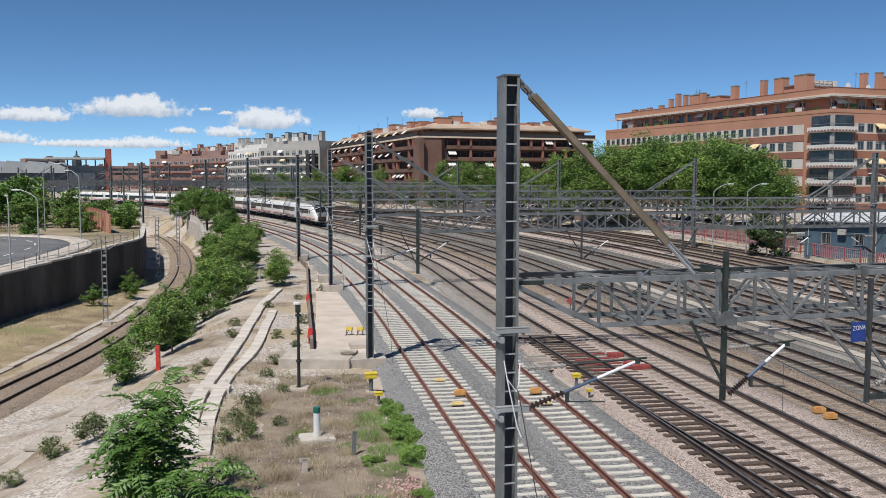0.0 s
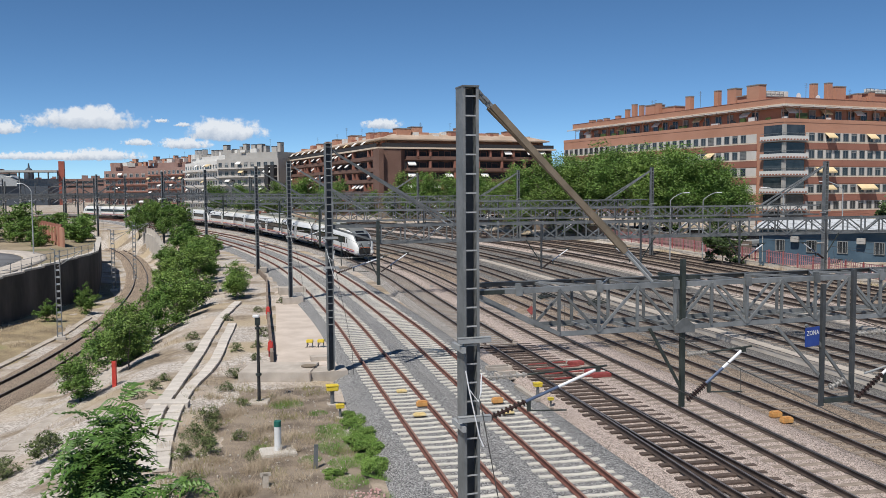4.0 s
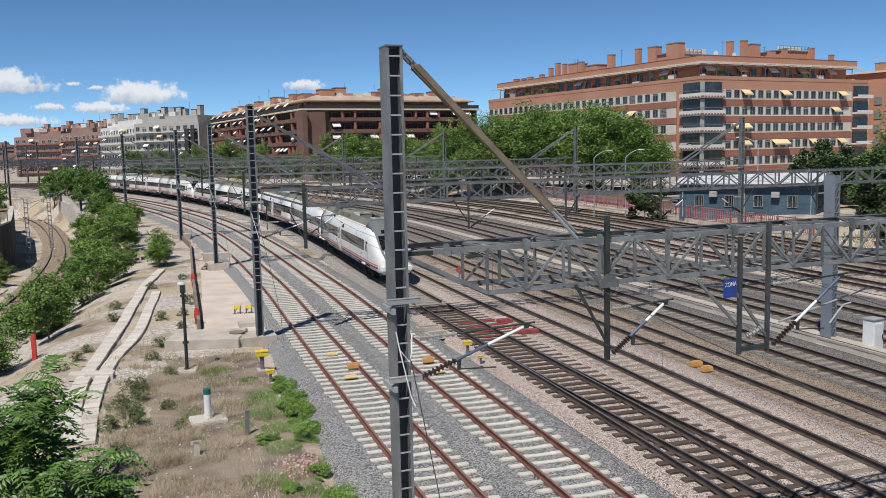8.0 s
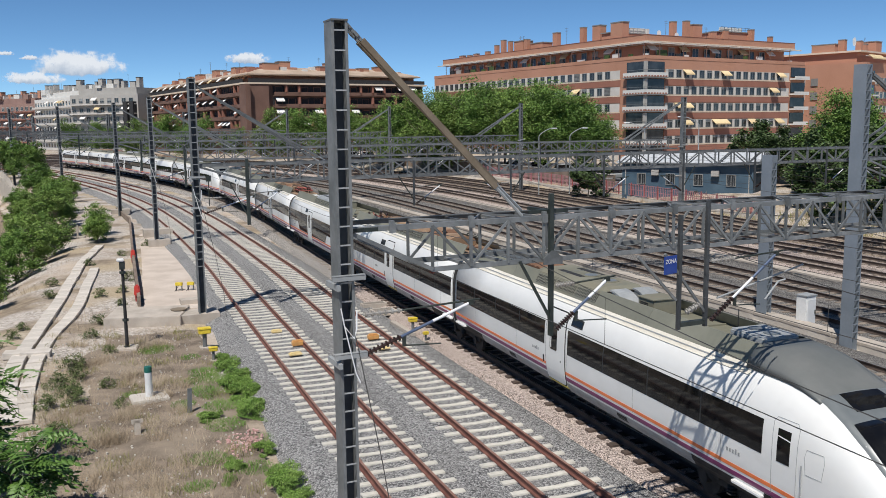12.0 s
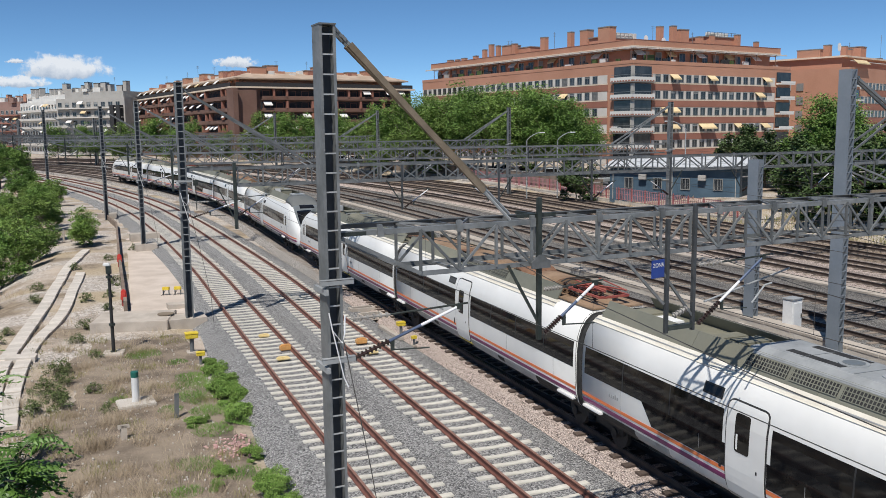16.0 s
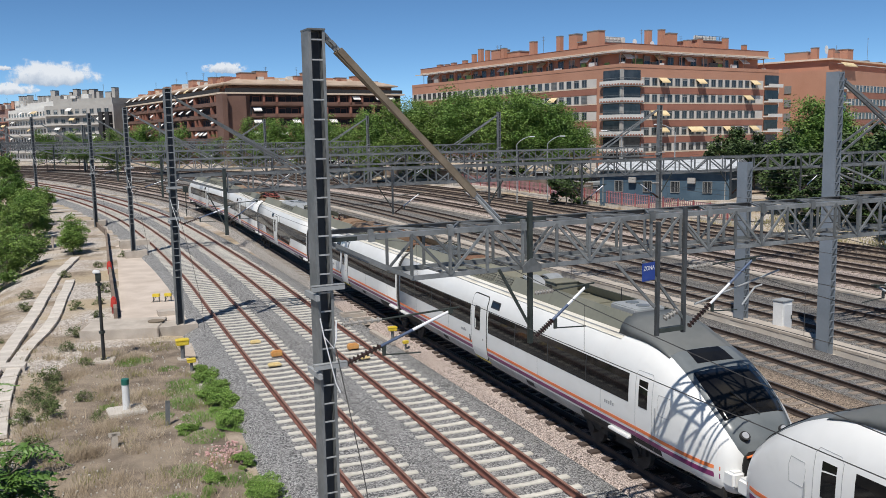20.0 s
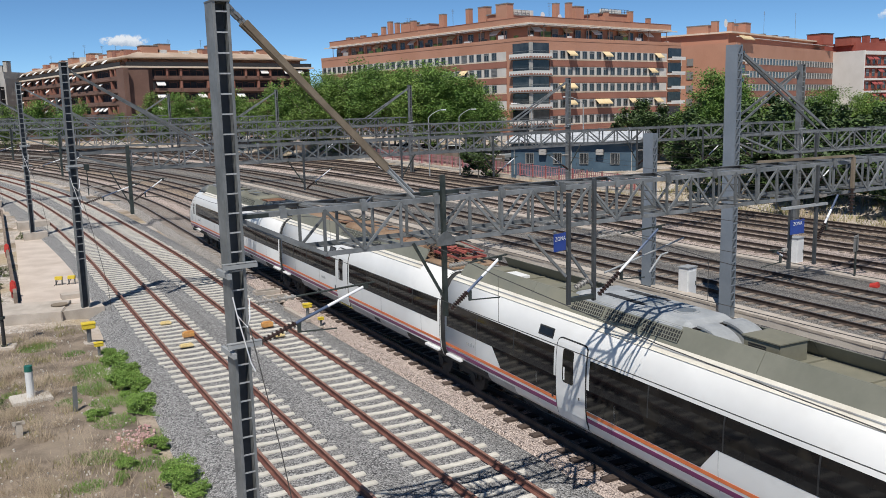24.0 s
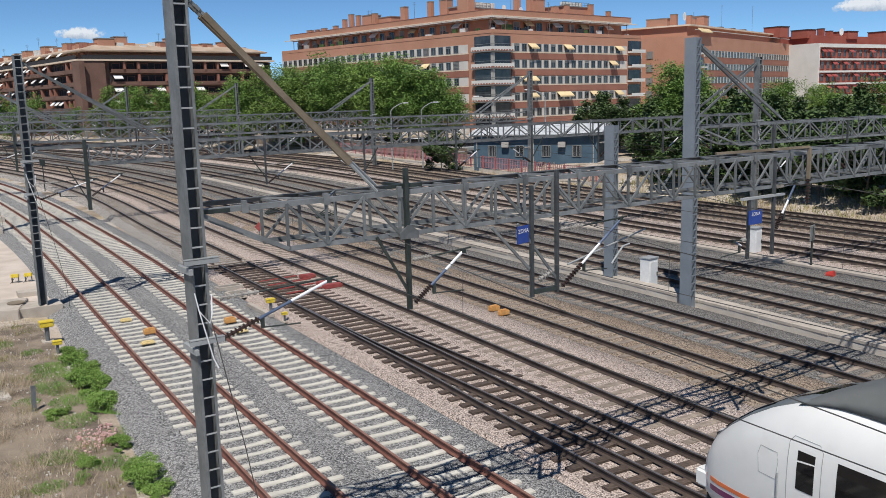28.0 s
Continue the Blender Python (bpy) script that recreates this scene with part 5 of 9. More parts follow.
def body_sides(car, L, x0, x1, doors, cab=False, skirt=True):
    """Stripes, window bands, skirt and doors along both sides between x0 and x1."""
    edges = sorted(doors)
    for s in (-1, 1):
        spans, a = [], x0
        for d in edges:
            spans.append((a, d - 0.64))
            a = d + 0.64
        spans.append((a, x1))
        for p, q in spans:
            if q - p < 0.4:
                continue
            part("window_band", band(Build(), p + 0.12, q - 0.12, 1.71, 2.55, s, 0.005), M["t_glass"], car, "dark tinted window band")
            n = max(1, round((q - p) / 2.05))
            for k in range(1, n):
                xx = p + (q - p) * k / n
                part("pane_joint", band(Build(), xx - 0.02, xx + 0.02, 1.715, 2.545, s, 0.008, 0.01), M["black"], car)
            part("orange_stripe", band(Build(), p, q, 0.99, 1.09, s, 0.006), M["t_orange"], car)
            part("purple_stripe", band(Build(), p, q, 0.77, 0.91, s, 0.006), M["t_purple"], car)
            a2, c2 = p + (2.6 if p == x0 else 0), q - (2.6 if q == x1 else 0)
            if skirt:
                part("skirt", band(Build(), a2, c2, 0.38, 0.70, s, 0.006), M["t_grey"], car)
            else:
                for e in ((a2, a2 + 1.5),) if p == x0 else ((c2 - 1.5, c2),):
                    part("skirt", band(Build(), e[0], e[1], 0.40, 0.70, s, 0.006), M["t_grey"], car)
            for e, g in ((p, a2), (c2, q)):
                if g - e > 0.5:
                    part("bogie_opening", band(Build(), e, g, 0.38, 0.70, s, 0.007), M["t_black"], car, "black bogie opening")
                    xe = e + 0.55 if p == e else g - 0.55
                    part("step_pad", soft(Build().box((xe, s * 1.44, 0.66), (0.95, 0.14, 0.09)).mesh("step_pad", M["t_white"]), 0.02), None, car, "white step pad")
            hatch = part("skirt_hatch", band(Build(), (a2 + c2) / 2 - 0.25, (a2 + c2) / 2 + 0.25, 0.47, 0.66, s, 0.009, 0.01), M["t_slot"], car) if skirt else None
        for d in edges:
            door(car, d, s, z0=0.56 if skirt else 0.47, z1=3.06 if skirt else 2.86, yellow=skirt)
            part("notice", band(Build(), d - 0.86, d - 0.78, 1.04, 1.30, s, 0.008, 0.01), M["t_slot"], car)
        for k in range(5):
            xx = x0 + (x1 - x0) * (k + 0.6) / 5
            part("panel_joint", band(Build(), xx, xx + 0.01, 0.42, 1.7, s, 0.0075, 0.004), M["t_grey"], car)
        part("window_surround", band(Build(), edges[0] + 1.22 * (1 if cab else -1) - 0.34, edges[0] + 1.22 * (1 if cab else -1) + 0.34, 2.74, 3.02, s, 0.006), M["black"], car)
        part("small_window", band(Build(), edges[0] + 1.22 * (1 if cab else -1) - 0.29, edges[0] + 1.22 * (1 if cab else -1) + 0.29, 2.785, 2.975, s, 0.010), M["t_glass"], car)
    k = x0 + 3.0
    rnd = random.Random(3)
    while k < x1 - 3.2:
        w = rnd.uniform(0.9, 1.8)
        part("equipment_box", Build().box((k + w / 2, 0, 0.47), (w, 2.45, rnd.uniform(0.3, 0.4))), M["t_black"], car)
        k += w + 0.15


def portal(car, x, sgn):
    """Black rubber bellows at a car end."""
    b = Build()
    rings = []
    for i in range(5):
        xx = x + sgn * i * GAP / 8
        g = -0.06 if i % 2 else 0.012
        rings.append(ring(xx, None, g))
    b.loft(rings)
    part("bellows", b, M["black"], car, "black rubber bellows", smooth=False)


def end_car():
    L = E_LEN
    car = thing("train_car", "white cab car with dark nose mask and orange and purple stripes", "train car", "cars of the passing train")
    b = Build()
    us = [0, 0.04, 0.1, 0.18, 0.3, 0.48, 0.7, 0.95, 1.2, 1.45, 1.7, 1.95, 2.2, 2.45, 2.7, 2.9, 3.1, 3.3, 3.5]
    rings = [ring(L / 2 - u, u) for u in us] + [ring(L / 2 - NOSE - k * (L - NOSE - GAP / 2) / 6) for k in range(1, 7)]
    b.loft(rings)
    body = fixed(b.mesh("body", M["t_white"], True))
    part("body", body, None, car, "glossy white rounded body")
    mask = Build()
    top_patch(mask, L, 0.0, 2.5, 0.80, 0.66, 0.020, 0.06, n=48)
    part("nose_mask", mask, M["t_nose"], car, "dark grey nose mask", smooth=True)
    part("windscreen", top_patch(Build(), L, 0.48, 1.62, 0.70, 0.60, 0.032, 0.05), M["t_glass"], car, "dark sloping windscreen", smooth=True)
    part("upper_window", top_patch(Build(), L, 1.86, 2.38, 0.38, 0.34, 0.030, 0.05, n=4), M["t_glass"], car)
    for s in (-1, 1):
        u = 0.17
        c = Vector((L / 2 - u + 0.03, s * 0.56, tip_top(u) - 0.02))
        h = part("headlight", Build().cyl(c - Vector((0.03, 0, 0.04)), c + Vector((0.045, 0, 0.045)), 0.125, 16), M["black"], car)
        part("lens", Build().cyl(c + Vector((0.03, 0, 0.04)), c + Vector((0.055, 0, 0.06)), 0.085, 14), M["lamp_glass"], h)
        part("bumper", soft(Build().box((L / 2 - 0.10, s * 0.90, 0.72), (0.5, 0.34, 0.42)).mesh("bumper", M["t_white"]), 0.06, 3), None, car, "white corner bumper")
        part("orange_stripe", nose_band(Build(), L, 0.99, 1.09, s, 0.006, 0.25, 3.35), M["t_orange"], car)
        part("purple_stripe", nose_band(Build(), L, 0.77, 0.91, s, 0.006, 0.25, 3.35), M["t_purple"], car)
        part("cab_door_window", nose_band(Build(), L, 1.72, 2.5, s, 0.008, 2.62, 2.98, 0), M["t_glass"], car)
        rim = [(2.42, 0.5), (2.42, 2.62), (2.5, 2.74), (3.04, 2.74), (3.12, 2.62), (3.12, 0.5)]
        part("cab_door_joint", Build().tube([(L / 2 - u, s * (cheek(u, z) + 0.001), z) for u, z in fine_line(rim)], 0.007, 5), M["t_grey"], car)
        hx = [(1.78, 2.28), (2.18, 2.28), (2.22, 2.1), (2.18, 1.72), (1.78, 1.72), (1.74, 2.1), (1.78, 2.28)]
        part("hatch_joint", Build().tube([(L / 2 - u, s * (cheek(u, z) + 0.001), z) for u, z in fine_line(hx)], 0.006, 5), M["t_grey"], car)
        part("cab_handle", Build().cyl((L / 2 - 2.25, s * 1.49, 1.2), (L / 2 - 2.25, s * 1.49, 1.9), 0.015, 6), M["steel_pale"], car)
    part("wiper", Build().beam((L / 2 - 0.42, 0.12, tip_top(0.42) + 0.08), (L / 2 - 0.95, -0.3, tip_top(0.95) + 0.08), 0.04, 0.03), M["black"], car)
    b = Build()
    pts = [(-0.55, 0.36), (0.55, 0.36), (0.68, 0.5), (0.72, 1.05), (0.68, 1.24), (0.56, 1.36), (-0.56, 1.36), (-0.68, 1.24), (-0.72, 1.05), (-0.68, 0.5)]
    b.loft([[Vector((L / 2 - 0.3, y, z)) for y, z in pts], [Vector((L / 2 + 0.03, y, z)) for y, z in pts]])
    part("coupler_pocket", b, M["black"], car, "black coupler opening")
    b = Build()
    b.box((L / 2 + 0.12, 0, 0.82), (0.34, 0.42, 0.36)).cyl((L / 2 - 0.1, 0, 0.8), (L / 2 + 0.3, 0, 0.8), 0.11, 10).box((L / 2 + 0.2, 0, 1.06), (0.2, 0.5, 0.1))
    part("coupler", b, M["t_black"], car)
    b = Build()
    b.tube([(L / 2 + 0.045, y, 1.20 + 0.09 * math.cos(y * 1.9)) for y in (-0.62, -0.35, 0, 0.35, 0.62)], 0.03, 6)
    part("pocket_stripe", b, M["t_orange"], car)
    part("plough", Build().box((L / 2 - 0.5, 0, 0.3), (0.6, 2.1, 0.3)), M["t_black"], car)
    body_sides(car, L, -L / 2 + GAP / 2 + 0.05, L / 2 - 3.3, (-1.925,), cab=True)
    for s in (-1, 1):
        part("skirt", nose_band(Build(), L, 0.44, 0.76, s, 0.006, 2.1, 3.35), M["t_black"], car)
        lettering(car, L / 2 - 4.3, 1.36, s, 0.7, 0.16)
        lettering(car, -3.3, 1.36, s, 0.7, 0.16)
    roof_trim(car, -L / 2 + GAP / 2 + 0.1, L / 2 - 4.3)
    prof = lambda u, h: [Vector((L / 2 - u, y * tip_half(u) / 1.47, tip_top(u) - 0.1 + h * k)) for y, k in ((-1.06, 0), (-0.98, 0.4), (-0.84, 0.75), (-0.6, 0.97), (0, 1), (0.6, 0.97), (0.84, 0.75), (0.98, 0.4), (1.06, 0))]
    part("roof_fairing", Build().loft([prof(*p) for p in ((2.3, 0.06), (2.45, 0.14), (2.8, 0.24), (3.2, 0.38), (3.6, 0.49), (4.0, 0.55), (4.5, 0.57))]), M["t_fairing"], car, "smooth dark grey roof fairing", smooth=True)
    h = part("roof_hatch", soft(Build().box((L / 2 - 5.2, 0, 3.86), (1.2, 1.0, 0.42)).mesh("hatch", M["steel_pale"]), 0.04), None, car, "silver box with two fans")
    for s in (-1, 1):
        part("hatch_vent", Build().cyl((L / 2 - 5.2 + 0.26 * s, 0, 4.07), (L / 2 - 5.2 + 0.26 * s, 0, 4.09), 0.19, 14), M["t_nose"], h)
    part("hatch_cable", Build().pipe([(L / 2 - 5.85, -0.3, 3.6), (L / 2 - 5.82, -0.2, 3.8), (L / 2 - 5.85, 0.05, 3.72), (L / 2 - 5.9, 0.2, 3.62)], 0.03, 5), M["t_rust"], car)
    part("tray_lid", Build().box((2.9, -0.2, 3.66), (0.9, 0.6, 0.04)).box((2.9, -0.2, 3.62), (0.7, 0.4, 0.05)), M["t_roof"], car)
    louvre_box(car, 1.3, 0.75, "t_roof")
    hump(car, -2.5, 4.6, "t_roof", "steel_pale", 1)
    for k in range(3):
        part("brown_duct", Build().cyl((-5.15 - 0.34 * k, -0.5, 3.68), (-5.15 - 0.34 * k, 0.5, 3.68), 0.33, 14), M["t_rust"], car, "rusty curved duct")
    part("small_box", soft(Build().box((-6.15, -0.35, 3.70), (0.36, 0.3, 0.2)).mesh("small_box", M["white"]), 0.02), None, car)
    radiator(car, -7.2, 1.5)
    radiator(car, -8.9, 1.5)
    frames(car, -10.4, -9.8)
    part("antenna", Build().cyl((L / 2 - 6.6, 0.4, 3.6), (L / 2 - 6.6, 0.4, 4.3), 0.012, 6), M["black"], car)
    bogie(car, L / 2 - 4.75)
    bogie(car, -L / 2 + 0.2)
    portal(car, -L / 2 + GAP / 2 + 0.02, -1)
    lift(car)
    return car


def mid_car(kind):
    L, dx = M_LEN, {"box": -0.2, "ac": -1.4, "panto": -0.25}[kind]
    car = thing("train_car", {"panto": "white middle car with a folded red pantograph on its dusty roof", "ac": "white middle car with a silver cooling unit on its roof",
                              "box": "white middle car with dusty brown roof boxes"}[kind], "train car", "cars of the passing train")
    if kind != "ac":
        dusty.add(car.name)
    b = Build()
    n = 6
    b.loft([ring(L / 2 - GAP / 2 - k * (L - GAP) / n) for k in range(n + 1)])
    part("body", fixed(b.mesh("body", M["t_white"], True)), None, car, "glossy white rounded body")
    body_sides(car, L, -L / 2 + GAP / 2 + 0.05, L / 2 - GAP / 2 - 0.05, (dx,), skirt=kind != "ac")
    for s in (-1, 1):
        lettering(car, dx - (5.2 if kind == "ac" else 2.2), 1.36, s, 0.7, 0.16)
        if kind == "ac":
            for d, e in ((-0.66, -3.9), (0.66, 5.0)):
                k = 1 if e > 0 else -1
                rows = [(dx + d, dx + e - 0.45 * k, 1.12), (dx + d, dx + e, 1.715)]
                b = Build().add([Vector((x, s * (half_at(z) + o), z)) for xa, xb, z in rows for x in (xa, xb) for o in (0.009, -0.02)], [(0, 2, 6, 4), (1, 5, 7, 3), (0, 4, 5, 1), (2, 3, 7, 6), (0, 1, 3, 2), (4, 6, 7, 5)])
                part("dark_panel", b, M["t_glass"], car, "dark panel below the windows")
    x0, x1 = -L / 2 + GAP / 2 + 0.1, L / 2 - GAP / 2 - 0.1
    roof_trim(car, x0, x1 - (0.0 if kind != "panto" else 1.9))
    if kind == "panto":
        part("roof_tray", Build().box((x1 - 0.95, 0, 3.575), (1.9, 1.74, 0.05)), M["t_roofdirt"], car)
        hump(car, 0.4, 4.4, "t_roofdirt", "t_rust", 1)
        dome(car, 4.6, 1.7)
        cables(car, 5.5, 6.5)
        pantograph(car, 7.1)
        frames(car, -8.3, -7.2)
        part("roof_cover", profile(Build(), [(-0.72, 3.60), (-0.70, 3.90), (-0.45, 3.955), (0, 3.97), (0.45, 3.955), (0.70, 3.90), (0.72, 3.60)], -7.0, -3.0), M["t_roofdirt"], car, "rust-brown dusty roof cover")
        part("rust_box", soft(Build().box((-2.55, -0.1, 3.78), (0.5, 0.7, 0.36)).mesh("rust_box", M["t_rust"]), 0.02), None, car)
        part("box_lid", Build().box((-2.55, -0.1, 3.975), (0.58, 0.78, 0.03)), M["t_rust"], car)
        part("silver_drum", Build().cyl((-2.1, -0.25, 3.76), (-2.0, 0.25, 3.76), 0.2, 16), M["steel_pale"], car, "silver drum")
    elif kind == "ac":
        hump(car, -0.2, 4.4, "steel_pale", "steel_pale", 1)
        louvre_box(car, 3.6, 0.95, "t_roof")
        part("tray_lid", Build().box((-6.4, 0, 3.66), (0.8, 0.6, 0.10)), M["white"], car)
        for x, w, h in ((-3.1, 0.6, 0.3), (-3.9, 0.5, 0.22)):
            part("duct_box", soft(Build().box((x, 0.05, 3.6 + h / 2), (w, 0.9, h)).mesh("duct_box", M["t_roof"]), 0.04), None, car)
    else:
        hump(car, 1.0, 4.6, "t_roofdirt", "t_rust", 1)
        dome(car, -2.9, 1.8)
        part("small_box", soft(Build().box((-1.7, -0.3, 3.72), (0.4, 0.35, 0.24)).mesh("small_box", M["white"]), 0.02), None, car)
        cables(car, -8.0, -4.2)
        dome(car, 5.2, 1.5)
        frames(car, 6.3, 7.9)
    portal(car, L / 2 - GAP / 2 - 0.02, 1)
    portal(car, -L / 2 + GAP / 2 + 0.02, -1)
    bogie(car, -L / 2 + 0.2)
    lift(car)
    return car


def lift(car):
    """Set the body on its bogies: floor height and body height as on the real cars."""
    for c in car.children:
        if not c.name.startswith("bogie") or c.name.startswith("bogie_opening"):
            c.matrix_basis = pose(0, 0, 0.43) @ Matrix.Diagonal((1, 1, 0.9, 1)) @ c.matrix_basis


CARS = []


def make_train():
    e = end_car()
    mids = [mid_car("box"), mid_car("ac"), mid_car("panto")]
    off = 0.0
    for u in range(2):
        for i in range(5):
            L = E_LEN if i in (0, 4) else M_LEN
            if i in (0, 4):
                ob = e if (u, i) == (0, 0) else copy_thing(e, Matrix.Identity(4))
                if i == 4:
                    ob["label"] = "white trailing cab car with dark nose and orange stripes"
            else:
                ob = mids[i - 1] if u == 0 else copy_thing(mids[i - 1], Matrix.Identity(4))
            ob.scale = (CAR_S, CAR_S, CAR_S)
            CARS.append((ob, off, L * CAR_S, i))
            off += L * CAR_S
        off += 0.42


make_train()

# the line is stored from near to far, so the train runs down its length
RUN = [(0.0, 5.5), (1.0, 15.6), (3.0, 36.3), (6.0, 68.9), (7.0, 80.0), (8.0, 91.2), (9.0, 102.3), (10.0, 112.85), (10.5, 117.95), (11.0, 123.05), (11.5, 128.25), (12.0, 133.5), (12.5, 138.85), (14.5, 159.65), (16.0, 175.4), (17.0, 186.05), (18.0, 196.65), (19.0, 207.2), (20.0, 217.8), (21.0, 228.45), (21.5, 233.8), (23.5, 255.5), (24.0, 261.05), (25.0, 272.35), (26.0, 283.95), (27.0, 296.15), (28.0, 308.5)]


def nose_s(t):
    """Station of the leading nose tip on the running line."""
    return L_RUN.s_of_y(141.0) - float(np.interp(t, [a for a, _ in RUN], [b for _, b in RUN]))


def motions():
    times = [0.5 * i for i in range(57)]
    for ob, off, L, i in CARS:
        rows = []
        for t in times:
            s = nose_s(t) + off
            a = s + (4.8 if i == 0 else 0.0)
            b = s + L - (4.8 if i == 4 else 0.0)
            pa, pb = L_RUN.at(a)[0], L_RUN.at(b)[0]
            d = (pa - pb).normalized()
            c = pb + d * ((L / 2) - (4.8 if i == 4 else 0.0))
            if i == 4:
                d = -d
            yaw = math.degrees(math.atan2(d.y, d.x))
            pitch = -math.degrees(math.asin(d.z))
            rows.append((t, pose(c.x, c.y, c.z, 0, pitch, yaw)))
        walk(ob, rows)


# ---- buildings ----
def window_mesh(w, h, frame_mat, glass_mat, proud=0.07, blind=0.0):
    """A framed window that stands a little proud: frame, pane, half-lowered blind and sill."""
    b = Build()
    idx = []
    e, g = 0.045, 0.03
    for k, y in ((e, 0.02), (e, -proud), (-g, -proud), (-g, -proud + 0.06)):
        b.v += [(-w / 2 - k, y, -h / 2 - k), (w / 2 + k, y, -h / 2 - k), (w / 2 + k, y, h / 2 + k), (-w / 2 - k, y, h / 2 + k)]
    for r in range(3):
        for i in range(4):
            j = (i + 1) % 4
            b.f.append((r * 4 + i, r * 4 + j, r * 4 + 4 + j, r * 4 + 4 + i))
            idx.append(0)
    zb = h / 2 - g - max(0.1, blind) * h
    o = len(b.v)
    y = -proud + 0.06
    b.v += [(-0.03, y, -h / 2 + g), (0.03, y, -h / 2 + g), (-w / 2 + g, y, zb), (-0.03, y, zb), (0.03, y, zb), (w / 2 - g, y, zb), (-0.03, y, h / 2 - g), (0.03, y, h / 2 - g)]
    top = 2 if blind else 1
    for q, k in (((12, o, o + 3, o + 2), 1), ((o, o + 1, o + 4, o + 3), 0), ((o + 1, 13, o + 5, o + 4), 1), ((o + 2, o + 3, o + 6, 15), top), ((o + 3, o + 4, o + 7, o + 6), top if blind else 0), ((o + 4, o + 5, 14, o + 7), top)):
        b.f.append(q)
        idx.append(k)
    return b.mesh("window", None, False, [frame_mat, glass_mat, M["shutter"]], idx)


WIN = {}


def window_of(w, h, frame, blind):
    key = (w, h, frame, blind)
    if key not in WIN:
        WIN[key] = window_mesh(w, h, M[frame], M["glass"], blind=blind)
    return WIN[key]


def awning_mesh(w, material):
    b = Build()
    b.add([(-w / 2, 0, 0), (w / 2, 0, 0), (w / 2, -0.95, -0.75), (-w / 2, -0.95, -0.75), (-w / 2, 0, -0.04), (w / 2, 0, -0.04), (w / 2, -0.93, -0.79), (-w / 2, -0.93, -0.79)], BOX)
    b.box((0, -0.95, -0.85), (w, 0.03, 0.22))
    return fixed(b.mesh("awning", material))


AW = {k: awning_mesh(2.1, M[m]) for k, m in (("y", "awning"), ("w", "awning_white"), ("r", "dark_red"))}


def facade(par, m, length, rows, wall, band_mat, win=(1.2, 1.3), pitch=1.95, frame="panel_grey", rnd=None, band_h=1.45, awn="", awn_p=0.0, margin=0.8, louvre=False, sill_band=None, plain=False):
    """Rows of windows on one face: a pale band a storey, with windows, awnings and louvres on it."""
    rnd = rnd or random.Random(5)
    for r, z in enumerate(rows):
        if band_mat:
            part("facade_band", Build().box((length / 2, -0.03, z), (length - 0.3, 0.06, band_h)), M[band_mat], par, m=m)
        if sill_band:
            part("floor_band", Build().box((length / 2, -0.06, z - band_h / 2 - 0.12), (length, 0.12, 0.2)), M[sill_band], par, m=m)
        x = margin + win[0] / 2
        while x < length - margin - win[0] / 2:
            k = rnd.random()
            if louvre and k < 0.10:
                b = Build().box((0, -0.1, 0), (1.5, 0.1, band_h))
                for q in range(6):
                    b.box((0, -0.17, -band_h / 2 + 0.15 + q * band_h / 6), (1.45, 0.05, 0.06))
                part("louvre", b, M["louvre"], par, m=m @ pose(x, 0, z))
            else:
                part("window", window_of(win[0], win[1], frame, rnd.choice((0, 0, 0, 0.25) if plain else (0, 0, 0.25, 0.5))), None, par, m=m @ pose(x, -0.06, z))
                if awn and rnd.random() < awn_p:
                    part("awning", AW[awn], None, par, m=m @ pose(x, -0.12, z + win[1] / 2 + 0.1))
            x += pitch


def rooftop(par, spots, z, brick="brick"):
    """Chimneys and lift houses: (x, y, w, d, h) in the block's space."""
    for x, y, w, d, h in spots:
        h *= 0.9
        c = part("chimney", Build().box((x, y, z + h / 2), (w, d, h)), M[brick], par)
        part("chimney_cap", Build().box((x, y, z + h + 0.1), (w * 1.06, d * 1.06, 0.2)), M["louvre"] if brick == "brick" else M["dark_void"], c)


def antennas(par, spots, z):
    for x, y, h in spots:
        b = Build().cyl((x, y, z), (x, y, z + h), 0.04, 5)
        for k in range(3):
            b.box((x, y, z + h - 0.2 - 0.3 * k), (0.9 - 0.1 * k, 0.03, 0.03))
        part("antenna", b, M["steel"], par)


def dish(par, x, y, z, r=0.55):
    b = Build()
    rings = [[Vector((x + rr * math.cos(a), y - 0.25 + d, z + rr * math.sin(a))) for a in [2 * math.pi * i / 14 for i in range(14)]] for rr, d in ((r, 0), (r * 0.6, 0.13), (r * 0.1, 0.2))]
    b.loft(rings)
    part("dish", b, M["white"], par)


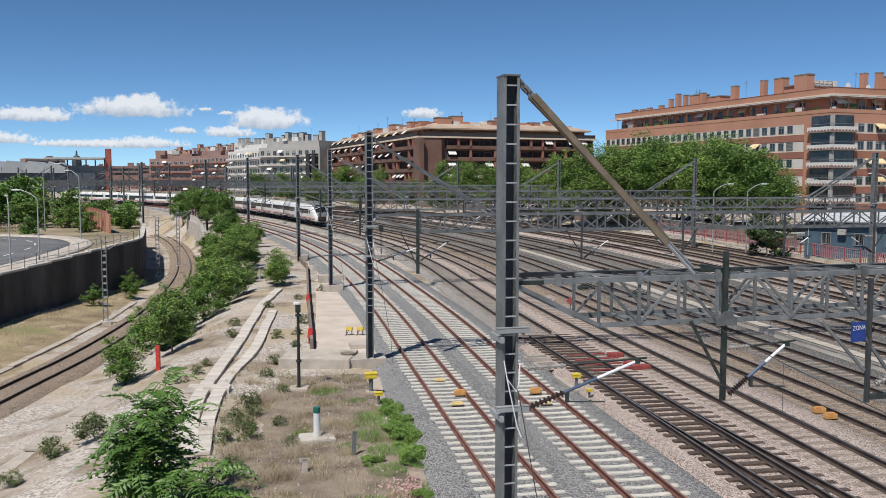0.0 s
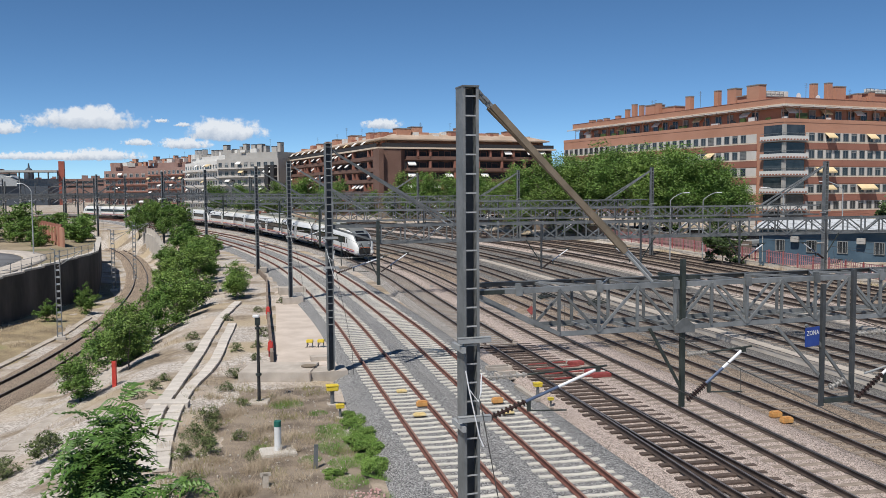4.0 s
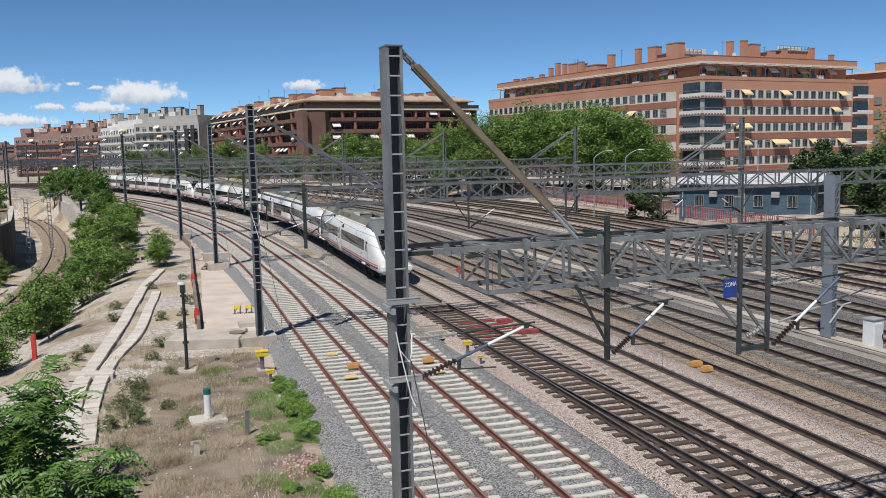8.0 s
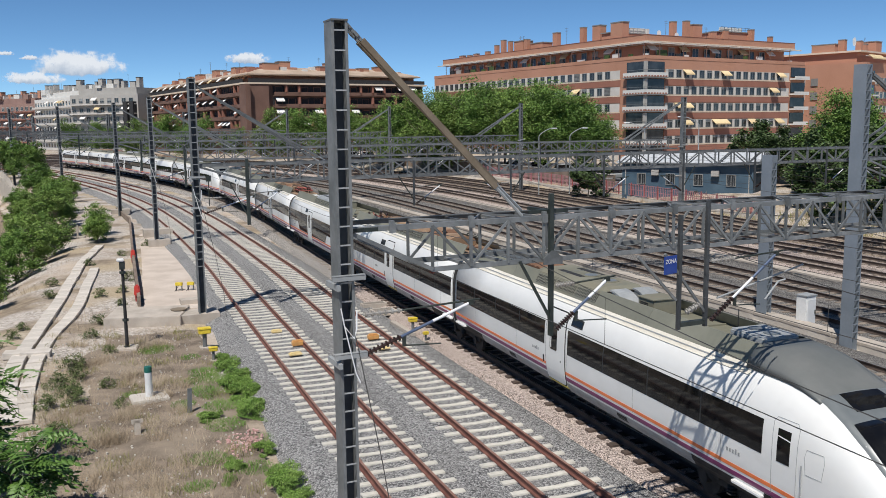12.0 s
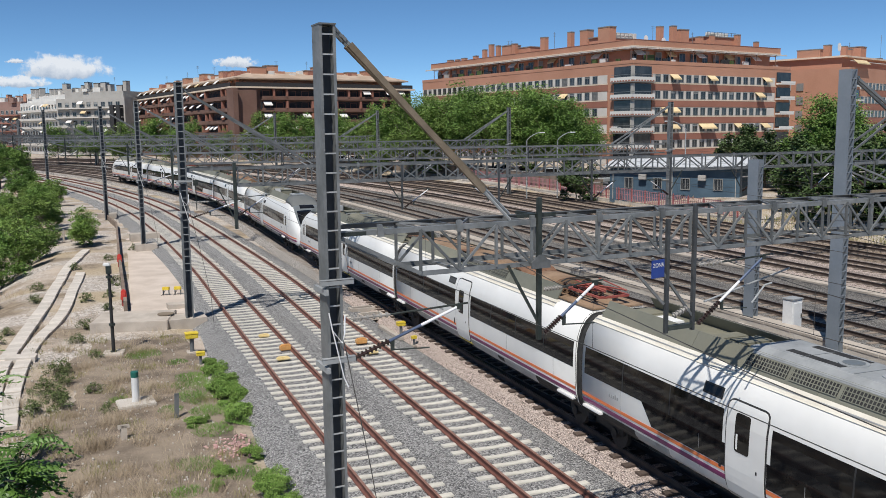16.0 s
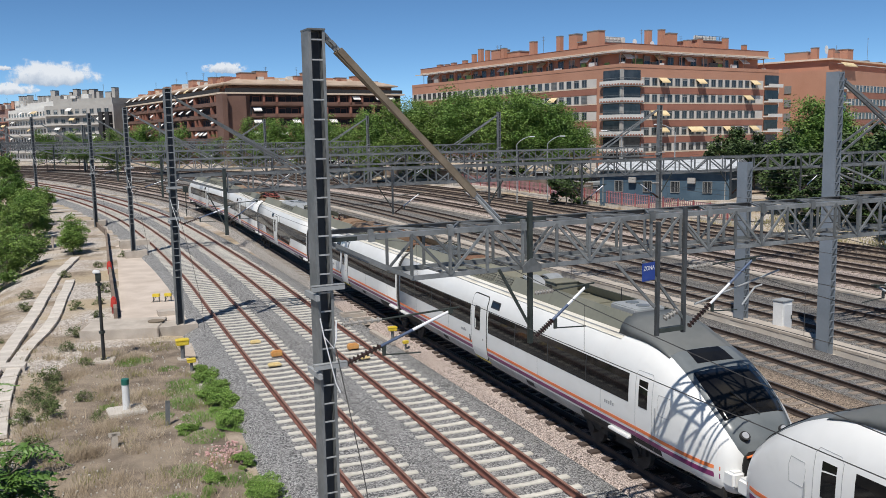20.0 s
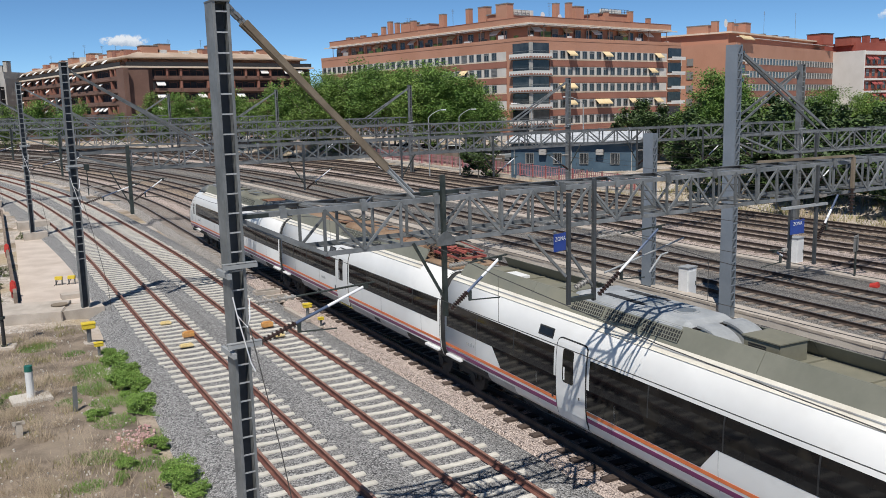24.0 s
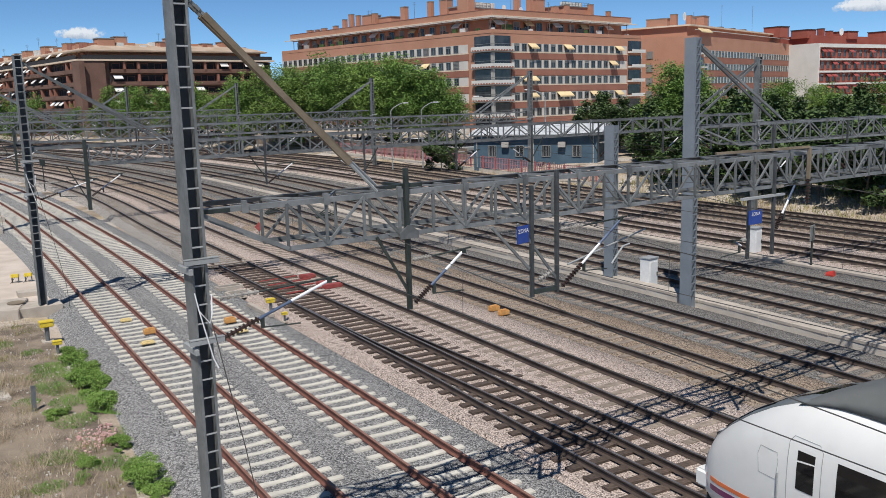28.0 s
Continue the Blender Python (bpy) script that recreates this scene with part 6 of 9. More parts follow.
def salmon_block():
    """Large salmon brick apartment block with a balconied corner."""
    u = Vector((0.933, 0.36, 0))
    ang = math.degrees(math.atan2(u.y, u.x))
    t = thing("apartment_building", "salmon brick apartment block with white window bands and roof terraces", "building", "apartment blocks", m=pose(62.9, 140.6, 0, 0, 0, ang))
    W, D = 43.0, 68.0
    part("wall", Build().box((W / 2, D / 2, 9.9), (W, D, 18.6)), M["brick"], t)
    rows = [16.64, 13.78, 10.91, 8.01, 5.2, 2.4]
    rnd = random.Random(11)
    facade(t, pose(4.6, 0, 0), W - 9.2, rows, None, "panel_white", rnd=rnd, awn="y", awn_p=0.10, louvre=False, frame="louvre", sill_band="band_cream", plain=True)
    left = Matrix(((0, 1, 0, 0), (-1, 0, 0, D), (0, 0, 1, 0), (0, 0, 0, 1)))
    facade(t, left, D - 6.0, rows, None, "panel_white", rnd=rnd, awn="y", awn_p=0.05, louvre=True, pitch=2.05, frame="louvre", sill_band="band_cream", plain=True)
    for z in (15.2, 12.35, 9.46, 6.56, 3.7):
        for mm, ln in ((pose(4.6, 0, 0), W - 9.2), (left, D - 6.0)):
            part("spandrel", Build().box((ln / 2, -0.05, z), (ln, 0.10, 1.2)), M["brick_dk"], t, m=mm)
    # corner balconies
    for i, z in enumerate((2.6, 5.45, 8.3, 11.2, 14.05, 16.95)):
        part("balcony_glazing", Build().box((2.0, 2.0, z + 0.55), (4.5, 4.5, 2.1)), M["glass"], t)
        s = part("balcony", Build().box((2.0, 2.0, z - 0.75), (5.4, 5.4, 0.28)).box((2.0, -0.62, z - 0.45), (5.4, 0.14, 0.5)).box((-0.62, 2.0, z - 0.45), (0.14, 5.4, 0.5)), M["panel_pale"], t)
        for k in range(8):
            part("baluster_block", Build().box((-0.5 + k * 0.68, -0.66, z - 0.86), (0.4, 0.12, 0.32)), M["brick_dk"], s)
            part("baluster_block", Build().box((-0.66, -0.5 + k * 0.68, z - 0.86), (0.12, 0.4, 0.32)), M["brick_dk"], s)
        part("balcony_post", Build().box((-0.22, -0.22, z + 0.5), (0.5, 0.5, 2.3)), M["panel_grey"], t)
        part("balcony_coping", Build().box((2.0, 2.0, z - 1.06), (5.5, 5.5, 0.16)), M["louvre"], s)
        part("balcony_rail", Build().box((2.0, -0.6, z + 0.2), (5.2, 0.05, 0.07)).box((-0.6, 2.0, z + 0.2), (0.05, 5.2, 0.07)), M["steel"], s)
    for z in (2.6, 5.45, 8.3, 11.2, 14.05, 16.95):
        b = part("balcony", Build().box((W - 2.2, -0.5, z - 0.7), (4.4, 1.4, 0.28)).box((W - 2.2, -1.15, z - 0.4), (4.4, 0.12, 0.4)), M["panel_pale"], t)
        part("balcony_glazing", Build().box((W - 2.2, -0.08, z + 0.55), (4.2, 0.2, 1.9)), M["glass"], t)
    # roof terraces and set-back attic
    part("parapet", Build().box((W / 2, 0.1, 19.3), (W, 0.3, 0.6)).box((0.1, D / 2, 19.3), (0.3, D, 0.6)), M["brick"], t)
    part("attic", Build().box((W / 2 + 1.4, D / 2 + 1.6, 20.6), (W - 5, D - 5, 3.0)), M["brick"], t)
    part("attic_cornice", Build().box((W / 2 + 0.7, D / 2 + 0.7, 22.15), (W - 2.4, D - 2.4, 0.2)), M["band_cream"], t)
    part("attic_upper", Build().box((W / 2 + 0.8, D / 2 + 0.8, 22.75), (W - 2.6, D - 2.6, 1.0)), M["brick"], t)
    part("attic_coping", Build().box((W / 2 + 0.8, D / 2 + 0.8, 23.29), (W - 2.5, D - 2.5, 0.08)), M["brick_dk"], t)
    for mm, ln in ((pose(2.4, 3.95, 0), W - 6), (left @ pose(0, 3.9, 0), D - 6)):
        facade(t, mm, ln, [20.6], None, None, win=(1.5, 1.7), pitch=3.1, rnd=rnd, frame="panel_grey")
    for mm, ln, nn in ((pose(0, 0, 0), W, 15), (left, D, 22)):
        b = Build().box((ln / 2, 0.6, 21.75), (ln - 1, 0.14, 0.16)).box((ln / 2, 3.2, 21.8), (ln - 1, 0.14, 0.16))
        part("pergola_beam", b, M["panel_white"], t, m=mm)
        for i in range(nn):
            part("pergola_slat", Build().box((1 + i * (ln - 2) / (nn - 1), 1.9, 21.86), (0.12, 3.0, 0.14)), M["panel_white"], t, m=mm)
            if i % 2:
                part("pergola_post", Build().box((1 + i * (ln - 2) / (nn - 1), 0.65, 20.6), (0.1, 0.1, 2.3)), M["brick_brown"], t, m=mm)
        for i in range(5):
            part("terrace_awning", AW["y" if i % 2 else "w"], None, t, m=mm @ pose(5 + i * ln / 5.4, 3.9, 21.7))
    rooftop(t, [(3.4, 10, 1.6, 3.0, 3.0), (8.6, 14.5, 8.0, 3.0, 1.5), (13.7, 7, 1.0, 1.0, 3.4), (17.2, 7, 1.0, 1.0, 3.7), (20.4, 8, 2.3, 2, 3.2), (25, 7.5, 1.0, 1.2, 2.0), (31, 10, 8.5, 6, 2.2), (27.6, 7.0, 1.2, 1.2, 2.4), (34.8, 6.5, 0.9, 1.0, 2.8), (40, 6, 0.8, 0.8, 1.5),
                (5.8, 18, 1.5, 2.2, 3.4), (5.8, 22.5, 0.9, 1.1, 3.5), (5.8, 30.5, 1.0, 1.4, 3.2), (7.5, 37.5, 2.6, 4.0, 1.7), (5.8, 40.2, 0.9, 1.1, 2.7), (7, 43, 2.6, 3.2, 2.6), (5.8, 46, 0.8, 0.9, 2.8), (5.8, 48.5, 0.8, 1.1, 3.3), (5.8, 51, 0.8, 0.9, 2.3), (5.8, 54.5, 0.8, 1.2, 1.1), (5.8, 59, 0.8, 1.4, 0.9), (6, 62, 0.8, 1.2, 0.8), (6, 65, 0.9, 1.6, 0.9)], 23.3)
    for i in range(9):
        part("condenser", soft(Build().box((5.2 + i * 1.05, 13.4, 25.25), (0.8, 0.6, 1.1)).mesh("condenser", M["panel_pale"]), 0.05), None, t)
    antennas(t, [(14, 9, 3.5), (26, 10, 3), (8, 30, 4), (7, 44, 3.5)], 23.4)
    for x0, x1, y0, z0 in ((4.6, 12.6, 12.9, 24.7), (26.8, 35.2, 7.1, 25.3), (5.8, 6.2, 41.5, 25.6)):
        b = Build().box(((x0 + x1) / 2, y0, z0 + 0.95), (x1 - x0, 0.06, 0.06)).box(((x0 + x1) / 2, y0, z0 + 0.5), (x1 - x0, 0.05, 0.05))
        k = 0
        while x0 + k < x1 + 0.1:
            b.box((x0 + k, y0, z0 + 0.45), (0.06, 0.06, 1.0))
            k += 1.0
        part("roof_railing", b, M["steel"], t)
    for i in range(5):
        part("condenser", soft(Build().box((28.2 + i * 1.3, 8.2, 25.8), (0.8, 0.6, 1.0)).mesh("condenser", M["panel_pale"]), 0.05), None, t)
    # sheds, screens and planters on the terraces
    for mm, ln in ((pose(0, 0, 0), W), (left, D)):
        for i in range(int(ln / 3.4)):
            w, hh = rnd.uniform(0.6, 2.2), rnd.uniform(0.5, 1.5)
            part("terrace_screen", Build().box((5.5 + i * 3.2 + rnd.uniform(-0.8, 0.8), 1.3 + rnd.uniform(-0.3, 0.6), 19.2 + hh / 2), (w, 0.4, hh)), M[rnd.choice(("panel_pale", "dark_void", "leaf_dark", "panel_grey", "leaf_dark"))], t, m=mm)
    dish(t, 8.5, 5.6, 24.0)
    dish(t, 13.0, 5.6, 23.8)
    return t


def right_block():
    t = thing("apartment_building", "salmon brick apartment block with a blank gable and roof awning", "building", "apartment blocks", m=pose(119.5, 160.4, 0, 0, 0, 30.5))
    W, D = 66.0, 24.0
    part("wall", Build().box((W / 2, D / 2, 10.2), (W, D, 19.6)), M["brick"], t)
    rows = [16.3, 13.4, 10.5, 7.6, 4.7]
    rnd = random.Random(3)
    facade(t, pose(5, 0, 0), W - 5, rows, None, "panel_white", rnd=rnd, pitch=1.9, frame="louvre", plain=True)
    for z in (14.85, 11.95, 9.05, 6.15):
        part("spandrel", Build().box((W / 2 + 4.5, -0.05, z), (W - 9, 0.1, 1.2)), M["brick_dk"], t)
    left = Matrix(((0, 1, 0, 0), (-1, 0, 0, D), (0, 0, 1, 0), (0, 0, 0, 1)))
    for z in rows:
        for x in (8.0, 10.8):
            part("window", window_of(1.5, 1.3, "panel_white", 0.5), None, t, m=left @ pose(x, -0.05, z))
        part("louvre", Build().box((13.6, -0.1, z), (1.5, 0.14, 1.6)), M["louvre"], t, m=left)
    for z in (5.45, 8.3, 11.2, 14.05, 16.95):
        part("balcony", Build().box((2.5, -0.6, z - 0.8), (4.4, 1.3, 0.3)), M["panel_pale"], t)
        part("balcony_glazing", Build().box((2.5, -0.06, z + 0.4), (4.0, 0.2, 1.8)), M["glass"], t)
    part("attic", Build().box((W / 2 + 1, D / 2 + 1.4, 21.3), (W - 3, D - 3, 2.6)), M["brick"], t)
    part("attic_cornice", Build().box((W / 2 + 0.8, D / 2 + 1.0, 22.4), (W - 2, D - 1.6, 0.35)), M["band_cream"], t)
    b = Build().box((W / 2, 0.4, 21.3), (W - 2, 0.14, 0.14))
    part("pergola_beam", b, M["panel_white"], t)
    for i in range(3):
        part("terrace_awning", AW["y"], None, t, m=pose(2.5 + 2.2 * i, 0.1, 21.6))
    rooftop(t, [(3, 10, 1.4, 5, 1.8), (7, 8, 1.2, 1.4, 3.0), (9, 12, 5, 4, 2.2), (13, 7, 1.1, 1.2, 3.0), (15.5, 7, 1.1, 1.2, 2.4), (22, 8, 3, 3, 3.4), (34, 8, 1.6, 1.6, 1.2), (42, 8, 1.6, 1.6, 1.2), (52, 9, 2, 2, 1.4)], 22.5)
    antennas(t, [(18, 8, 4), (38, 9, 7), (60, 9, 8)], 22.5)
    dish(t, 3.0, 4.0, 24.4, 0.9)


def red_block():
    t = thing("apartment_building", "red brick block with white bands and a blank white gable", "building", "apartment blocks", m=pose(176.5, 184.0, 0, 0, 0, 13))
    W, D = 74.0, 26.0
    part("wall", Build().box((W / 2, D / 2, 9.9), (W, D, 19.4)), M["brick_red"], t)
    part("gable", Build().box((-0.1, D / 2, 9.9), (0.4, D + 0.4, 19.6)), M["panel_pale"], t)
    rnd = random.Random(8)
    for z in (19.0, 15.4, 12.2, 9.0, 5.8, 2.6):
        part("floor_band", Build().box((W / 2, -0.25, z + 0.1), (W, 0.7, 0.95 if z > 18 else 0.5)), M["panel_pale"], t)
    facade(t, pose(0, 0, 0), W, [17.2, 14.0, 10.8, 7.6, 4.4], None, None, win=(1.4, 1.9), pitch=2.5, frame="brick_red", rnd=rnd, awn="r", awn_p=0.3)
    part("attic", Build().box((W / 2 + 2, D / 2 + 3, 20.8), (W - 6, D - 6, 2.8)), M["brick_red"], t)
    rooftop(t, [(-6, 9, 4, 5, 3.0), (6, 9, 4, 5, 2.4), (14, 9, 1.4, 1.6, 3.0), (18, 9, 1.4, 1.6, 2.4), (24, 8, 5, 5, 2.2), (44, 9, 5, 5, 2.6), (60, 8, 4, 5, 2.2)], 21.5, "brick_red")
    dish(t, 14, 3.0, 23.0, 1.0)
    part("low_wing", Build().box((-7, D / 2 + 6, 10.2), (14, D - 6, 19.4)), M["brick_red"], t)


def brown_block():
    t = thing("apartment_building", "dark brown brick apartment block with balconies and a pale sloping roof", "building", "apartment blocks", m=pose(-5.0, 219.0, 0, 0, 0, 20.0))
    W, D = 49.0, 106.0
    part("wall", Build().box((W / 2, D / 2, 9.5), (W, D, 18.0)), M["brick_brown"], t)
    rows = [17.2, 14.3, 11.4, 8.5, 5.6]
    rnd = random.Random(21)
    left = Matrix(((0, 1, 0, 0), (-1, 0, 0, D), (0, 0, 1, 0), (0, 0, 0, 1)))
    for mm, ln, ofs in ((pose(0, 0, 0), W, 6.0), (left, D, 0.0)):
        part("pier", Build().box((0.0 if ofs else D - 2.6, -0.6, 9.5), (5.0, 1.2, 18.0)), M["brick_brown"], t, m=mm @ pose(2.6, 0, 0))
        for z in rows:
            part("balcony", Build().box((ln / 2 + ofs / 2, -0.5, z - 1.25), (ln - ofs - 1, 1.2, 0.22)).box((ln / 2 + ofs / 2, -1.05, z - 0.8), (ln - ofs - 1, 0.1, 0.75)), M["brick_brown"], t, m=mm)
            # near-black strip on the flat wall paints the deep shade of the balcony
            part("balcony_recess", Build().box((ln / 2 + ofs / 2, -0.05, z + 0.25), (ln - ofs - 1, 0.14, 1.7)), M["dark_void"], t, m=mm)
            x = ofs + 2.0
            while x < ln - 2:
                part("window", window_of(1.8, 1.5, "brick_dk", rnd.choice((0, 0.25, 0.5))), None, t, m=mm @ pose(x, -0.10, z + 0.1))
                if rnd.random() < 0.28:
                    part("awning", AW["w"], None, t, m=mm @ pose(x, -0.6, z + 1.1))
                if rnd.random() < 0.5:
                    part("balcony_pier", Build().box((x + 1.7, -0.55, z), (0.5, 1.1, 2.5)), M["brick_dk"], t, m=mm)
                x += 3.4
    b = Build()
    b.prism([(-1.2, -1.4), (W + 0.6, -1.4), (W + 0.6, D + 1), (-1.2, D + 1)], 18.6, 19.0)
    part("roof_slab", b, M["band_cream"], t)
    part("terrace_rail", Build().box((W / 2, -1.1, 19.5), (W, 0.08, 0.9)).box((-1.0, D / 2, 19.5), (0.08, D, 0.9)), M["dark_void"], t)
    part("attic", Build().box((W / 2 + 1, D / 2 + 1, 19.9), (W - 4, D - 4, 2.0)), M["brick_brown"], t)
    b = Build()
    o = [(0.4, 0.4), (W - 0.4, 0.4), (W - 0.4, D - 0.4), (0.4, D - 0.4)]
    i2 = [(7, 7), (W - 7, 7), (W - 7, D - 7), (7, D - 7)]
    b.loft([[Vector((x, y, 20.9)) for x, y in o], [Vector((x, y, 21.2)) for x, y in o], [Vector((x, y, 23.2)) for x, y in i2]])
    part("roof", b, M["tile_roof"], t, "pale tan hipped roof")
    rooftop(t, [(8, 6, 4, 3, 3.0), (12, 7, 3, 3, 3.6), (22, 6, 3, 3, 2.4), (26, 8, 4, 3, 3.6), (34, 6, 3, 2, 2.2), (40, 7, 4, 3, 2.8), (5, 14, 2, 3, 2.4), (5, 22, 2.4, 3, 2.8), (5, 30, 2, 2, 2.2), (5, 38, 3, 4, 3), (5, 47, 2, 3, 2.4), (5, 56, 2.4, 4, 2.8), (5, 66, 2, 3, 2.6), (5, 75, 3, 3, 2.4)], 21.3)
    antennas(t, [(14, 8, 4), (30, 8, 3), (6, 34, 4), (6, 60, 4), (5, 20, 3), (5, 46, 5), (5, 80, 4), (22, 7, 4)], 22)
    for k in range(26):
        y, w = 8 + 96 * k / 26 + rnd.uniform(-1, 1), rnd.uniform(0.9, 2.2)
        part("roof_hut", Build().box((rnd.uniform(3.5, 6), y, 21.6), (w, w * 1.3, rnd.uniform(1.6, 4.2))), M[rnd.choice(("brick", "panel_pale", "brick_dk", "band_cream"))], t)
    for k in range(16):
        part("roof_hut", Build().box((3 + 44 * k / 16, rnd.uniform(4, 6.5), 21.6), (rnd.uniform(0.9, 2.6), 1.8, rnd.uniform(1.4, 3.8))), M[rnd.choice(("brick", "brick_dk", "brick_dk", "panel_pale"))], t)
    for k in range(12):
        part("terrace_awning", AW[rnd.choice("wwy")], None, t, m=left @ pose(4 + 8.2 * k, -0.2, 21.0))


def grey_blocks():
    specs = [((-66, 318), (-42, 303), 19.6, "panel_grey", "grey rendered apartment block with dark stair towers", "panel_grey"),
             ((-89, 366), (-66, 328), 19.6, "panel_pale", "pale grey apartment block with long white balconies", "panel_pale"),
             ((-112, 392), (-91, 374), 18.6, "brick_far", "far pink-red apartment block", "brick_dk"),
             ((-134, 402), (-112, 396), 17.6, "brick_far", "far brick apartment block with pale floor bands", "brick_dk")]
    for (ax, ay), (bx, by), h, wall, label, roof in specs:
        ang = math.degrees(math.atan2(by - ay, bx - ax))
        W = math.hypot(bx - ax, by - ay)
        t = thing("apartment_building", label, "building", "apartment blocks", m=pose(ax, ay, 0, 0, 0, ang))
        part("wall", Build().box((W / 2, 9, h / 2), (W, 18, h)), M[wall], t)
        n = 6
        rnd = random.Random(int(W))
        for i in range(n):
            z = h - 2.2 - i * 3.05
            pale = wall == "panel_pale"
            part("balcony", Build().box((W / 2, -0.6, z - 1.1), (W - 1, 1.4, 0.75 if pale else 0.3)), M["panel_white"] if wall != "brick_far" else M["brick_dk"], t)
            x = 1.6
            while x < W - 1.2:
                part("window", window_of(1.6, 1.5, "panel_grey" if wall == "panel_grey" else "panel_white", rnd.choice((0, 0.25, 0.5))), None, t, m=pose(x, -0.05, z + 0.2))
                x += 3.0
        for x in ([W * 0.86, W * 0.95] if wall == "panel_grey" else []):
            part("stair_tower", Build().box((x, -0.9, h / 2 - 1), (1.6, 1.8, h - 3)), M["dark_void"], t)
        part("attic", Build().box((W / 2, 9, h + 1.1), (W - 4, 14, 2.2)), M[wall], t)
        for k in range(int(W / 3.2)):
            part("awning", AW[rnd.choice("wwy")], None, t, m=pose(rnd.uniform(2, W - 2), -0.6, h - 1.0 - 3.05 * rnd.randrange(5)))
        for k in range(7):
            part("roof_hut", Build().box((rnd.uniform(3, W - 3), rnd.uniform(2, 6), h + 2.2 + 0.5), (rnd.uniform(1.5, 5), 3, rnd.uniform(0.6, 2.4))), M[rnd.choice(("panel_pale", "panel_grey", wall))], t)
        rooftop(t, [(W * k / 9 + rnd.uniform(0, 2), 5, rnd.uniform(0.8, 2.4), 2, rnd.uniform(1.2, 3.6)) for k in range(9)], h + 2.2, "panel_grey" if wall.startswith("panel") else "brick")
        antennas(t, [(W * 0.3, 6, 4), (W * 0.7, 6, 5)], h + 2)


def station_hall():
    t = thing("station_hall", "far low station hall with a folded silver roof", "building", m=pose(-330, 505, 0, 0, 0, 12))
    part("wall", Build().box((60, 20, 6), (125, 40, 12)), M["web"], t)
    for i in range(9):
        x = i * 11.8
        b = Build()
        b.loft([[Vector((x, y, 12)), Vector((x + 0.2, y, 15)), Vector((x + 3, y, 20.5 - 0.2 * i)), Vector((x + 11.7, y, 16.5 - 0.2 * i)), Vector((x + 11.75, y, 12))] for y in (-2, 40)])
        part("roof_fold", b, M["steel_pale"], t)
    part("tower", Build().box((129, 10, 13.5), (3.2, 3.2, 27)), M["brick_red"], t)
    part("ridge", Build().box((110, 12, 20.9), (34, 14, 1.2)), M["panel_grey"], t)
    part("upper_hall", Build().box((114, 14, 14), (28, 10, 5)), M["louvre"], t)
    for k in range(7):
        part("ridge_post", Build().box((94 + k * 5.4, 12, 16.2), (0.7, 0.7, 8.6)), M["louvre"], t)


def low_shed():
    ang = math.degrees(math.atan2(-9.4, 10.3))
    t = thing("shed", "low blue-grey painted shed with a pale metal roof", "building", m=pose(38.2, 91.0, 0, 0, 0, ang))
    W, D, h = 14.0, 8.0, 3.9
    part("wall", Build().box((W / 2, D / 2, h / 2), (W, D, h)), M["blue_wall"], t)
    b = Build()
    b.loft([[Vector((x, -0.5, h)), Vector((x, -0.5, h + 0.15)), Vector((x, D / 2, h + 1.1)), Vector((x, D + 0.5, h + 0.15)), Vector((x, D + 0.5, h))] for x in (-0.5, W + 0.5)])
    part("roof", b, M["metal_roof"], t)
    for i, x in enumerate((2.2, 5.4, 8.4, 11.8)):
        w = part("window", window_of(0.9, 1.15, "louvre", 0), None, t, m=pose(x, -0.03, 2.2))
        for k in range(3):
            part("window_bar", Build().box((-0.3 + k * 0.3, -0.12, 0), (0.02, 0.03, 1.15)), M["steel_pale"], w)
    for x in (3.8, 10.2):
        part("condenser", soft(Build().box((x, -0.3, 2.9), (0.8, 0.4, 0.6)).mesh("condenser", M["panel_grey"]), 0.04), None, t)
    part("gutter", Build().cyl((0, -0.55, h + 0.02), (W, -0.55, h + 0.02), 0.08, 6), M["steel"], t)
    for x in (0.4, 7.0, 13.6):
        part("downpipe", Build().cyl((x, -0.1, 0.4), (x, -0.1, h), 0.045, 6), M["panel_grey"], t)


def far_city():
    """Low far roofs along the skyline, with a few domes and towers."""
    rnd = random.Random(41)
    for k in range(20):
        az = -34 + 1.9 * k + rnd.uniform(-0.4, 0.4)
        d = rnd.uniform(620, 900)
        w, h = rnd.uniform(16, 40), rnd.uniform(17, 25) * d / 760
        wall = rnd.choice(("brick_far", "panel_grey", "brick_dk", "panel_white", "brick_far"))
        t = thing("apartment_building", "hazy far city block with flat roof", "building", "far city blocks", m=pose(math.sin(radians(az)) * d, math.cos(radians(az)) * d, 0, 0, 0, -az + rnd.uniform(-15, 15)))
        part("wall", Build().box((0, 8, h / 2), (w, 16, h)), M[wall], t)
        for r in range(2):
            part("window_row", Build().box((0, -0.1, h - 2.4 - 3.2 * r), (w - 2, 0.25, 1.3)), M["glass"], t)
        for j in range(2):
            part("roof_hut", Build().box((rnd.uniform(-w / 2.4, w / 2.4), 8, h + 1.0), (rnd.uniform(2, 5), 5, rnd.uniform(1.5, 4))), M[wall], t)
        if k in (6, 9):
            part("dome", Build().loft([[Vector((r * math.cos(a), 8 + r * math.sin(a), z)) for a in [math.pi * i / 6 for i in range(12)]] for r, z in ((3.2, h), (3.2, h + 4), (3.0, h + 6), (2.0, h + 8), (0.7, h + 9), (0.4, h + 12))]), M["web"], t)


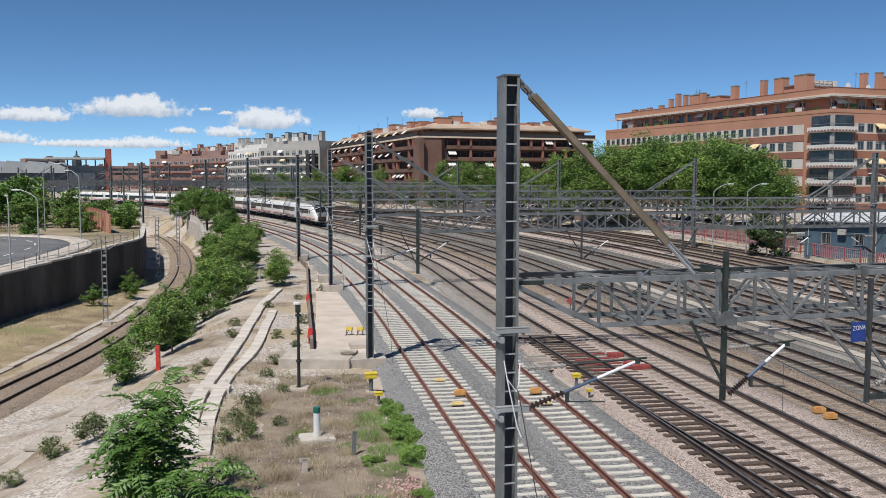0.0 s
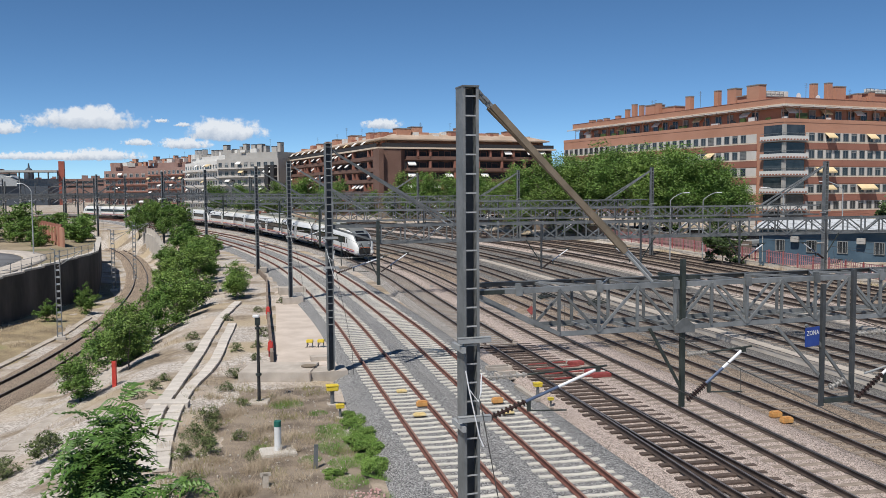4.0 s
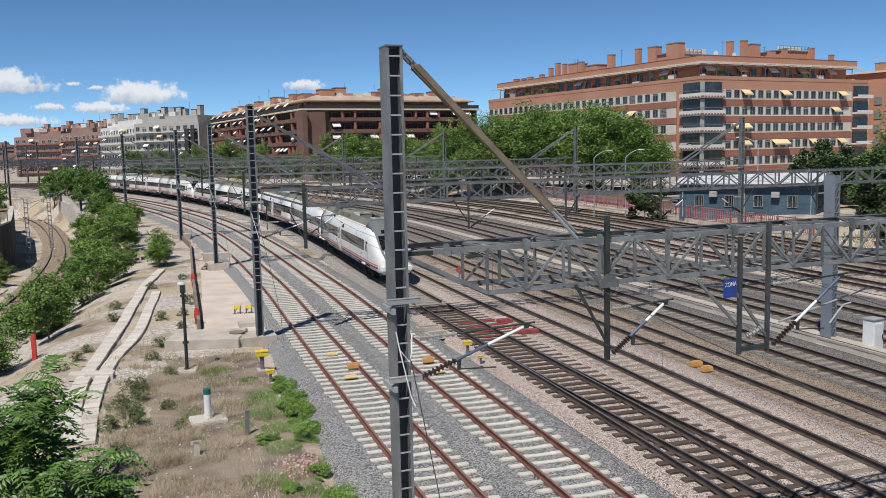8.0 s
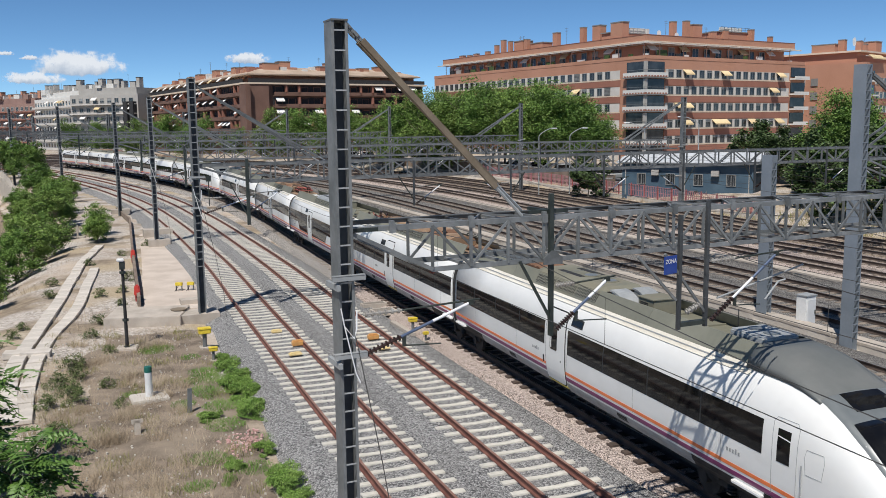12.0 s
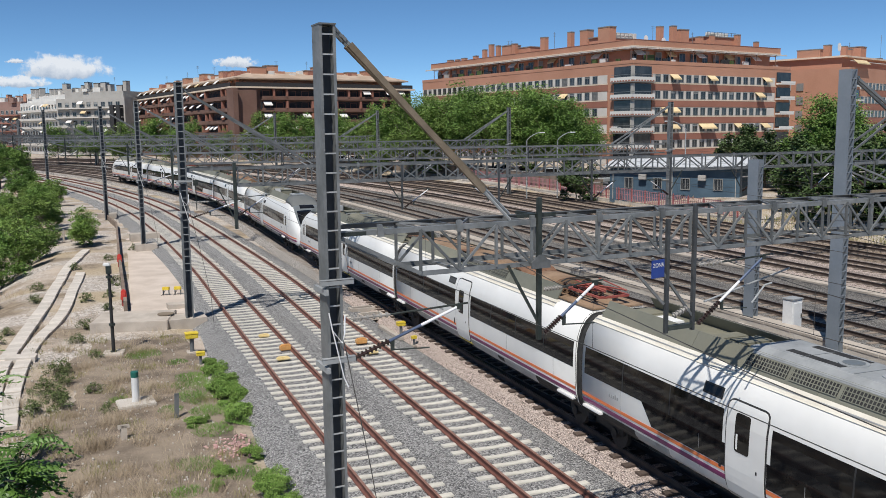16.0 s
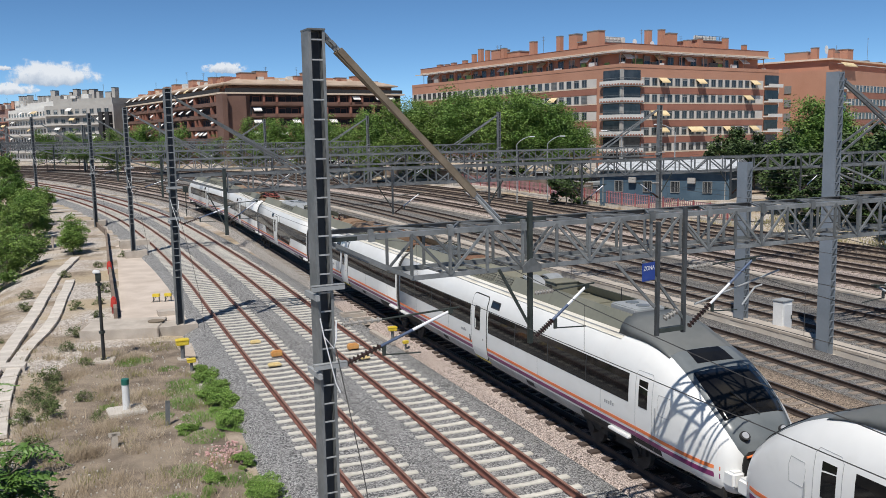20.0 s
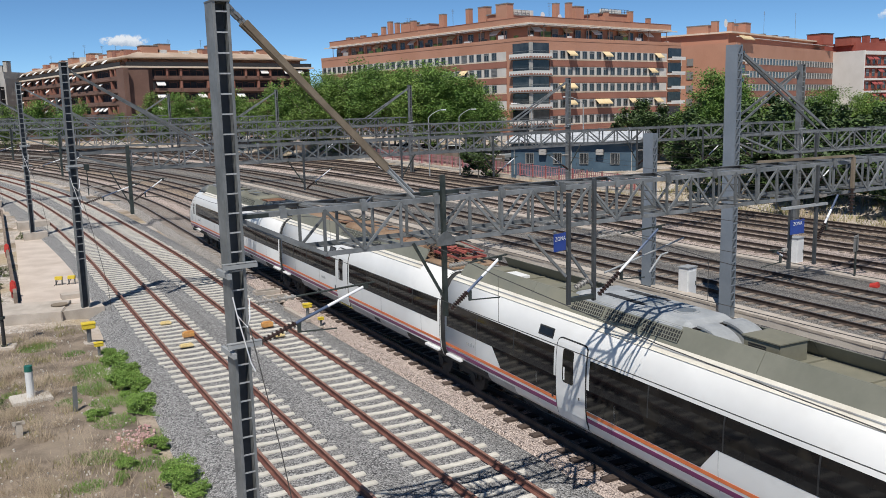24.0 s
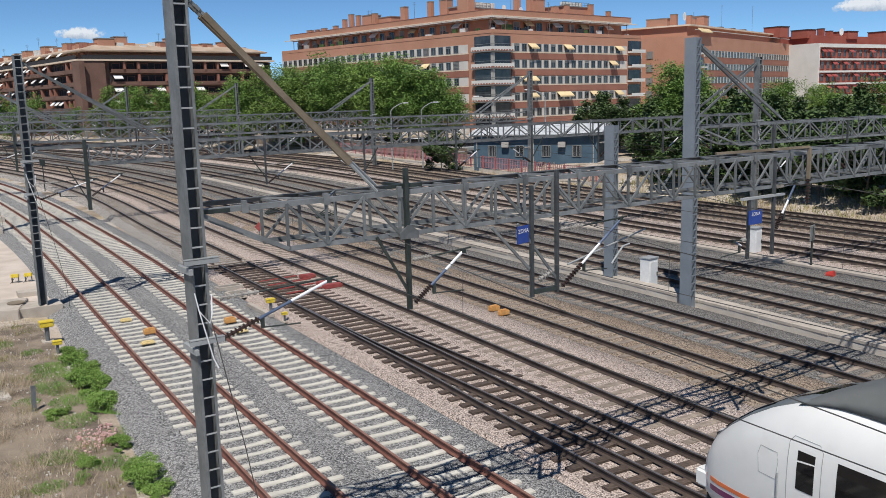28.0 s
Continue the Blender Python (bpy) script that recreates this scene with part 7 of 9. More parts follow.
def parked_car(colour):
    """A small parked car: body, glasshouse, four wheels."""
    t = thing("car", colour + " car parked by the kerb", "car", "cars parked behind the yard")
    side = lambda pts, y: [Vector((x, y, z)) for x, z in pts]
    low = [(-2.0, 0.35), (2.0, 0.35), (2.05, 0.7), (1.2, 0.88), (-1.75, 0.92), (-2.05, 0.8)]
    top = [(0.95, 0.86), (0.25, 1.42), (-1.15, 1.45), (-1.75, 0.9)]
    paint = {"white": M["white"], "silver": M["steel_pale"], "dark grey": M["post"], "red": M["dark_red"]}[colour]
    part("body", soft(fixed(Build().loft([side(low, -0.84), side(low, 0.84)]).mesh("body", paint)), 0.06), None, t)
    part("glasshouse", soft(fixed(Build().loft([side(top, -0.74), side(top, 0.74)]).mesh("glasshouse", M["t_glass"])), 0.05), None, t)
    part("roof", soft(Build().box((-0.45, 0, 1.45), (1.35, 1.4, 0.06)).mesh("roof", paint), 0.02), None, t)
    for x in (-1.25, 1.3):
        for y in (-0.8, 0.8):
            part("wheel", Build().cyl((x, y - 0.09, 0.3), (x, y + 0.09, 0.3), 0.3, 12), M["black"], t)
    return t


def back_street():
    """The street between the yard and the houses: asphalt, terracotta wall and parked cars."""
    base = offset_line(L_T3A, 49.0)
    s0, s1 = base.s_of_y(86), base.s_of_y(215)
    lv = lambda y: grade(y) + 0.72
    base.level = lv
    strip("road", base, -4.5, 4.5, s0, s1, 0.03, -0.25, M["asphalt"], "grey asphalt street behind the yard", "road", spread=0.05, rough=0)
    strip("pavement", base, 4.6, 9.0, s0, s1, 0.15, -0.2, M["tile_roof"], "tan paved walk under the street trees", "pavement", spread=0.02, rough=0)
    w = thing("wall_street", "low terracotta rendered wall between yard and street", "wall", kind="structure")
    s = s0 + 12
    while s < s1 - 4:
        p, q = base.at(s, -6.6)[0], base.at(s + 3.9, -6.6)[0]
        p.z = q.z = lv((p.y + q.y) / 2) + 0.35
        part("wall_panel", Build().beam(p, q, 0.25, 1.4), M["brown_wall"], w)
        part("coping", Build().beam(p + Vector((0, 0, 0.74)), q + Vector((0, 0, 0.74)), 0.34, 0.08), M["concrete"], w)
        s += 4
    kinds = {c: parked_car(c) for c in ("white", "silver", "dark grey", "red")}
    rnd, first, s = random.Random(12), set(), s0 + 5
    while s < s1 - 6:
        c = rnd.choice(("white", "silver", "dark grey", "dark grey", "red", "white"))
        p, d, r = base.at(s, -3.3)
        m = pose(p.x, p.y, lv(p.y) + 0.03, 0, 0, math.degrees(math.atan2(d.y, d.x)))
        t = kinds[c] if c not in first else copy_thing(kinds[c], Matrix.Identity(4))
        first.add(c)
        t.matrix_world = m
        s += rnd.choice((5.4, 5.8, 6.2, 11.0))


back_street()
far_city()
salmon_block()
right_block()
red_block()
brown_block()
grey_blocks()
station_hall()
low_shed()


def right_fence():
    """Faded pink mesh fence with posts on a low kerb, along the far edge of the yard."""
    t = thing("fence", "faded pink mesh fence on posts with a low concrete kerb", "fence")
    ln = Line([(tuple(L_T3A.at(L_T3A.s_of_y(y), 40.5)[0][:2])) for y in (62, 70, 78, 88, 100, 112)])
    s, b = 0.0, Build()
    while s < ln.length - 2.4:
        (p, d, r), (q, _, _) = ln.at(s), ln.at(s + 2.4)
        p.z, q.z = ground_z(p.x, p.y), ground_z(q.x, q.y)
        part("post", Build().box(p + Vector((0, 0, 0.9)), (0.07, 0.07, 1.9)), M["dark_red"], t)
        part("kerb", Build().beam(p + Vector((0, 0, 0.1)), q + Vector((0, 0, 0.1)), 0.2, 0.5), M["concrete"], t)
        for k in range(8):
            e = p.lerp(q, (k + 0.5) / 8)
            b.box(e + Vector((0, 0, 1.1)), (0.10, 0.02, 1.2), Matrix.Rotation(math.atan2(d.y, d.x), 3, "Z"))
        for z in (0.5, 1.1, 1.7):
            b.beam(p + Vector((0, 0, z)), q + Vector((0, 0, z)), 0.02, 0.05)
        s += 2.4
    tagged(part("fence_mesh", b, M["fence_pink"], t), kind="stuff")


right_fence()


# ---- plants ----
def leaf_cloud(seed, centre, radii, clumps, leaves, size, spread=0.2, squash=0.75, boughs=17):
    """Leaves in clumps on an uneven crown, each a small folded blade."""
    rs = np.random.RandomState(seed)
    v = rs.normal(size=(clumps, 3))
    v /= np.linalg.norm(v, axis=1)[:, None]
    rad = rs.uniform(0.35, 1.0, clumps) ** 0.6
    bump = 0.8 + 0.4 * np.sin(3 * v[:, 0] + seed) * np.cos(2.3 * v[:, 1] + seed * 2)
    w = rs.normal(size=(boughs, 3))
    w /= np.linalg.norm(w, axis=1)[:, None]
    w[:, 2] = np.where(w[:, 2] < -0.8, -w[:, 2], w[:, 2])
    mid = w * rs.uniform(0.40, 0.84, boughs)[:, None]
    mid[0] = (0, 0, 0.2)
    own = rs.randint(0, boughs, clumps)
    big = rs.uniform(0.36, 0.56, boughs)[own]
    c = (mid[own] + v * (rad * bump * big)[:, None]) * np.array(radii) + np.array(centre)
    per = max(1, leaves // clumps)
    idx = np.repeat(np.arange(clumps), per)
    n = len(idx)
    d = rs.normal(size=(n, 3))
    d *= (rs.uniform(0, 1, n) ** 0.45 / np.linalg.norm(d, axis=1))[:, None]
    cs = rs.uniform(0.7, 1.35, clumps)[idx]
    p = c[idx] + d * cs[:, None] * np.array([spread, spread, spread * squash]) * max(radii)
    a = rs.normal(size=(n, 3))
    a[:, 2] *= 0.5
    a /= np.linalg.norm(a, axis=1)[:, None]
    b = np.cross(a, rs.normal(size=(n, 3)) * 0.6 + np.array([0, 0, 1.0]))
    b /= np.linalg.norm(b, axis=1)[:, None]
    s = size * rs.uniform(0.6, 1.4, n)[:, None]
    vs = np.stack([p - a * s, p - b * s * 0.55, p + a * s, p + b * s * 0.55], 1).reshape(-1, 3)
    f = np.arange(n * 4).reshape(-1, 4)
    bd = Build()
    bd.v, bd.f = [tuple(x) for x in vs], [tuple(x) for x in f]
    return bd


def make_tree(name, label, seed, h, crown, material, leaves=5200, size=0.2, trunk=0.17, clumps=70, base=None, limbs=7, group="", boughs=17, spread=0.2):
    """Tapered trunk, limbs and a loose crown. crown: (half width, half height, centre height)."""
    rw, rh, zc = crown
    rnd = random.Random(seed)
    t = thing(name, label, "tree" if "tree" in name else "shrub", group)
    b = Build()
    pts = [Vector((0, 0, 0))]
    for k in range(1, 6):
        pts.append(Vector((rnd.uniform(-0.04, 0.04) * h * k / 5, rnd.uniform(-0.04, 0.04) * h * k / 5, zc * k / 5)))
    for k in range(5):
        b.cyl(pts[k], pts[k + 1], trunk * (1 - 0.13 * k), 7, trunk * (1 - 0.13 * (k + 1)), caps=False)
    for i in range(limbs):
        a0 = pts[2].lerp(pts[5], rnd.random())
        ang = 2 * math.pi * i / limbs + rnd.uniform(-0.4, 0.4)
        e = Vector((math.cos(ang) * rw * 0.75, math.sin(ang) * rw * 0.75, zc + rnd.uniform(-0.2, 0.6) * rh))
        mid = a0.lerp(e, 0.5) + Vector((0, 0, 0.08 * h))
        b.cyl(a0, mid, trunk * 0.42, 5, trunk * 0.28, caps=False).cyl(mid, e, trunk * 0.28, 5, trunk * 0.1, caps=False)
    part("trunk", b.mesh("trunk", M["bark"], True), None, t)
    cl = leaf_cloud(seed, (0, 0, zc), (rw, rw, rh), clumps, leaves, size, spread, boughs=boughs)
    part("crown", cl.mesh("crown", material), None, t)
    return t


def street_trees():
    kinds = [make_tree("plane_tree", "leafy plane tree in full green leaf", 31 + i, 13, (4.9 + 0.4 * i, 5.7, 7.2), M["leaf" if i != 1 else "leaf_light"], leaves=21000, size=0.14, clumps=240, group="street trees behind the yard") for i in range(3)]
    spots = []
    for k, (az, d, s) in enumerate([(8.6, 138, 0.98), (10.2, 134, 1.06), (11.6, 137, 1.06), (13.0, 133, 1.1), (14.4, 129, 1.04), (15.9, 127, 1.02), (17.2, 125, 1.04), (18.6, 123, 1.02), (19.9, 121, 0.94), (20.9, 119, 0.62),
                                    (9.4, 150, 1.0), (12.3, 147, 1.1), (15.2, 142, 1.08), (18.0, 138, 1.08), (7.2, 150, 0.85), (5.6, 160, 0.85), (3.6, 165, 0.8), (1.6, 172, 0.9), (0.2, 176, 0.86), (-2.2, 182, 0.6), (-4.4, 184, 0.78), (-6.2, 190, 0.85),
                                    (-8.2, 200, 0.74), (-10.0, 214, 0.74), (-11.8, 224, 0.75), (35.6, 108, 0.92), (37.1, 112, 0.74), (38.8, 114, 0.52), (40.3, 116, 0.54), (41.9, 118, 0.72), (43.6, 120, 0.62), (45.0, 118, 0.56), (46.6, 112, 0.66), (48.4, 108, 0.72),
                                    (36.3, 122, 0.86), (39.6, 128, 0.55), (44.4, 130, 0.62)]):
        spots.append((math.sin(radians(az)) * d, math.cos(radians(az)) * d, s))
    for i, (x, y, s) in enumerate(spots):
        m = pose(x, y, ground_z(x, y), 0, 0, i * 47 % 360) @ Matrix.Diagonal((s, s, s * (0.94 if x > 15 else 1.0), 1))
        if i < 3:
            kinds[i].matrix_world = m
        else:
            t = copy_thing(kinds[(i * 5 + i // 4) % 3], Matrix.Identity(4))
            t.matrix_world = m


def far_left_trees():
    base = make_tree("tree", "dusty broad-leaved tree beyond the road", 77, 7, (3.9, 3.0, 2.9), M["leaf"], leaves=5200, size=0.2, group="trees beside the road")
    spots = [(-69, 140, 1.0, 1.3), (-63, 148, 1.1, 1.3), (-56, 142, 1.2, 1.3), (-50, 139, 1.15, 1.3), (-75, 132, 0.8, 1.3), (-84, 150, 1.1, 1.3), (-95, 160, 1.2, 1.3), (-47, 128, 1.0, 1.2), (-44, 120, 0.8, 1.2), (-78, 165, 1.1, 1.2), (-104, 150, 1.1, 1.2), (-90, 128, 0.8, 1.2), (-52, 122, 0.8, 1.2), (-60, 128, 0.7, 1.2), (-66, 126, 0.6, 1.2), (-72, 146, 0.9, 1.2), (-58, 152, 1.0, 1.2), (-99, 138, 0.9, 1.2), (-46, 112, 0.6, 1.2), (-62, 116, 0.45, 1.3), (-82, 140, 0.9, 1.2), (-50, 106, 0.4, 1.3), (-64, 118, 0.95, 1.3), (-70, 124, 1.1, 1.3), (-58, 121, 0.8, 1.3), (-76, 122, 1.0, 1.3), (-82, 130, 1.1, 1.3), (-53, 130, 0.9, 1.3), (-67, 135, 1.2, 1.3)]
    for i, (x, y, s, z) in enumerate(spots):
        s *= 0.82
        if -0.415 < x / y < -0.33:
            s = min(s, 0.62)
        elif x / y < -0.43:
            s *= 1.3
        m = pose(x, y, z, 0, 0, i * 70) @ Matrix.Diagonal((s, s, s, 1))
        t = base if i == 0 else copy_thing(base, Matrix.Identity(4))
        t.matrix_world = m


def bank_trees():
    """Elms and shrubs on the bank between the yard and the low track."""
    big = make_tree("elm_tree", "bushy elm tree on the dry bank", 51, 7, (2.5, 3.2, 3.25), M["leaf"], leaves=14000, size=0.095, clumps=150, boughs=12, spread=0.15, trunk=0.11, group="trees on the bank")
    big2 = make_tree("elm_tree", "loose open elm tree on the dry bank", 58, 7, (2.6, 3.1, 3.1), M["leaf_light"], leaves=13000, size=0.095, clumps=150, trunk=0.11, group="trees on the bank", boughs=11, spread=0.15)
    light = make_tree("young_tree", "slender light green young tree on the bank", 52, 4, (1.25, 1.75, 1.85), M["leaf_light"], leaves=5200, size=0.065, clumps=90, trunk=0.05, group="trees on the bank")
    bush = make_tree("leafy_shrub", "rounded green shrub on pale gravel", 53, 2.6, (1.35, 1.25, 1.1), M["leaf"], leaves=6500, size=0.055, clumps=90, trunk=0.05, limbs=9, group="shrubs on the bank")
    made = set()
    for k, (kind, x, y, s) in enumerate([(big, -25.5, 103, 0.88), (big2, -22.9, 97, 0.7), (big, -23.8, 108, 0.45), (big2, -20.8, 90, 0.6), (big, -18.6, 80, 0.75), (big2, -17.6, 73, 0.8), (big, -19.5, 84, 0.7), (big, -27.5, 112, 0.85), (big, -33.0, 132, 1.0), (big, -22.0, 104, 0.42), (big, -37.0, 142, 1.0),
                                         (light, -21.3, 94, 1.35), (light, -20.4, 91, 1.1), (light, -16.0, 62, 1.2), (light, -14.9, 47.5, 1.0), (bush, -15.3, 41.5, 1.15), (bush, -17.2, 52.5, 1.35), (bush, -17.0, 56.0, 1.4), (big2, -17.3, 54.0, 0.62), (big, -17.0, 63.0, 0.6),
                                         (bush, -16.4, 59.5, 1.3), (bush, -15.6, 66.5, 1.2), (bush, -13.5, 71.0, 0.95), (light, -13.8, 74.0, 0.9), (light, -13.2, 69.8, 0.75), (bush, -24.5, 86.0, 0.9), (bush, -29.5, 82.0, 0.9), (bush, -30.6, 76.0, 0.8), (light, -25.4, 96.0, 0.9), (bush, -31.5, 88.0, 0.9),
                                         (big2, -26.0, 98.0, 0.7), (big, -27.8, 105.0, 0.78), (bush, -24.5, 92.0, 1.5), (big, -40.5, 150.0, 1.05), (big, -45.0, 158.0, 1.1), (big, -49.5, 167.0, 1.1), (big, -46.5, 165.0, 1.0)]):
        m = pose(x, y, ground_z(x, y) - 0.05, 0, 0, k * 83 % 360) @ Matrix.Diagonal((s, s, s, 1))
        t = kind if kind.name not in made else copy_thing(kind, Matrix.Identity(4))
        made.add(kind.name)
        t.matrix_world = m


def dark_bush():
    t = make_tree("leafy_shrub", "dark green bush by the yard fence", 61, 5, (2.8, 2.6, 2.2), M["leaf_dark"], leaves=6500, size=0.15, clumps=60, trunk=0.08)
    x, y = 34.6, 92.0
    t.matrix_world = pose(x, y, ground_z(x, y))
    for i, (x, y, s) in enumerate([(54.5, 80, 1.2), (57, 84, 1.2), (58, 92, 1.3), (62, 90, 1.3), (66, 86, 1.4), (70, 82, 1.4), (60, 98, 1.4), (66, 95, 1.5), (72, 90, 1.5), (62, 104, 1.4), (52.5, 77, 0.8), (61, 80, 1.35), (66, 76, 1.3), (71, 72, 1.2), (60, 72, 0.9), (76, 66, 1.2), (72, 60, 1.3), (78, 56, 1.3), (69, 66, 1.2), (82, 60, 1.4), (64, 67, 0.9), (76, 73, 1.5), (86, 66, 1.4), (68, 58, 0.9), (84, 50, 1.3), (78, 48, 1.0)] + [(*L_T3A.at(L_T3A.s_of_y(y), o)[0][:2], 1.0 + 0.1 * (int(y) % 5)) for y, o in [(22 + 4.6 * k, 46.5 + 1.5 * (k % 3)) for k in range(10)] + [(30 + 4.4 * k, 43.2 + 0.8 * (k % 2)) for k in range(7)] + [(20 + 5.5 * k, 54 + 2 * (k % 2)) for k in range(8)]]):
        c = copy_thing(t, Matrix.Identity(4))
        c["label"] = "dark green thicket beyond the yard fence"
        c.matrix_world = pose(x, y, ground_z(x, y), 0, 0, i * 63) @ Matrix.Diagonal((s, s, s, 1))


def compound_leaf(seed, n=9):
    """A drooping feather leaf with paired leaflets."""
    rnd = random.Random(seed)
    b = Build()
    L = 0.62
    pts = [Vector((L * k / n, 0, 0.16 * math.sin(2.6 * k / n) - 0.30 * (k / n) ** 2)) for k in range(n + 1)]
    for p, q in zip(pts[:-1], pts[1:]):
        b.cyl(p, q, 0.006, 4, caps=False)
    for k in range(1, n + 1):
        p = pts[k]
        ln = 0.17 * (1 - 0.35 * abs(k / n - 0.5))
        for s in ((-1, 1) if k < n else (0,)):
            d = Vector((0.45, s, -0.35 + rnd.uniform(-0.2, 0.2))).normalized() if s else Vector((1, 0, -0.5)).normalized()
            w = d.cross(Vector((0, 0, 1))).normalized() * 0.036
            up = Vector((0, 0, 0.012))
            b.add([p, p + d * ln * 0.4 + w - up, p + d * ln, p + d * ln * 0.4 - w - up, p + d * ln * 0.45 + up], [(0, 1, 4), (1, 2, 4), (2, 3, 4), (3, 0, 4)])
    return b.mesh("leaf", M["ailanthus"])


def feather_tree(x, y, h, seed, label, stems=3, leaves=64):
    rnd = random.Random(seed)
    t = thing("young_tree", label, "tree", m=pose(x, y, ground_z(x, y)))
    kinds = [compound_leaf(seed + i) for i in range(3)]
    tips = []
    for i in range(stems):
        b = Build()
        p = Vector((rnd.uniform(-0.15, 0.15), rnd.uniform(-0.15, 0.15), 0))
        lean = Vector((rnd.uniform(-0.28, 0.28), rnd.uniform(-0.22, 0.22), 1)).normalized()
        hh = h * rnd.uniform(0.72, 1.0)
        for k in range(6):
            q = p + (lean + Vector((rnd.uniform(-0.1, 0.1), rnd.uniform(-0.1, 0.1), 0))) * hh / 6
            b.cyl(p, q, 0.035 - 0.005 * k, 6, 0.03 - 0.005 * k, caps=False)
            if k > 0:
                tips.append((q.copy(), k))
                for _ in range(2 if k < 5 else 1):
                    e = q + Vector((rnd.uniform(-0.6, 0.6), rnd.uniform(-0.6, 0.6), rnd.uniform(0.15, 0.45)))
                    b.cyl(q, e, 0.014, 5, 0.008, caps=False)
                    tips += [(e, k), (q.lerp(e, 0.5), k)]
            p = q
        part("stem", b.mesh("stem", M["bark"], True), None, t)
    for i in range(leaves * stems):
        p, k = rnd.choice(tips)
        part("leaf", kinds[i % 3], None, t, m=Matrix.Translation(p) @ pose(0, 0, 0, rnd.uniform(-25, 25), rnd.uniform(-45, 20), rnd.uniform(0, 360)) @ Matrix.Diagonal([rnd.uniform(1.0, 1.6)] * 3 + [1]))
    return t


def tufts(name, label, spots, blades, height, material, width=0.02, category="grass", lean=0.35, lift=0.0, level=ground_z):
    """Patches of thin upright blades: (x, y, radius)."""
    rs = np.random.RandomState(len(spots) + blades)
    b = Build()
    for x, y, r in spots:
        n = max(6, int(blades * r * r))
        a, q = rs.uniform(0, 2 * math.pi, n), r * np.sqrt(rs.uniform(0, 1, n))
        z0, z1, z2 = level(x, y), level(x + r, y), level(x, y + r)
        hh = height * rs.uniform(0.35, 1.2, n) * (1 - 0.45 * q / r)
        px, py = x + np.cos(a) * q, y + np.sin(a) * q
        pz = z0 + (z1 - z0) * np.cos(a) * q / r + (z2 - z0) * np.sin(a) * q / r - 0.02 + lift
        t = rs.uniform(0, math.pi, n)
        dx, dy = np.cos(t) * width / 2, np.sin(t) * width / 2
        out = 0.5 * lean * q / r
        lx, ly = rs.normal(0, lean, n) * hh + np.cos(a) * out * hh, rs.normal(0, lean, n) * hh + np.sin(a) * out * hh
        o = len(b.v)
        vs = np.stack([np.stack([px - dx, py - dy, pz], 1), np.stack([px + dx, py + dy, pz], 1), np.stack([px + lx, py + ly, pz + hh], 1)], 1).reshape(-1, 3)
        b.v += [tuple(k) for k in vs]
        b.f += [(o + 3 * k, o + 3 * k + 1, o + 3 * k + 2) for k in range(n)]
    return tagged(new(name, b.mesh(name, material)), label, category, kind="stuff")


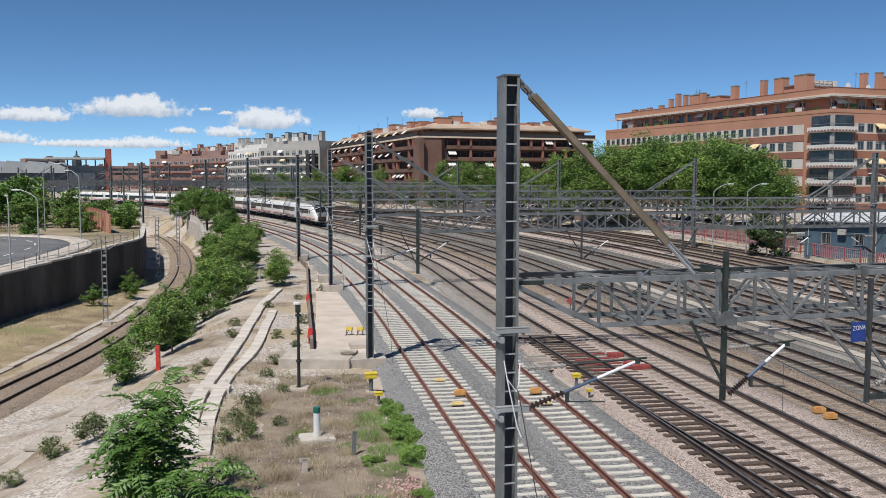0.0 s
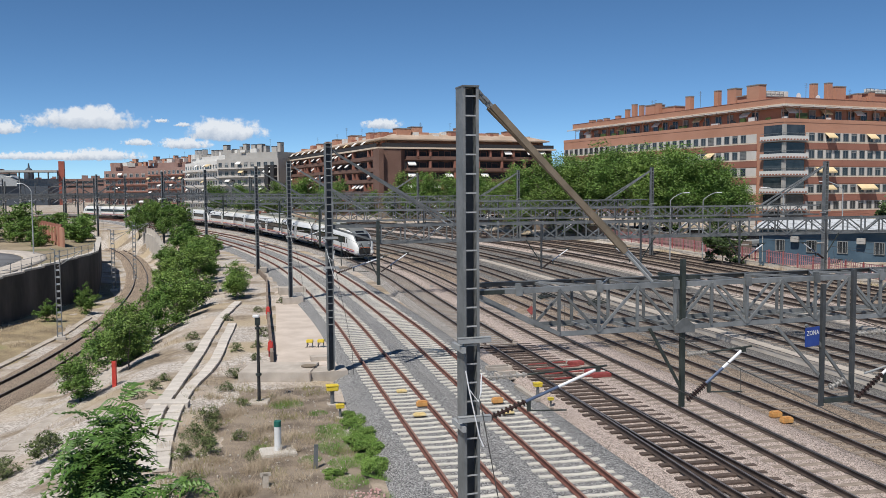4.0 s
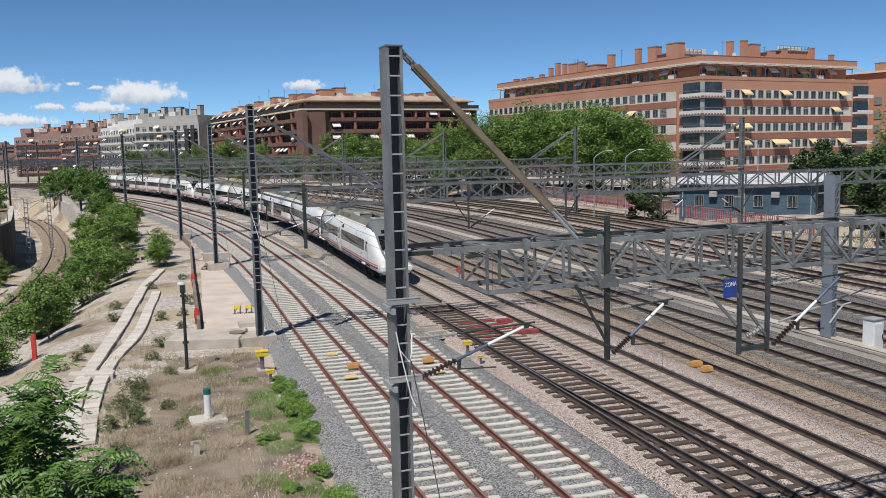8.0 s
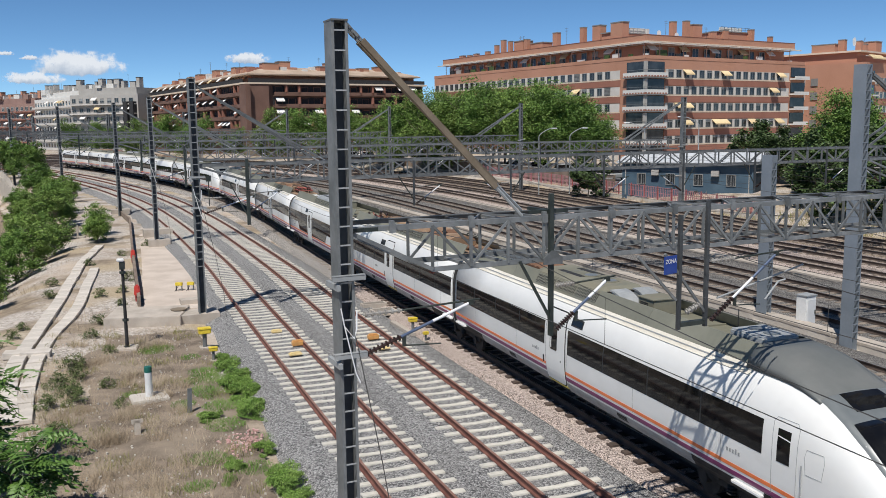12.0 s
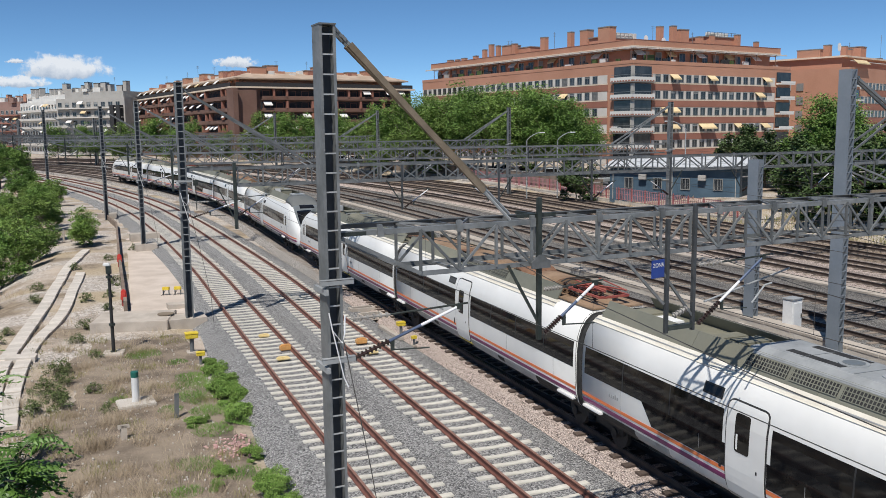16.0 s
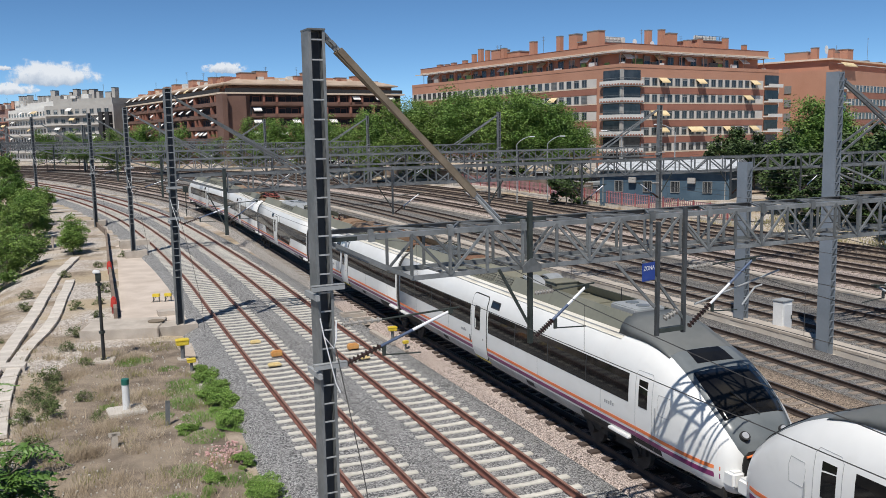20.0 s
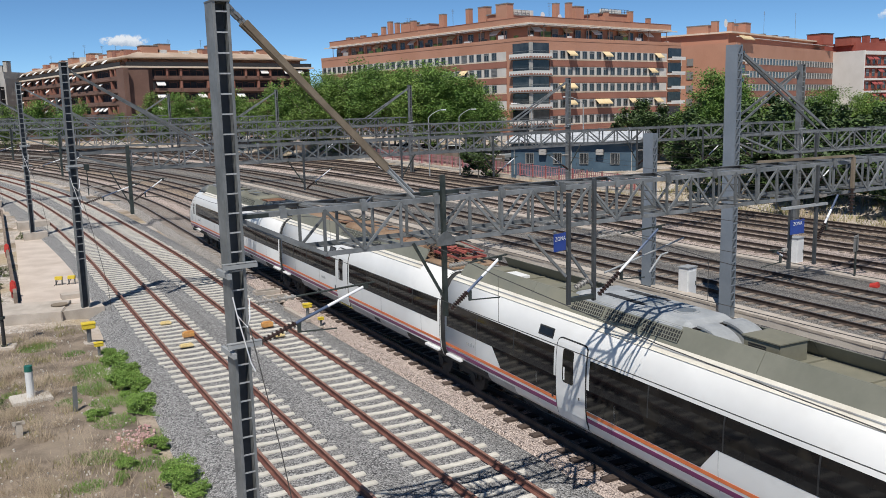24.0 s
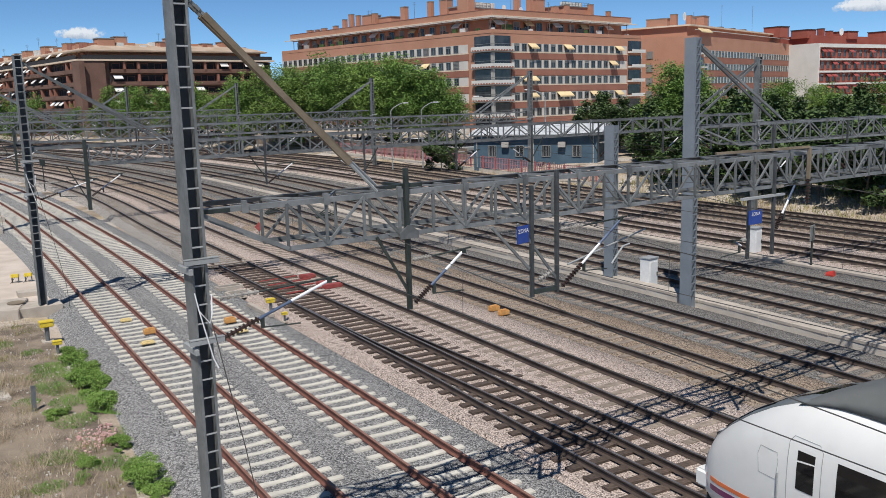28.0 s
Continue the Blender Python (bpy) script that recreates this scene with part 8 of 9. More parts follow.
def weeds():
    rnd = random.Random(9)
    dry = []
    for _ in range(150):
        y = rnd.uniform(17, 42)
        x = L_T1.x_of_y(y) - rnd.uniform(3.4, 9.0)
        dry.append((x, y, rnd.uniform(0.25, 0.75)))
    for _ in range(110):
        y = rnd.uniform(30, 110)
        x = L_T1.x_of_y(y) - rnd.uniform(7, 17)
        dry.append((x, y, rnd.uniform(0.3, 0.9)))
    for _ in range(330):
        y = rnd.uniform(40, 108)
        x = L_LEFT.x_of_y(y) - rnd.uniform(3.4, 9.8)
        dry.append((x, y, rnd.uniform(0.4, 1.3)))
    tufts("dry_grass", "dry straw-coloured grass tufts", dry, 60, 0.42, M["dry_grass"])
    up = []
    for _ in range(260):
        y = rnd.uniform(60, 150)
        up.append((wall_x(y) - rnd.uniform(14, 60), y, rnd.uniform(0.6, 1.6)))
    for nm, lab, mt, sel in (("dry_grass", "dry grass on the waste ground by the road", "dry_grass", [k for i, k in enumerate(up) if i % 4]), ("fading_grass", "half-green grass on the waste ground by the road", "wisp", up[::4])):
        tufts(nm, lab, sel, 60, 0.5, M[mt], 0.06, level=upper_z)
    ff = []
    for _ in range(420):
        y = rnd.uniform(22, 112)
        x = L_T3A.at(L_T3A.s_of_y(y), rnd.uniform(38.6, 47))[0].x
        ff.append((x, y, rnd.uniform(0.5, 1.3)))
    tufts("dry_grass", "dry straw-coloured grass below the yard fence", ff, 30, 0.7, M["dry_grass"], 0.05)
    rough = []
    for _ in range(520):
        y = rnd.uniform(8, 74)
        rough.append((L_T3A.at(L_T3A.s_of_y(y), rnd.uniform(39.5, 68))[0].x, y, rnd.uniform(0.9, 1.9)))
    tufts("fading_grass", "rough half-green grass beyond the last track", rough[::2], 34, 0.7, M["wisp"], 0.07)
    tufts("dry_grass", "rough dry grass beyond the last track", rough[1::2], 22, 0.5, M["wisp"], 0.07)
    pb = Build()
    for _ in range(900):
        y = rnd.uniform(16, 38)
        x = L_T1.x_of_y(y) - rnd.uniform(2.9, 9.5)
        k = rnd.uniform(0.02, 0.06)
        pb.box((x, y, ground_z(x, y) + 0.04), (k, k * 0.8, 0.05), Matrix.Rotation(rnd.random() * 3, 3, "Z"))
    tagged(new("pebbles", fixed(pb.mesh("pebbles", M["concrete"]))), "pale pebbles scattered on the brown soil", "stones", kind="stuff")
    near = lambda n, lo, hi, r0, r1, y0=16.5, y1=38.5: [(L_T1.x_of_y(y) - rnd.uniform(lo, hi), y, rnd.uniform(r0, r1)) for y in (rnd.uniform(y0, y1) for _ in range(n))]
    tufts("dry_grass", "thin dry stalks all over the brown soil", near(300, 3.4, 9.6, 0.25, 0.7), 190, 0.2, M["dry_grass"], 0.007, lean=0.6, lift=0.03)
    tuss = [(-4.6, 26.5, 0.45), (-3.1, 21.2, 0.55), (-4.4, 22.0, 0.4), (-6.8, 33.0, 0.5), (-5.1, 31.3, 0.5), (-3.0, 25.7, 0.3), (-3.7, 25.7, 0.3), (-4.5, 24.6, 0.4), (-6.4, 33.6, 0.4), (-3.4, 24.6, 0.35), (-5.3, 22.8, 0.4), (-6.7, 26.9, 0.5), (-3.7, 22.5, 0.4),
            (-4.9, 35.6, 0.5), (-6.9, 30.2, 0.5), (-5.7, 20.5, 0.5), (-4.2, 19.8, 0.5), (-2.6, 18.9, 0.4), (-1.6, 19.4, 0.3)]
    tufts("dry_grass", "pale dry grass tussocks", tuss + near(44, 3.6, 9.5, 0.2, 0.45), 1600, 0.5, M["dry_grass"], 0.009, lean=0.45, lift=0.03)
    tufts("fading_grass", "half-green fading grass among the straw", [(-5.0, 34.6, 0.5), (-4.8, 29.1, 0.4), (-3.7, 30.0, 0.4), (-6.6, 27.6, 0.7), (-6.3, 24.2, 0.7), (-7.0, 22.0, 0.8)] + near(80, 3.0, 9.4, 0.2, 0.5), 420, 0.34, M["wisp"], 0.016, lift=0.03)
    green = [(-2.5, 30.2, 0.75), (-2.1, 28.6, 0.8), (-1.6, 25.3, 0.6), (-1.9, 22.7, 0.5), (-4.7, 34.9, 0.7), (-0.7, 21.8, 0.5), (-2.0, 20.9, 0.4), (-4.8, 29.1, 0.3), (-0.8, 25.7, 0.5), (-1.8, 27.2, 0.6), (-2.6, 31.2, 0.6), (-0.4, 24.3, 0.45), (-3.3, 33.4, 0.4), (-1.5, 29.2, 0.5), (-3.0, 27.6, 0.4)]
    tufts("green_grass", "patches of fresh green grass by the ballast", green, 2600, 0.15, M["green_grass"], 0.014, lean=0.5, lift=0.05)
    low = make_tree("leafy_shrub", "low bright green weed clump at the ballast edge", 71, 0.8, (0.62, 0.36, 0.26), M["weed"], leaves=6000, size=0.026, clumps=120, trunk=0.012, boughs=9, group="weed clumps")
    grey = make_tree("leafy_shrub", "low grey-green bush on dry soil", 72, 0.8, (0.62, 0.36, 0.3), M["bush"], leaves=1500, size=0.03, clumps=60, trunk=0.012, group="low bushes")
    first = set()
    for k, (kind, x, y, s) in enumerate([(low, -1.8, 32.1, 0.8), (low, -1.6, 30.1, 0.85), (low, -1.15, 28.4, 0.95), (low, -0.8, 26.6, 0.95), (low, -2.1, 26.0, 0.55), (low, -1.2, 21.9, 0.5), (low, 0.0, 20.8, 0.85), (low, -1.35, 21.1, 0.35), (low, -0.45, 23.0, 0.5), (low, -2.05, 33.2, 0.6), (low, -1.45, 29.2, 0.75), (low, 0.35, 19.9, 0.7),
                                         (grey, -7.4, 32.7, 0.95), (grey, -7.4, 30.4, 0.95), (grey, -6.4, 28.6, 0.95), (grey, -6.2, 25.4, 0.7), (grey, -12.2, 30.0, 1.5), (grey, -13.4, 29.2, 1.2), (grey, -13.5, 26.4, 0.9), (grey, -12.9, 31.8, 0.9), (grey, -8.9, 47.0, 0.8),
                                         (grey, -8.2, 52.0, 0.9), (grey, -11.6, 58.0, 0.8), (grey, -11.6, 47.5, 0.8), (grey, -12.3, 51.0, 0.8), (grey, -9.2, 66.5, 0.8), (grey, -15.0, 92.0, 0.9), (grey, -10.2, 62.0, 0.7), (grey, -7.6, 44.8, 0.6), (grey, -7.0, 31.4, 0.8), (grey, -6.9, 29.6, 0.9), (grey, -7.2, 28.2, 0.8), (grey, -10.9, 38.5, 0.7), (grey, -11.2, 37.0, 0.8), (grey, -11.0, 40.2, 0.6), (grey, -7.9, 40.5, 0.8), (grey, -7.7, 37.6, 0.7), (grey, -8.0, 48.0, 0.7), (grey, -6.4, 34.9, 0.6), (grey, -5.7, 30.3, 0.6), (grey, -4.9, 27.8, 0.6)]):
        m = pose(x, y, ground_z(x, y) - 0.04, 0, 0, k * 61) @ Matrix.Diagonal((s, s, s, 1))
        t = kind if kind.name not in first else copy_thing(kind, Matrix.Identity(4))
        first.add(kind.name)
        t.matrix_world = m
        for j in range(3 if kind is low else 0):
            px, py, ps = x + s * math.cos(k * 2.1 + j * 2.2) * 0.42, y + s * math.sin(k * 2.1 + j * 2.2) * 0.8, s * (0.42 + 0.14 * j)
            copy_thing(low, Matrix.Identity(4)).matrix_world = pose(px, py, ground_z(px, py) - 0.04, 0, 0, k * 97 + j * 130) @ Matrix.Diagonal((ps, ps * 1.2, ps * (0.8 + 0.25 * j), 1))


street_trees()
far_left_trees()
bank_trees()
dark_bush()
feather_tree(-7.4, 21.2, 3.1, 5, "young tree with long feathery leaves near the bridge", 4, 66)
feather_tree(-5.6, 19.6, 2.0, 15, "small young tree with feathery leaves near the bridge", 2, 40)
weeds()


# ---- bank, wall, road and small things ----
def terrace():
    ys = [20 + 4 * k for k in range(44)]
    b = Build()
    cols = (0.3, 4, 9, 16, 28, 60, 180)
    rings = [[Vector((wall_x(y) - c, y, terrace_z(y) + (0 if c < 100 else -0.3))) for c in cols] for y in ys]
    b.loft(rings, closed=False, caps=False)
    tagged(new("ground_upper", fixed(b.mesh("ground_upper", M["waste"], True))), "dry ground at street level above the retaining wall", "ground", kind="structure")
    wall = thing("wall_west", "stained concrete retaining wall with graffiti, its shade darkened into the colour", "wall", kind="structure")
    y = 22.0
    # streaky concrete, darkened so the colour itself holds the wall's shade
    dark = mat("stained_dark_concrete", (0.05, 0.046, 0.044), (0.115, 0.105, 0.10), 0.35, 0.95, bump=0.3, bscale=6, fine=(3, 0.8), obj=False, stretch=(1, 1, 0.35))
    while y < 168:
        a, c = Vector((wall_x(y), y, 0)), Vector((wall_x(y + 4), y + 4, 0))
        z0, z1 = -3.6, terrace_z(y + 2) + 0.12
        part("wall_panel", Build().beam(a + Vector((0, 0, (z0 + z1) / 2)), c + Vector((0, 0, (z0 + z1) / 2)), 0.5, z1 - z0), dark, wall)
        part("coping", Build().beam(a + Vector((0, 0, z1 + 0.08)), c + Vector((0, 0, z1 + 0.08)), 0.62, 0.16), M["concrete"], wall)
        y += 4
    rail = thing("railing", "thin grey metal railing on top of the retaining wall", "railing")
    y = 40.0
    while y < 100:
        a = Vector((wall_x(y), y, terrace_z(y) + 0.2))
        c = Vector((wall_x(y + 2), y + 2, terrace_z(y + 2) + 0.2))
        part("post", Build().cyl(a, a + Vector((0, 0, 1.0)), 0.03, 6), M["steel"], rail)
        for z in (0.5, 1.0):
            part("bar", Build().cyl(a + Vector((0, 0, z)), c + Vector((0, 0, z)), 0.022, 5), M["steel_pale"], rail)
        y += 2
    fl = lambda yy: terrace_z(yy)
    road = Line([(-40.5, 30), (-40.3, 60), (-40.2, 78), (-42.0, 90), (-48, 98), (-60, 101), (-80, 100), (-120, 96)], level=fl)
    strip("road", road, -3.3, 3.3, 0, road.length - 1, 0.03, -0.05, M["asphalt"], "worn grey asphalt road above the wall", "road", spread=0.05, rough=0)
    strip("pavement", road, 3.45, 5.6, 0, road.length - 30, 0.16, -0.1, M["slab"], "pale concrete pavement with a kerb", "pavement", spread=0.02, rough=0)
    strip("pavement", road, -5.0, -3.45, 0, road.length - 1, 0.16, -0.1, M["slab"], "pale concrete pavement with a kerb", "pavement", spread=0.02, rough=0)
    b = Build()
    for k in range(12):
        p, d, r = road.at(20 + k * 5)
        q = road.at(22.2 + k * 5)[0]
        b.beam(p + Vector((0, 0, 0.045)), q + Vector((0, 0, 0.045)), 0.14, 0.012)
    tagged(new("road_marking", fixed(b.mesh("road_marking", M["white"]))), "white broken centre line", "road marking", kind="structure")
    bw = thing("brick_wall", "red brick boundary wall with taller pillars", "wall")
    a, c = Vector((-54, 132, terrace_z(132))), Vector((-41.5, 109, terrace_z(109)))
    for k in range(9):
        p, q = a.lerp(c, k / 9), a.lerp(c, (k + 1) / 9)
        part("wall_panel", Build().beam(p + Vector((0, 0, 1.2)), q + Vector((0, 0, 1.2)), 0.22, 2.4), M["brick"], bw)
        part("pillar", Build().box(p + Vector((0, 0, 1.35)), (0.45, 0.45, 2.8)), M["brick_dk"], bw)
    # wall on the yard side of the low track
    w2 = thing("wall_east", "grey concrete retaining wall below the yard tracks", "wall", kind="structure")
    s = L_LEFT.s_of_y(104)
    while s < L_LEFT.s_of_y(160):
        a, c = L_LEFT.at(s, 3.4)[0], L_LEFT.at(s + 3, 3.4)[0]
        zt = min(0.9, -1.6 + (s - L_LEFT.s_of_y(104)) * 0.06)
        part("wall_panel", Build().beam(Vector((a.x, a.y, (zt - 3.4) / 2)), Vector((c.x, c.y, (zt - 3.4) / 2)), 0.4, zt + 3.4), M["concrete"], w2)
        part("rail_post", Build().box((a.x, a.y, zt + 0.5), (0.3, 0.3, 1.0)), M["concrete"], w2)
        s += 3


def lattice_pole(x, y, z, h, label):
    t = thing("lattice_pole", label, "pole", "lattice poles of the low track", m=pose(x, y, z, 0, 0, 20))
    for sx in (-1, 1):
        part("leg", Build().box((sx * 0.17, 0, h / 2), (0.07, 0.12, h)), M["steel"], t)
    me = fixed(Build().box((0, 0, 0), (0.34, 0.03, 0.16)).mesh("tie", M["steel_pale"]))
    k = 0.5
    while k < h:
        part("tie", me, None, t, m=pose(0, 0, k))
        k += 0.55
    part("foot", Build().box((0, 0, 0.1), (0.8, 0.8, 0.3)), M["concrete"], t)
    part("arm", Build().cyl((0, 0, h - 0.6), (1.9, 0.3, h - 0.1), 0.03, 6).cyl((0, 0, h - 1.3), (1.9, 0.3, h - 0.1), 0.03, 6), M["steel"], t)
    part("insulator", ribbed(Build(), (-0.1, 0, h), (-0.5, 0, h + 0.15), 0.08, 4), M["white_insul"], t)
    return t


def street_lamp(x, y, z, h, ang, label="grey street lamp with a curved arm", arm=1.6):
    t = thing("street_lamp", label, "street lamp", "street lamps", m=pose(x, y, z, 0, 0, ang))
    part("pole", Build().cyl((0, 0, 0), (0, 0, h - 0.6), 0.08, 8, 0.05), M["steel_pale"], t)
    b = Build().tube([(arm * math.sin(a) ** 2 * 0.5 + arm * 0.5 * (k / 6), 0, h - 0.6 + 0.9 * math.sin(a)) for k in range(7) for a in [math.pi / 2 * k / 6]], 0.04, 6)
    part("arm", b, M["steel_pale"], t)
    part("lamp_head", soft(Build().box((arm + 0.25, 0, h + 0.27), (0.7, 0.25, 0.12)).mesh("lamp_head", M["white"]), 0.04), None, t)


def trough(label, pts, width, dz, piece=1.0, gap=0.02, material="slab"):
    """A run of concrete cover slabs, each its own piece."""
    ln = Line(pts, level=lambda y: 0)
    t = thing("cable_trough", label, "cable trough", "cable troughs")
    me = soft(Build().box((0, 0, 0), (width, piece - gap, 0.12)).mesh("slab", M[material]), 0.012, 1)
    rings = []
    rnd = random.Random(4)
    s = piece / 2
    while s < ln.length:
        p, d, r = ln.at(s)
        p.z = ground_z(p.x, p.y) + dz
        m = Matrix.Translation(p) @ Matrix((r, d, (0, 0, 1))).transposed().to_4x4() @ pose(0, 0, rnd.uniform(-0.012, 0.012), rnd.uniform(-1, 1), rnd.uniform(-1, 1), rnd.uniform(-1, 1))
        part("slab", me, None, t, m=m)
        w = r * (width / 2 - 0.02)
        up, low = Vector((0, 0, -0.05)), Vector((0, 0, -0.43))
        rings.append([p - w + low, p + w + low, p + w + up, p - w + up])
        s += piece
    part("trough_side", Build().loft(rings), M["concrete"], t)


def small_things():
    trough("pale concrete cable trough with lifted cover slabs", [(-7.91, 26.8), (-8.97, 30.49), (-9.45, 32.69), (-9.76, 35.15), (-9.9, 36.97), (-10.34, 41.3), (-10.81, 46.74), (-11.69, 53.92), (-12.31, 60.85), (-12.46, 66.42)], 0.56, 0.10, material="trough_lid")
    trough("second run of pale concrete cable trough slabs", [(-7.5, 26.7), (-8.61, 31.75), (-9.06, 35.38), (-9.48, 38.84), (-9.34, 41.01), (-9.57, 44.91), (-10.41, 51.59), (-11.03, 56.85)], 0.52, 0.08, material="trough_lid")
    for x, y, w, d in ((-9.76, 35.15, 1.15, 0.6), (-9.16, 35.03, 1.05, 0.6)):
        thing("trough_cover", "wide pale concrete cover where the cable trough bends", "concrete slab", "trough covers", m=pose(x, y, ground_z(x, y) + 0.1, 1, 2, 4), build=Build().box((0, 0, 0.02), (w, d, 0.22)), material=M["trough_lid"])
    trough("concrete kerb of slabs along the low track", [(-15.4, 24), (-15.4, 38), (-15.8, 44), (-18.5, 62)], 0.7, 0.03, 2.0)
    trough("narrow concrete drain beside the low track", [(-26.2, 40), (-26.2, 55), (-27.2, 70), (-28.4, 80)], 0.5, 0.05, 2.0)
    trough("long pale concrete cable trough between the yard tracks", [tuple(L_T3A.at(L_T3A.s_of_y(y), 13.25)[0][:2]) for y in (4, 16, 28, 40, 55, 75, 100)], 0.75, 0.45, 1.5)
    trough("pale concrete cable trough beyond the broad masts", [tuple(L_T3A.at(L_T3A.s_of_y(y), 22.6)[0][:2]) for y in (10, 28, 40, 55, 75, 100)], 0.7, 0.42, 1.5)
    # sandy hard-standing beside the mast feet
    b = Build().prism([(-15.6, 93), (-11.9, 81), (-9.2, 63.5), (-6.3, 43.4), (-2.9, 42.0), (-3.6, 47.2), (-6.2, 60), (-9.4, 74), (-13.2, 88), (-14.3, 93)], -0.9, -0.27)
    ob = new("pavement_yard", fixed(b.mesh("pavement_yard", M["sand"])))
    tagged(ob, "pale sandy concrete hard-standing beside the masts", "pavement", kind="structure")
    lw = thing("low_wall", "low concrete edge wall along the hard-standing, its brown shadow in the colour", "wall")
    pts = [Vector(p) for p in ((-15.6, 93, 0.15), (-12.6, 81.5, 0.1), (-9.55, 62, -0.02), (-6.55, 43.6, -0.05))]
    for a, c in zip(pts[:-1], pts[1:]):
        n = max(2, int((c - a).length / 3))
        for k in range(n):
            p, q = a.lerp(c, k / n), a.lerp(c, (k + 0.985) / n)
            # brown shadow on these panels is in their colour
            part("wall_panel", Build().beam(p + Vector((0, 0, -0.05)), q + Vector((0, 0, -0.05)), 0.16, 0.6), M["brown_wall"], lw)
    for x, y in ((-9.0, 58.3), (-6.85, 44.9)):
        h = thing("hydrant", "red hooded hydrant box on the edge wall", "hydrant", "red hydrant boxes", m=pose(x, y, -0.27, 0, 0, 12) @ Matrix.Diagonal((0.75, 0.75, 0.75, 1)))
        part("post", Build().box((0, 0, 0.25), (0.18, 0.2, 0.5)), M["dark_red"], h)
        part("hood", soft(Build().box((0.05, 0, 0.75), (0.42, 0.5, 0.75), taper=0.7).mesh("hood", M["red"]), 0.08), None, h)
    # concrete chamber with a round cover
    c = thing("concrete_chamber", "low grey concrete chamber with a round lid and faint graffiti", "concrete block", m=pose(-5.75, 40.6, -0.45, 0, 0, -4))
    part("block", soft(Build().box((0, 0, 0.2), (3.3, 2.5, 0.6)).mesh("block", M["slab"]), 0.03), None, c)
    part("lid", Build().cyl((1.35, 0.1, 0.53), (1.35, 0.1, 0.56), 0.36, 20), M["rusty"], c)
    for x, y, w, d, h in ((-9.1, 72.2, 2.2, 1.2, 0.55), (-8.3, 66.2, 1.5, 1.1, 0.5), (-14.8, 90.5, 1.8, 1.2, 0.4), (-3.5, 40.3, 1.7, 1.3, 0.35), (-4.2, 43.8, 0.9, 0.7, 0.3)):
        thing("mast_footing", "pale concrete footing beside a mast", "concrete block", "mast footings", m=pose(x, y, grade(y) - 0.35, 0, 0, 13), build=Build().box((0, 0, h / 2 - 0.1), (w, d, h + 0.2)), material=M["slab"])
    # dark post with a lamp head
    p = thing("signal_post", "slender dark green post with a small white camera head", "post", m=pose(-5.87, 35.4, -0.42))
    part("shaft", Build().cyl((0, 0, 0), (0, 0, 3.4), 0.07, 12, 0.055), M["black"], p)
    for z in (0.1, 1.2, 3.1):
        part("collar", Build().cyl((0, 0, z), (0, 0, z + 0.09), 0.12, 12), M["dark_steel"], p)
    part("housing", Build().box((0, 0, 3.42), (0.19, 0.19, 0.3)), M["dark_steel"], p)
    part("head", soft(Build().box((-0.05, -0.05, 3.64), (0.27, 0.17, 0.12)).mesh("head", M["white"]), 0.03), None, p, "white camera head")
    part("foot", soft(Build().box((0, 0, 0.0), (0.8, 0.8, 0.3)).mesh("foot", M["slab"]), 0.03), None, p)
    for x, y, s, lab in ((-2.85, 34.9, 0.85, "yellow lidded track box on a grey pedestal"), (-2.4, 32.9, 0.55, "small yellow track box on a short post"), (5.6, 35.4, 0.62, "yellow lidded track box on a grey pedestal"), (5.85, 33.7, 0.4, "small yellow track box on a short post")):
        t = thing("track_box", lab, "track box", "yellow track boxes", m=pose(x, y, -0.42 if x < 0 else -0.35, 0, 0, 12) @ Matrix.Diagonal((s, s, s, 1)))
        part("pedestal", Build().cyl((0, 0, 0), (0, 0, 0.75), 0.1, 10), M["steel"], t)
        part("foot", Build().box((0, 0, 0.05), (0.5, 0.5, 0.14)), M["slab"], t)
        part("box", soft(Build().box((0, 0, 0.86), (0.56, 0.4, 0.22)).mesh("box", M["yellow"]), 0.03), None, t)
        part("lid", soft(Build().box((0, 0, 0.99), (0.6, 0.44, 0.07)).mesh("lid", M["yellow"]), 0.02), None, t)
    for dx in (0, 0.75):
        t = thing("track_box", "yellow cable box with drooping leads", "track box", "yellow track boxes", m=pose(-5.05 + dx * 0.8, 47.4, -0.3, 0, 0, -8) @ Matrix.Diagonal((0.58, 0.58, 0.58, 1)))
        for lx in (-0.25, 0.25):
            part("leg", Build().box((lx, 0, 0.3), (0.05, 0.3, 0.6)), M["steel"], t)
        part("box", soft(Build().box((0, 0, 0.66), (0.62, 0.4, 0.28)).mesh("box", M["yellow"]), 0.03), None, t)
        part("lead", Build().tube([(0, -0.2, 0.55), (-0.15, -0.3, 0.25), (-0.35, -0.35, 0.05)], 0.025, 5), M["black"], t)
    t = thing("marker_pipe", "white pipe with a green cap on a concrete base", "pipe", m=pose(-4.13, 28.4, -0.42, 0, 0, 15))
    part("pipe", Build().cyl((0, 0, 0), (0, 0, 0.98), 0.115, 16), M["cabinet"], t)
    part("cap", Build().cyl((0, 0, 0.98), (0, 0, 1.16), 0.12, 16), mat("green_cap_paint", (0.01, 0.10, 0.08), (0.02, 0.14, 0.11), 4, 0.5), t)
    part("base", soft(Build().box((0, 0, 0.0), (1.15, 0.95, 0.36)).mesh("base", M["concrete"]), 0.03), None, t)
    thing("marker_plate", "upright narrow grey metal strip in the soil", "post", m=pose(-2.74, 26.7, -0.45, -6, 4, 20), build=Build().box((0, 0, 0.4), (0.13, 0.04, 0.9)), material=M["steel"])
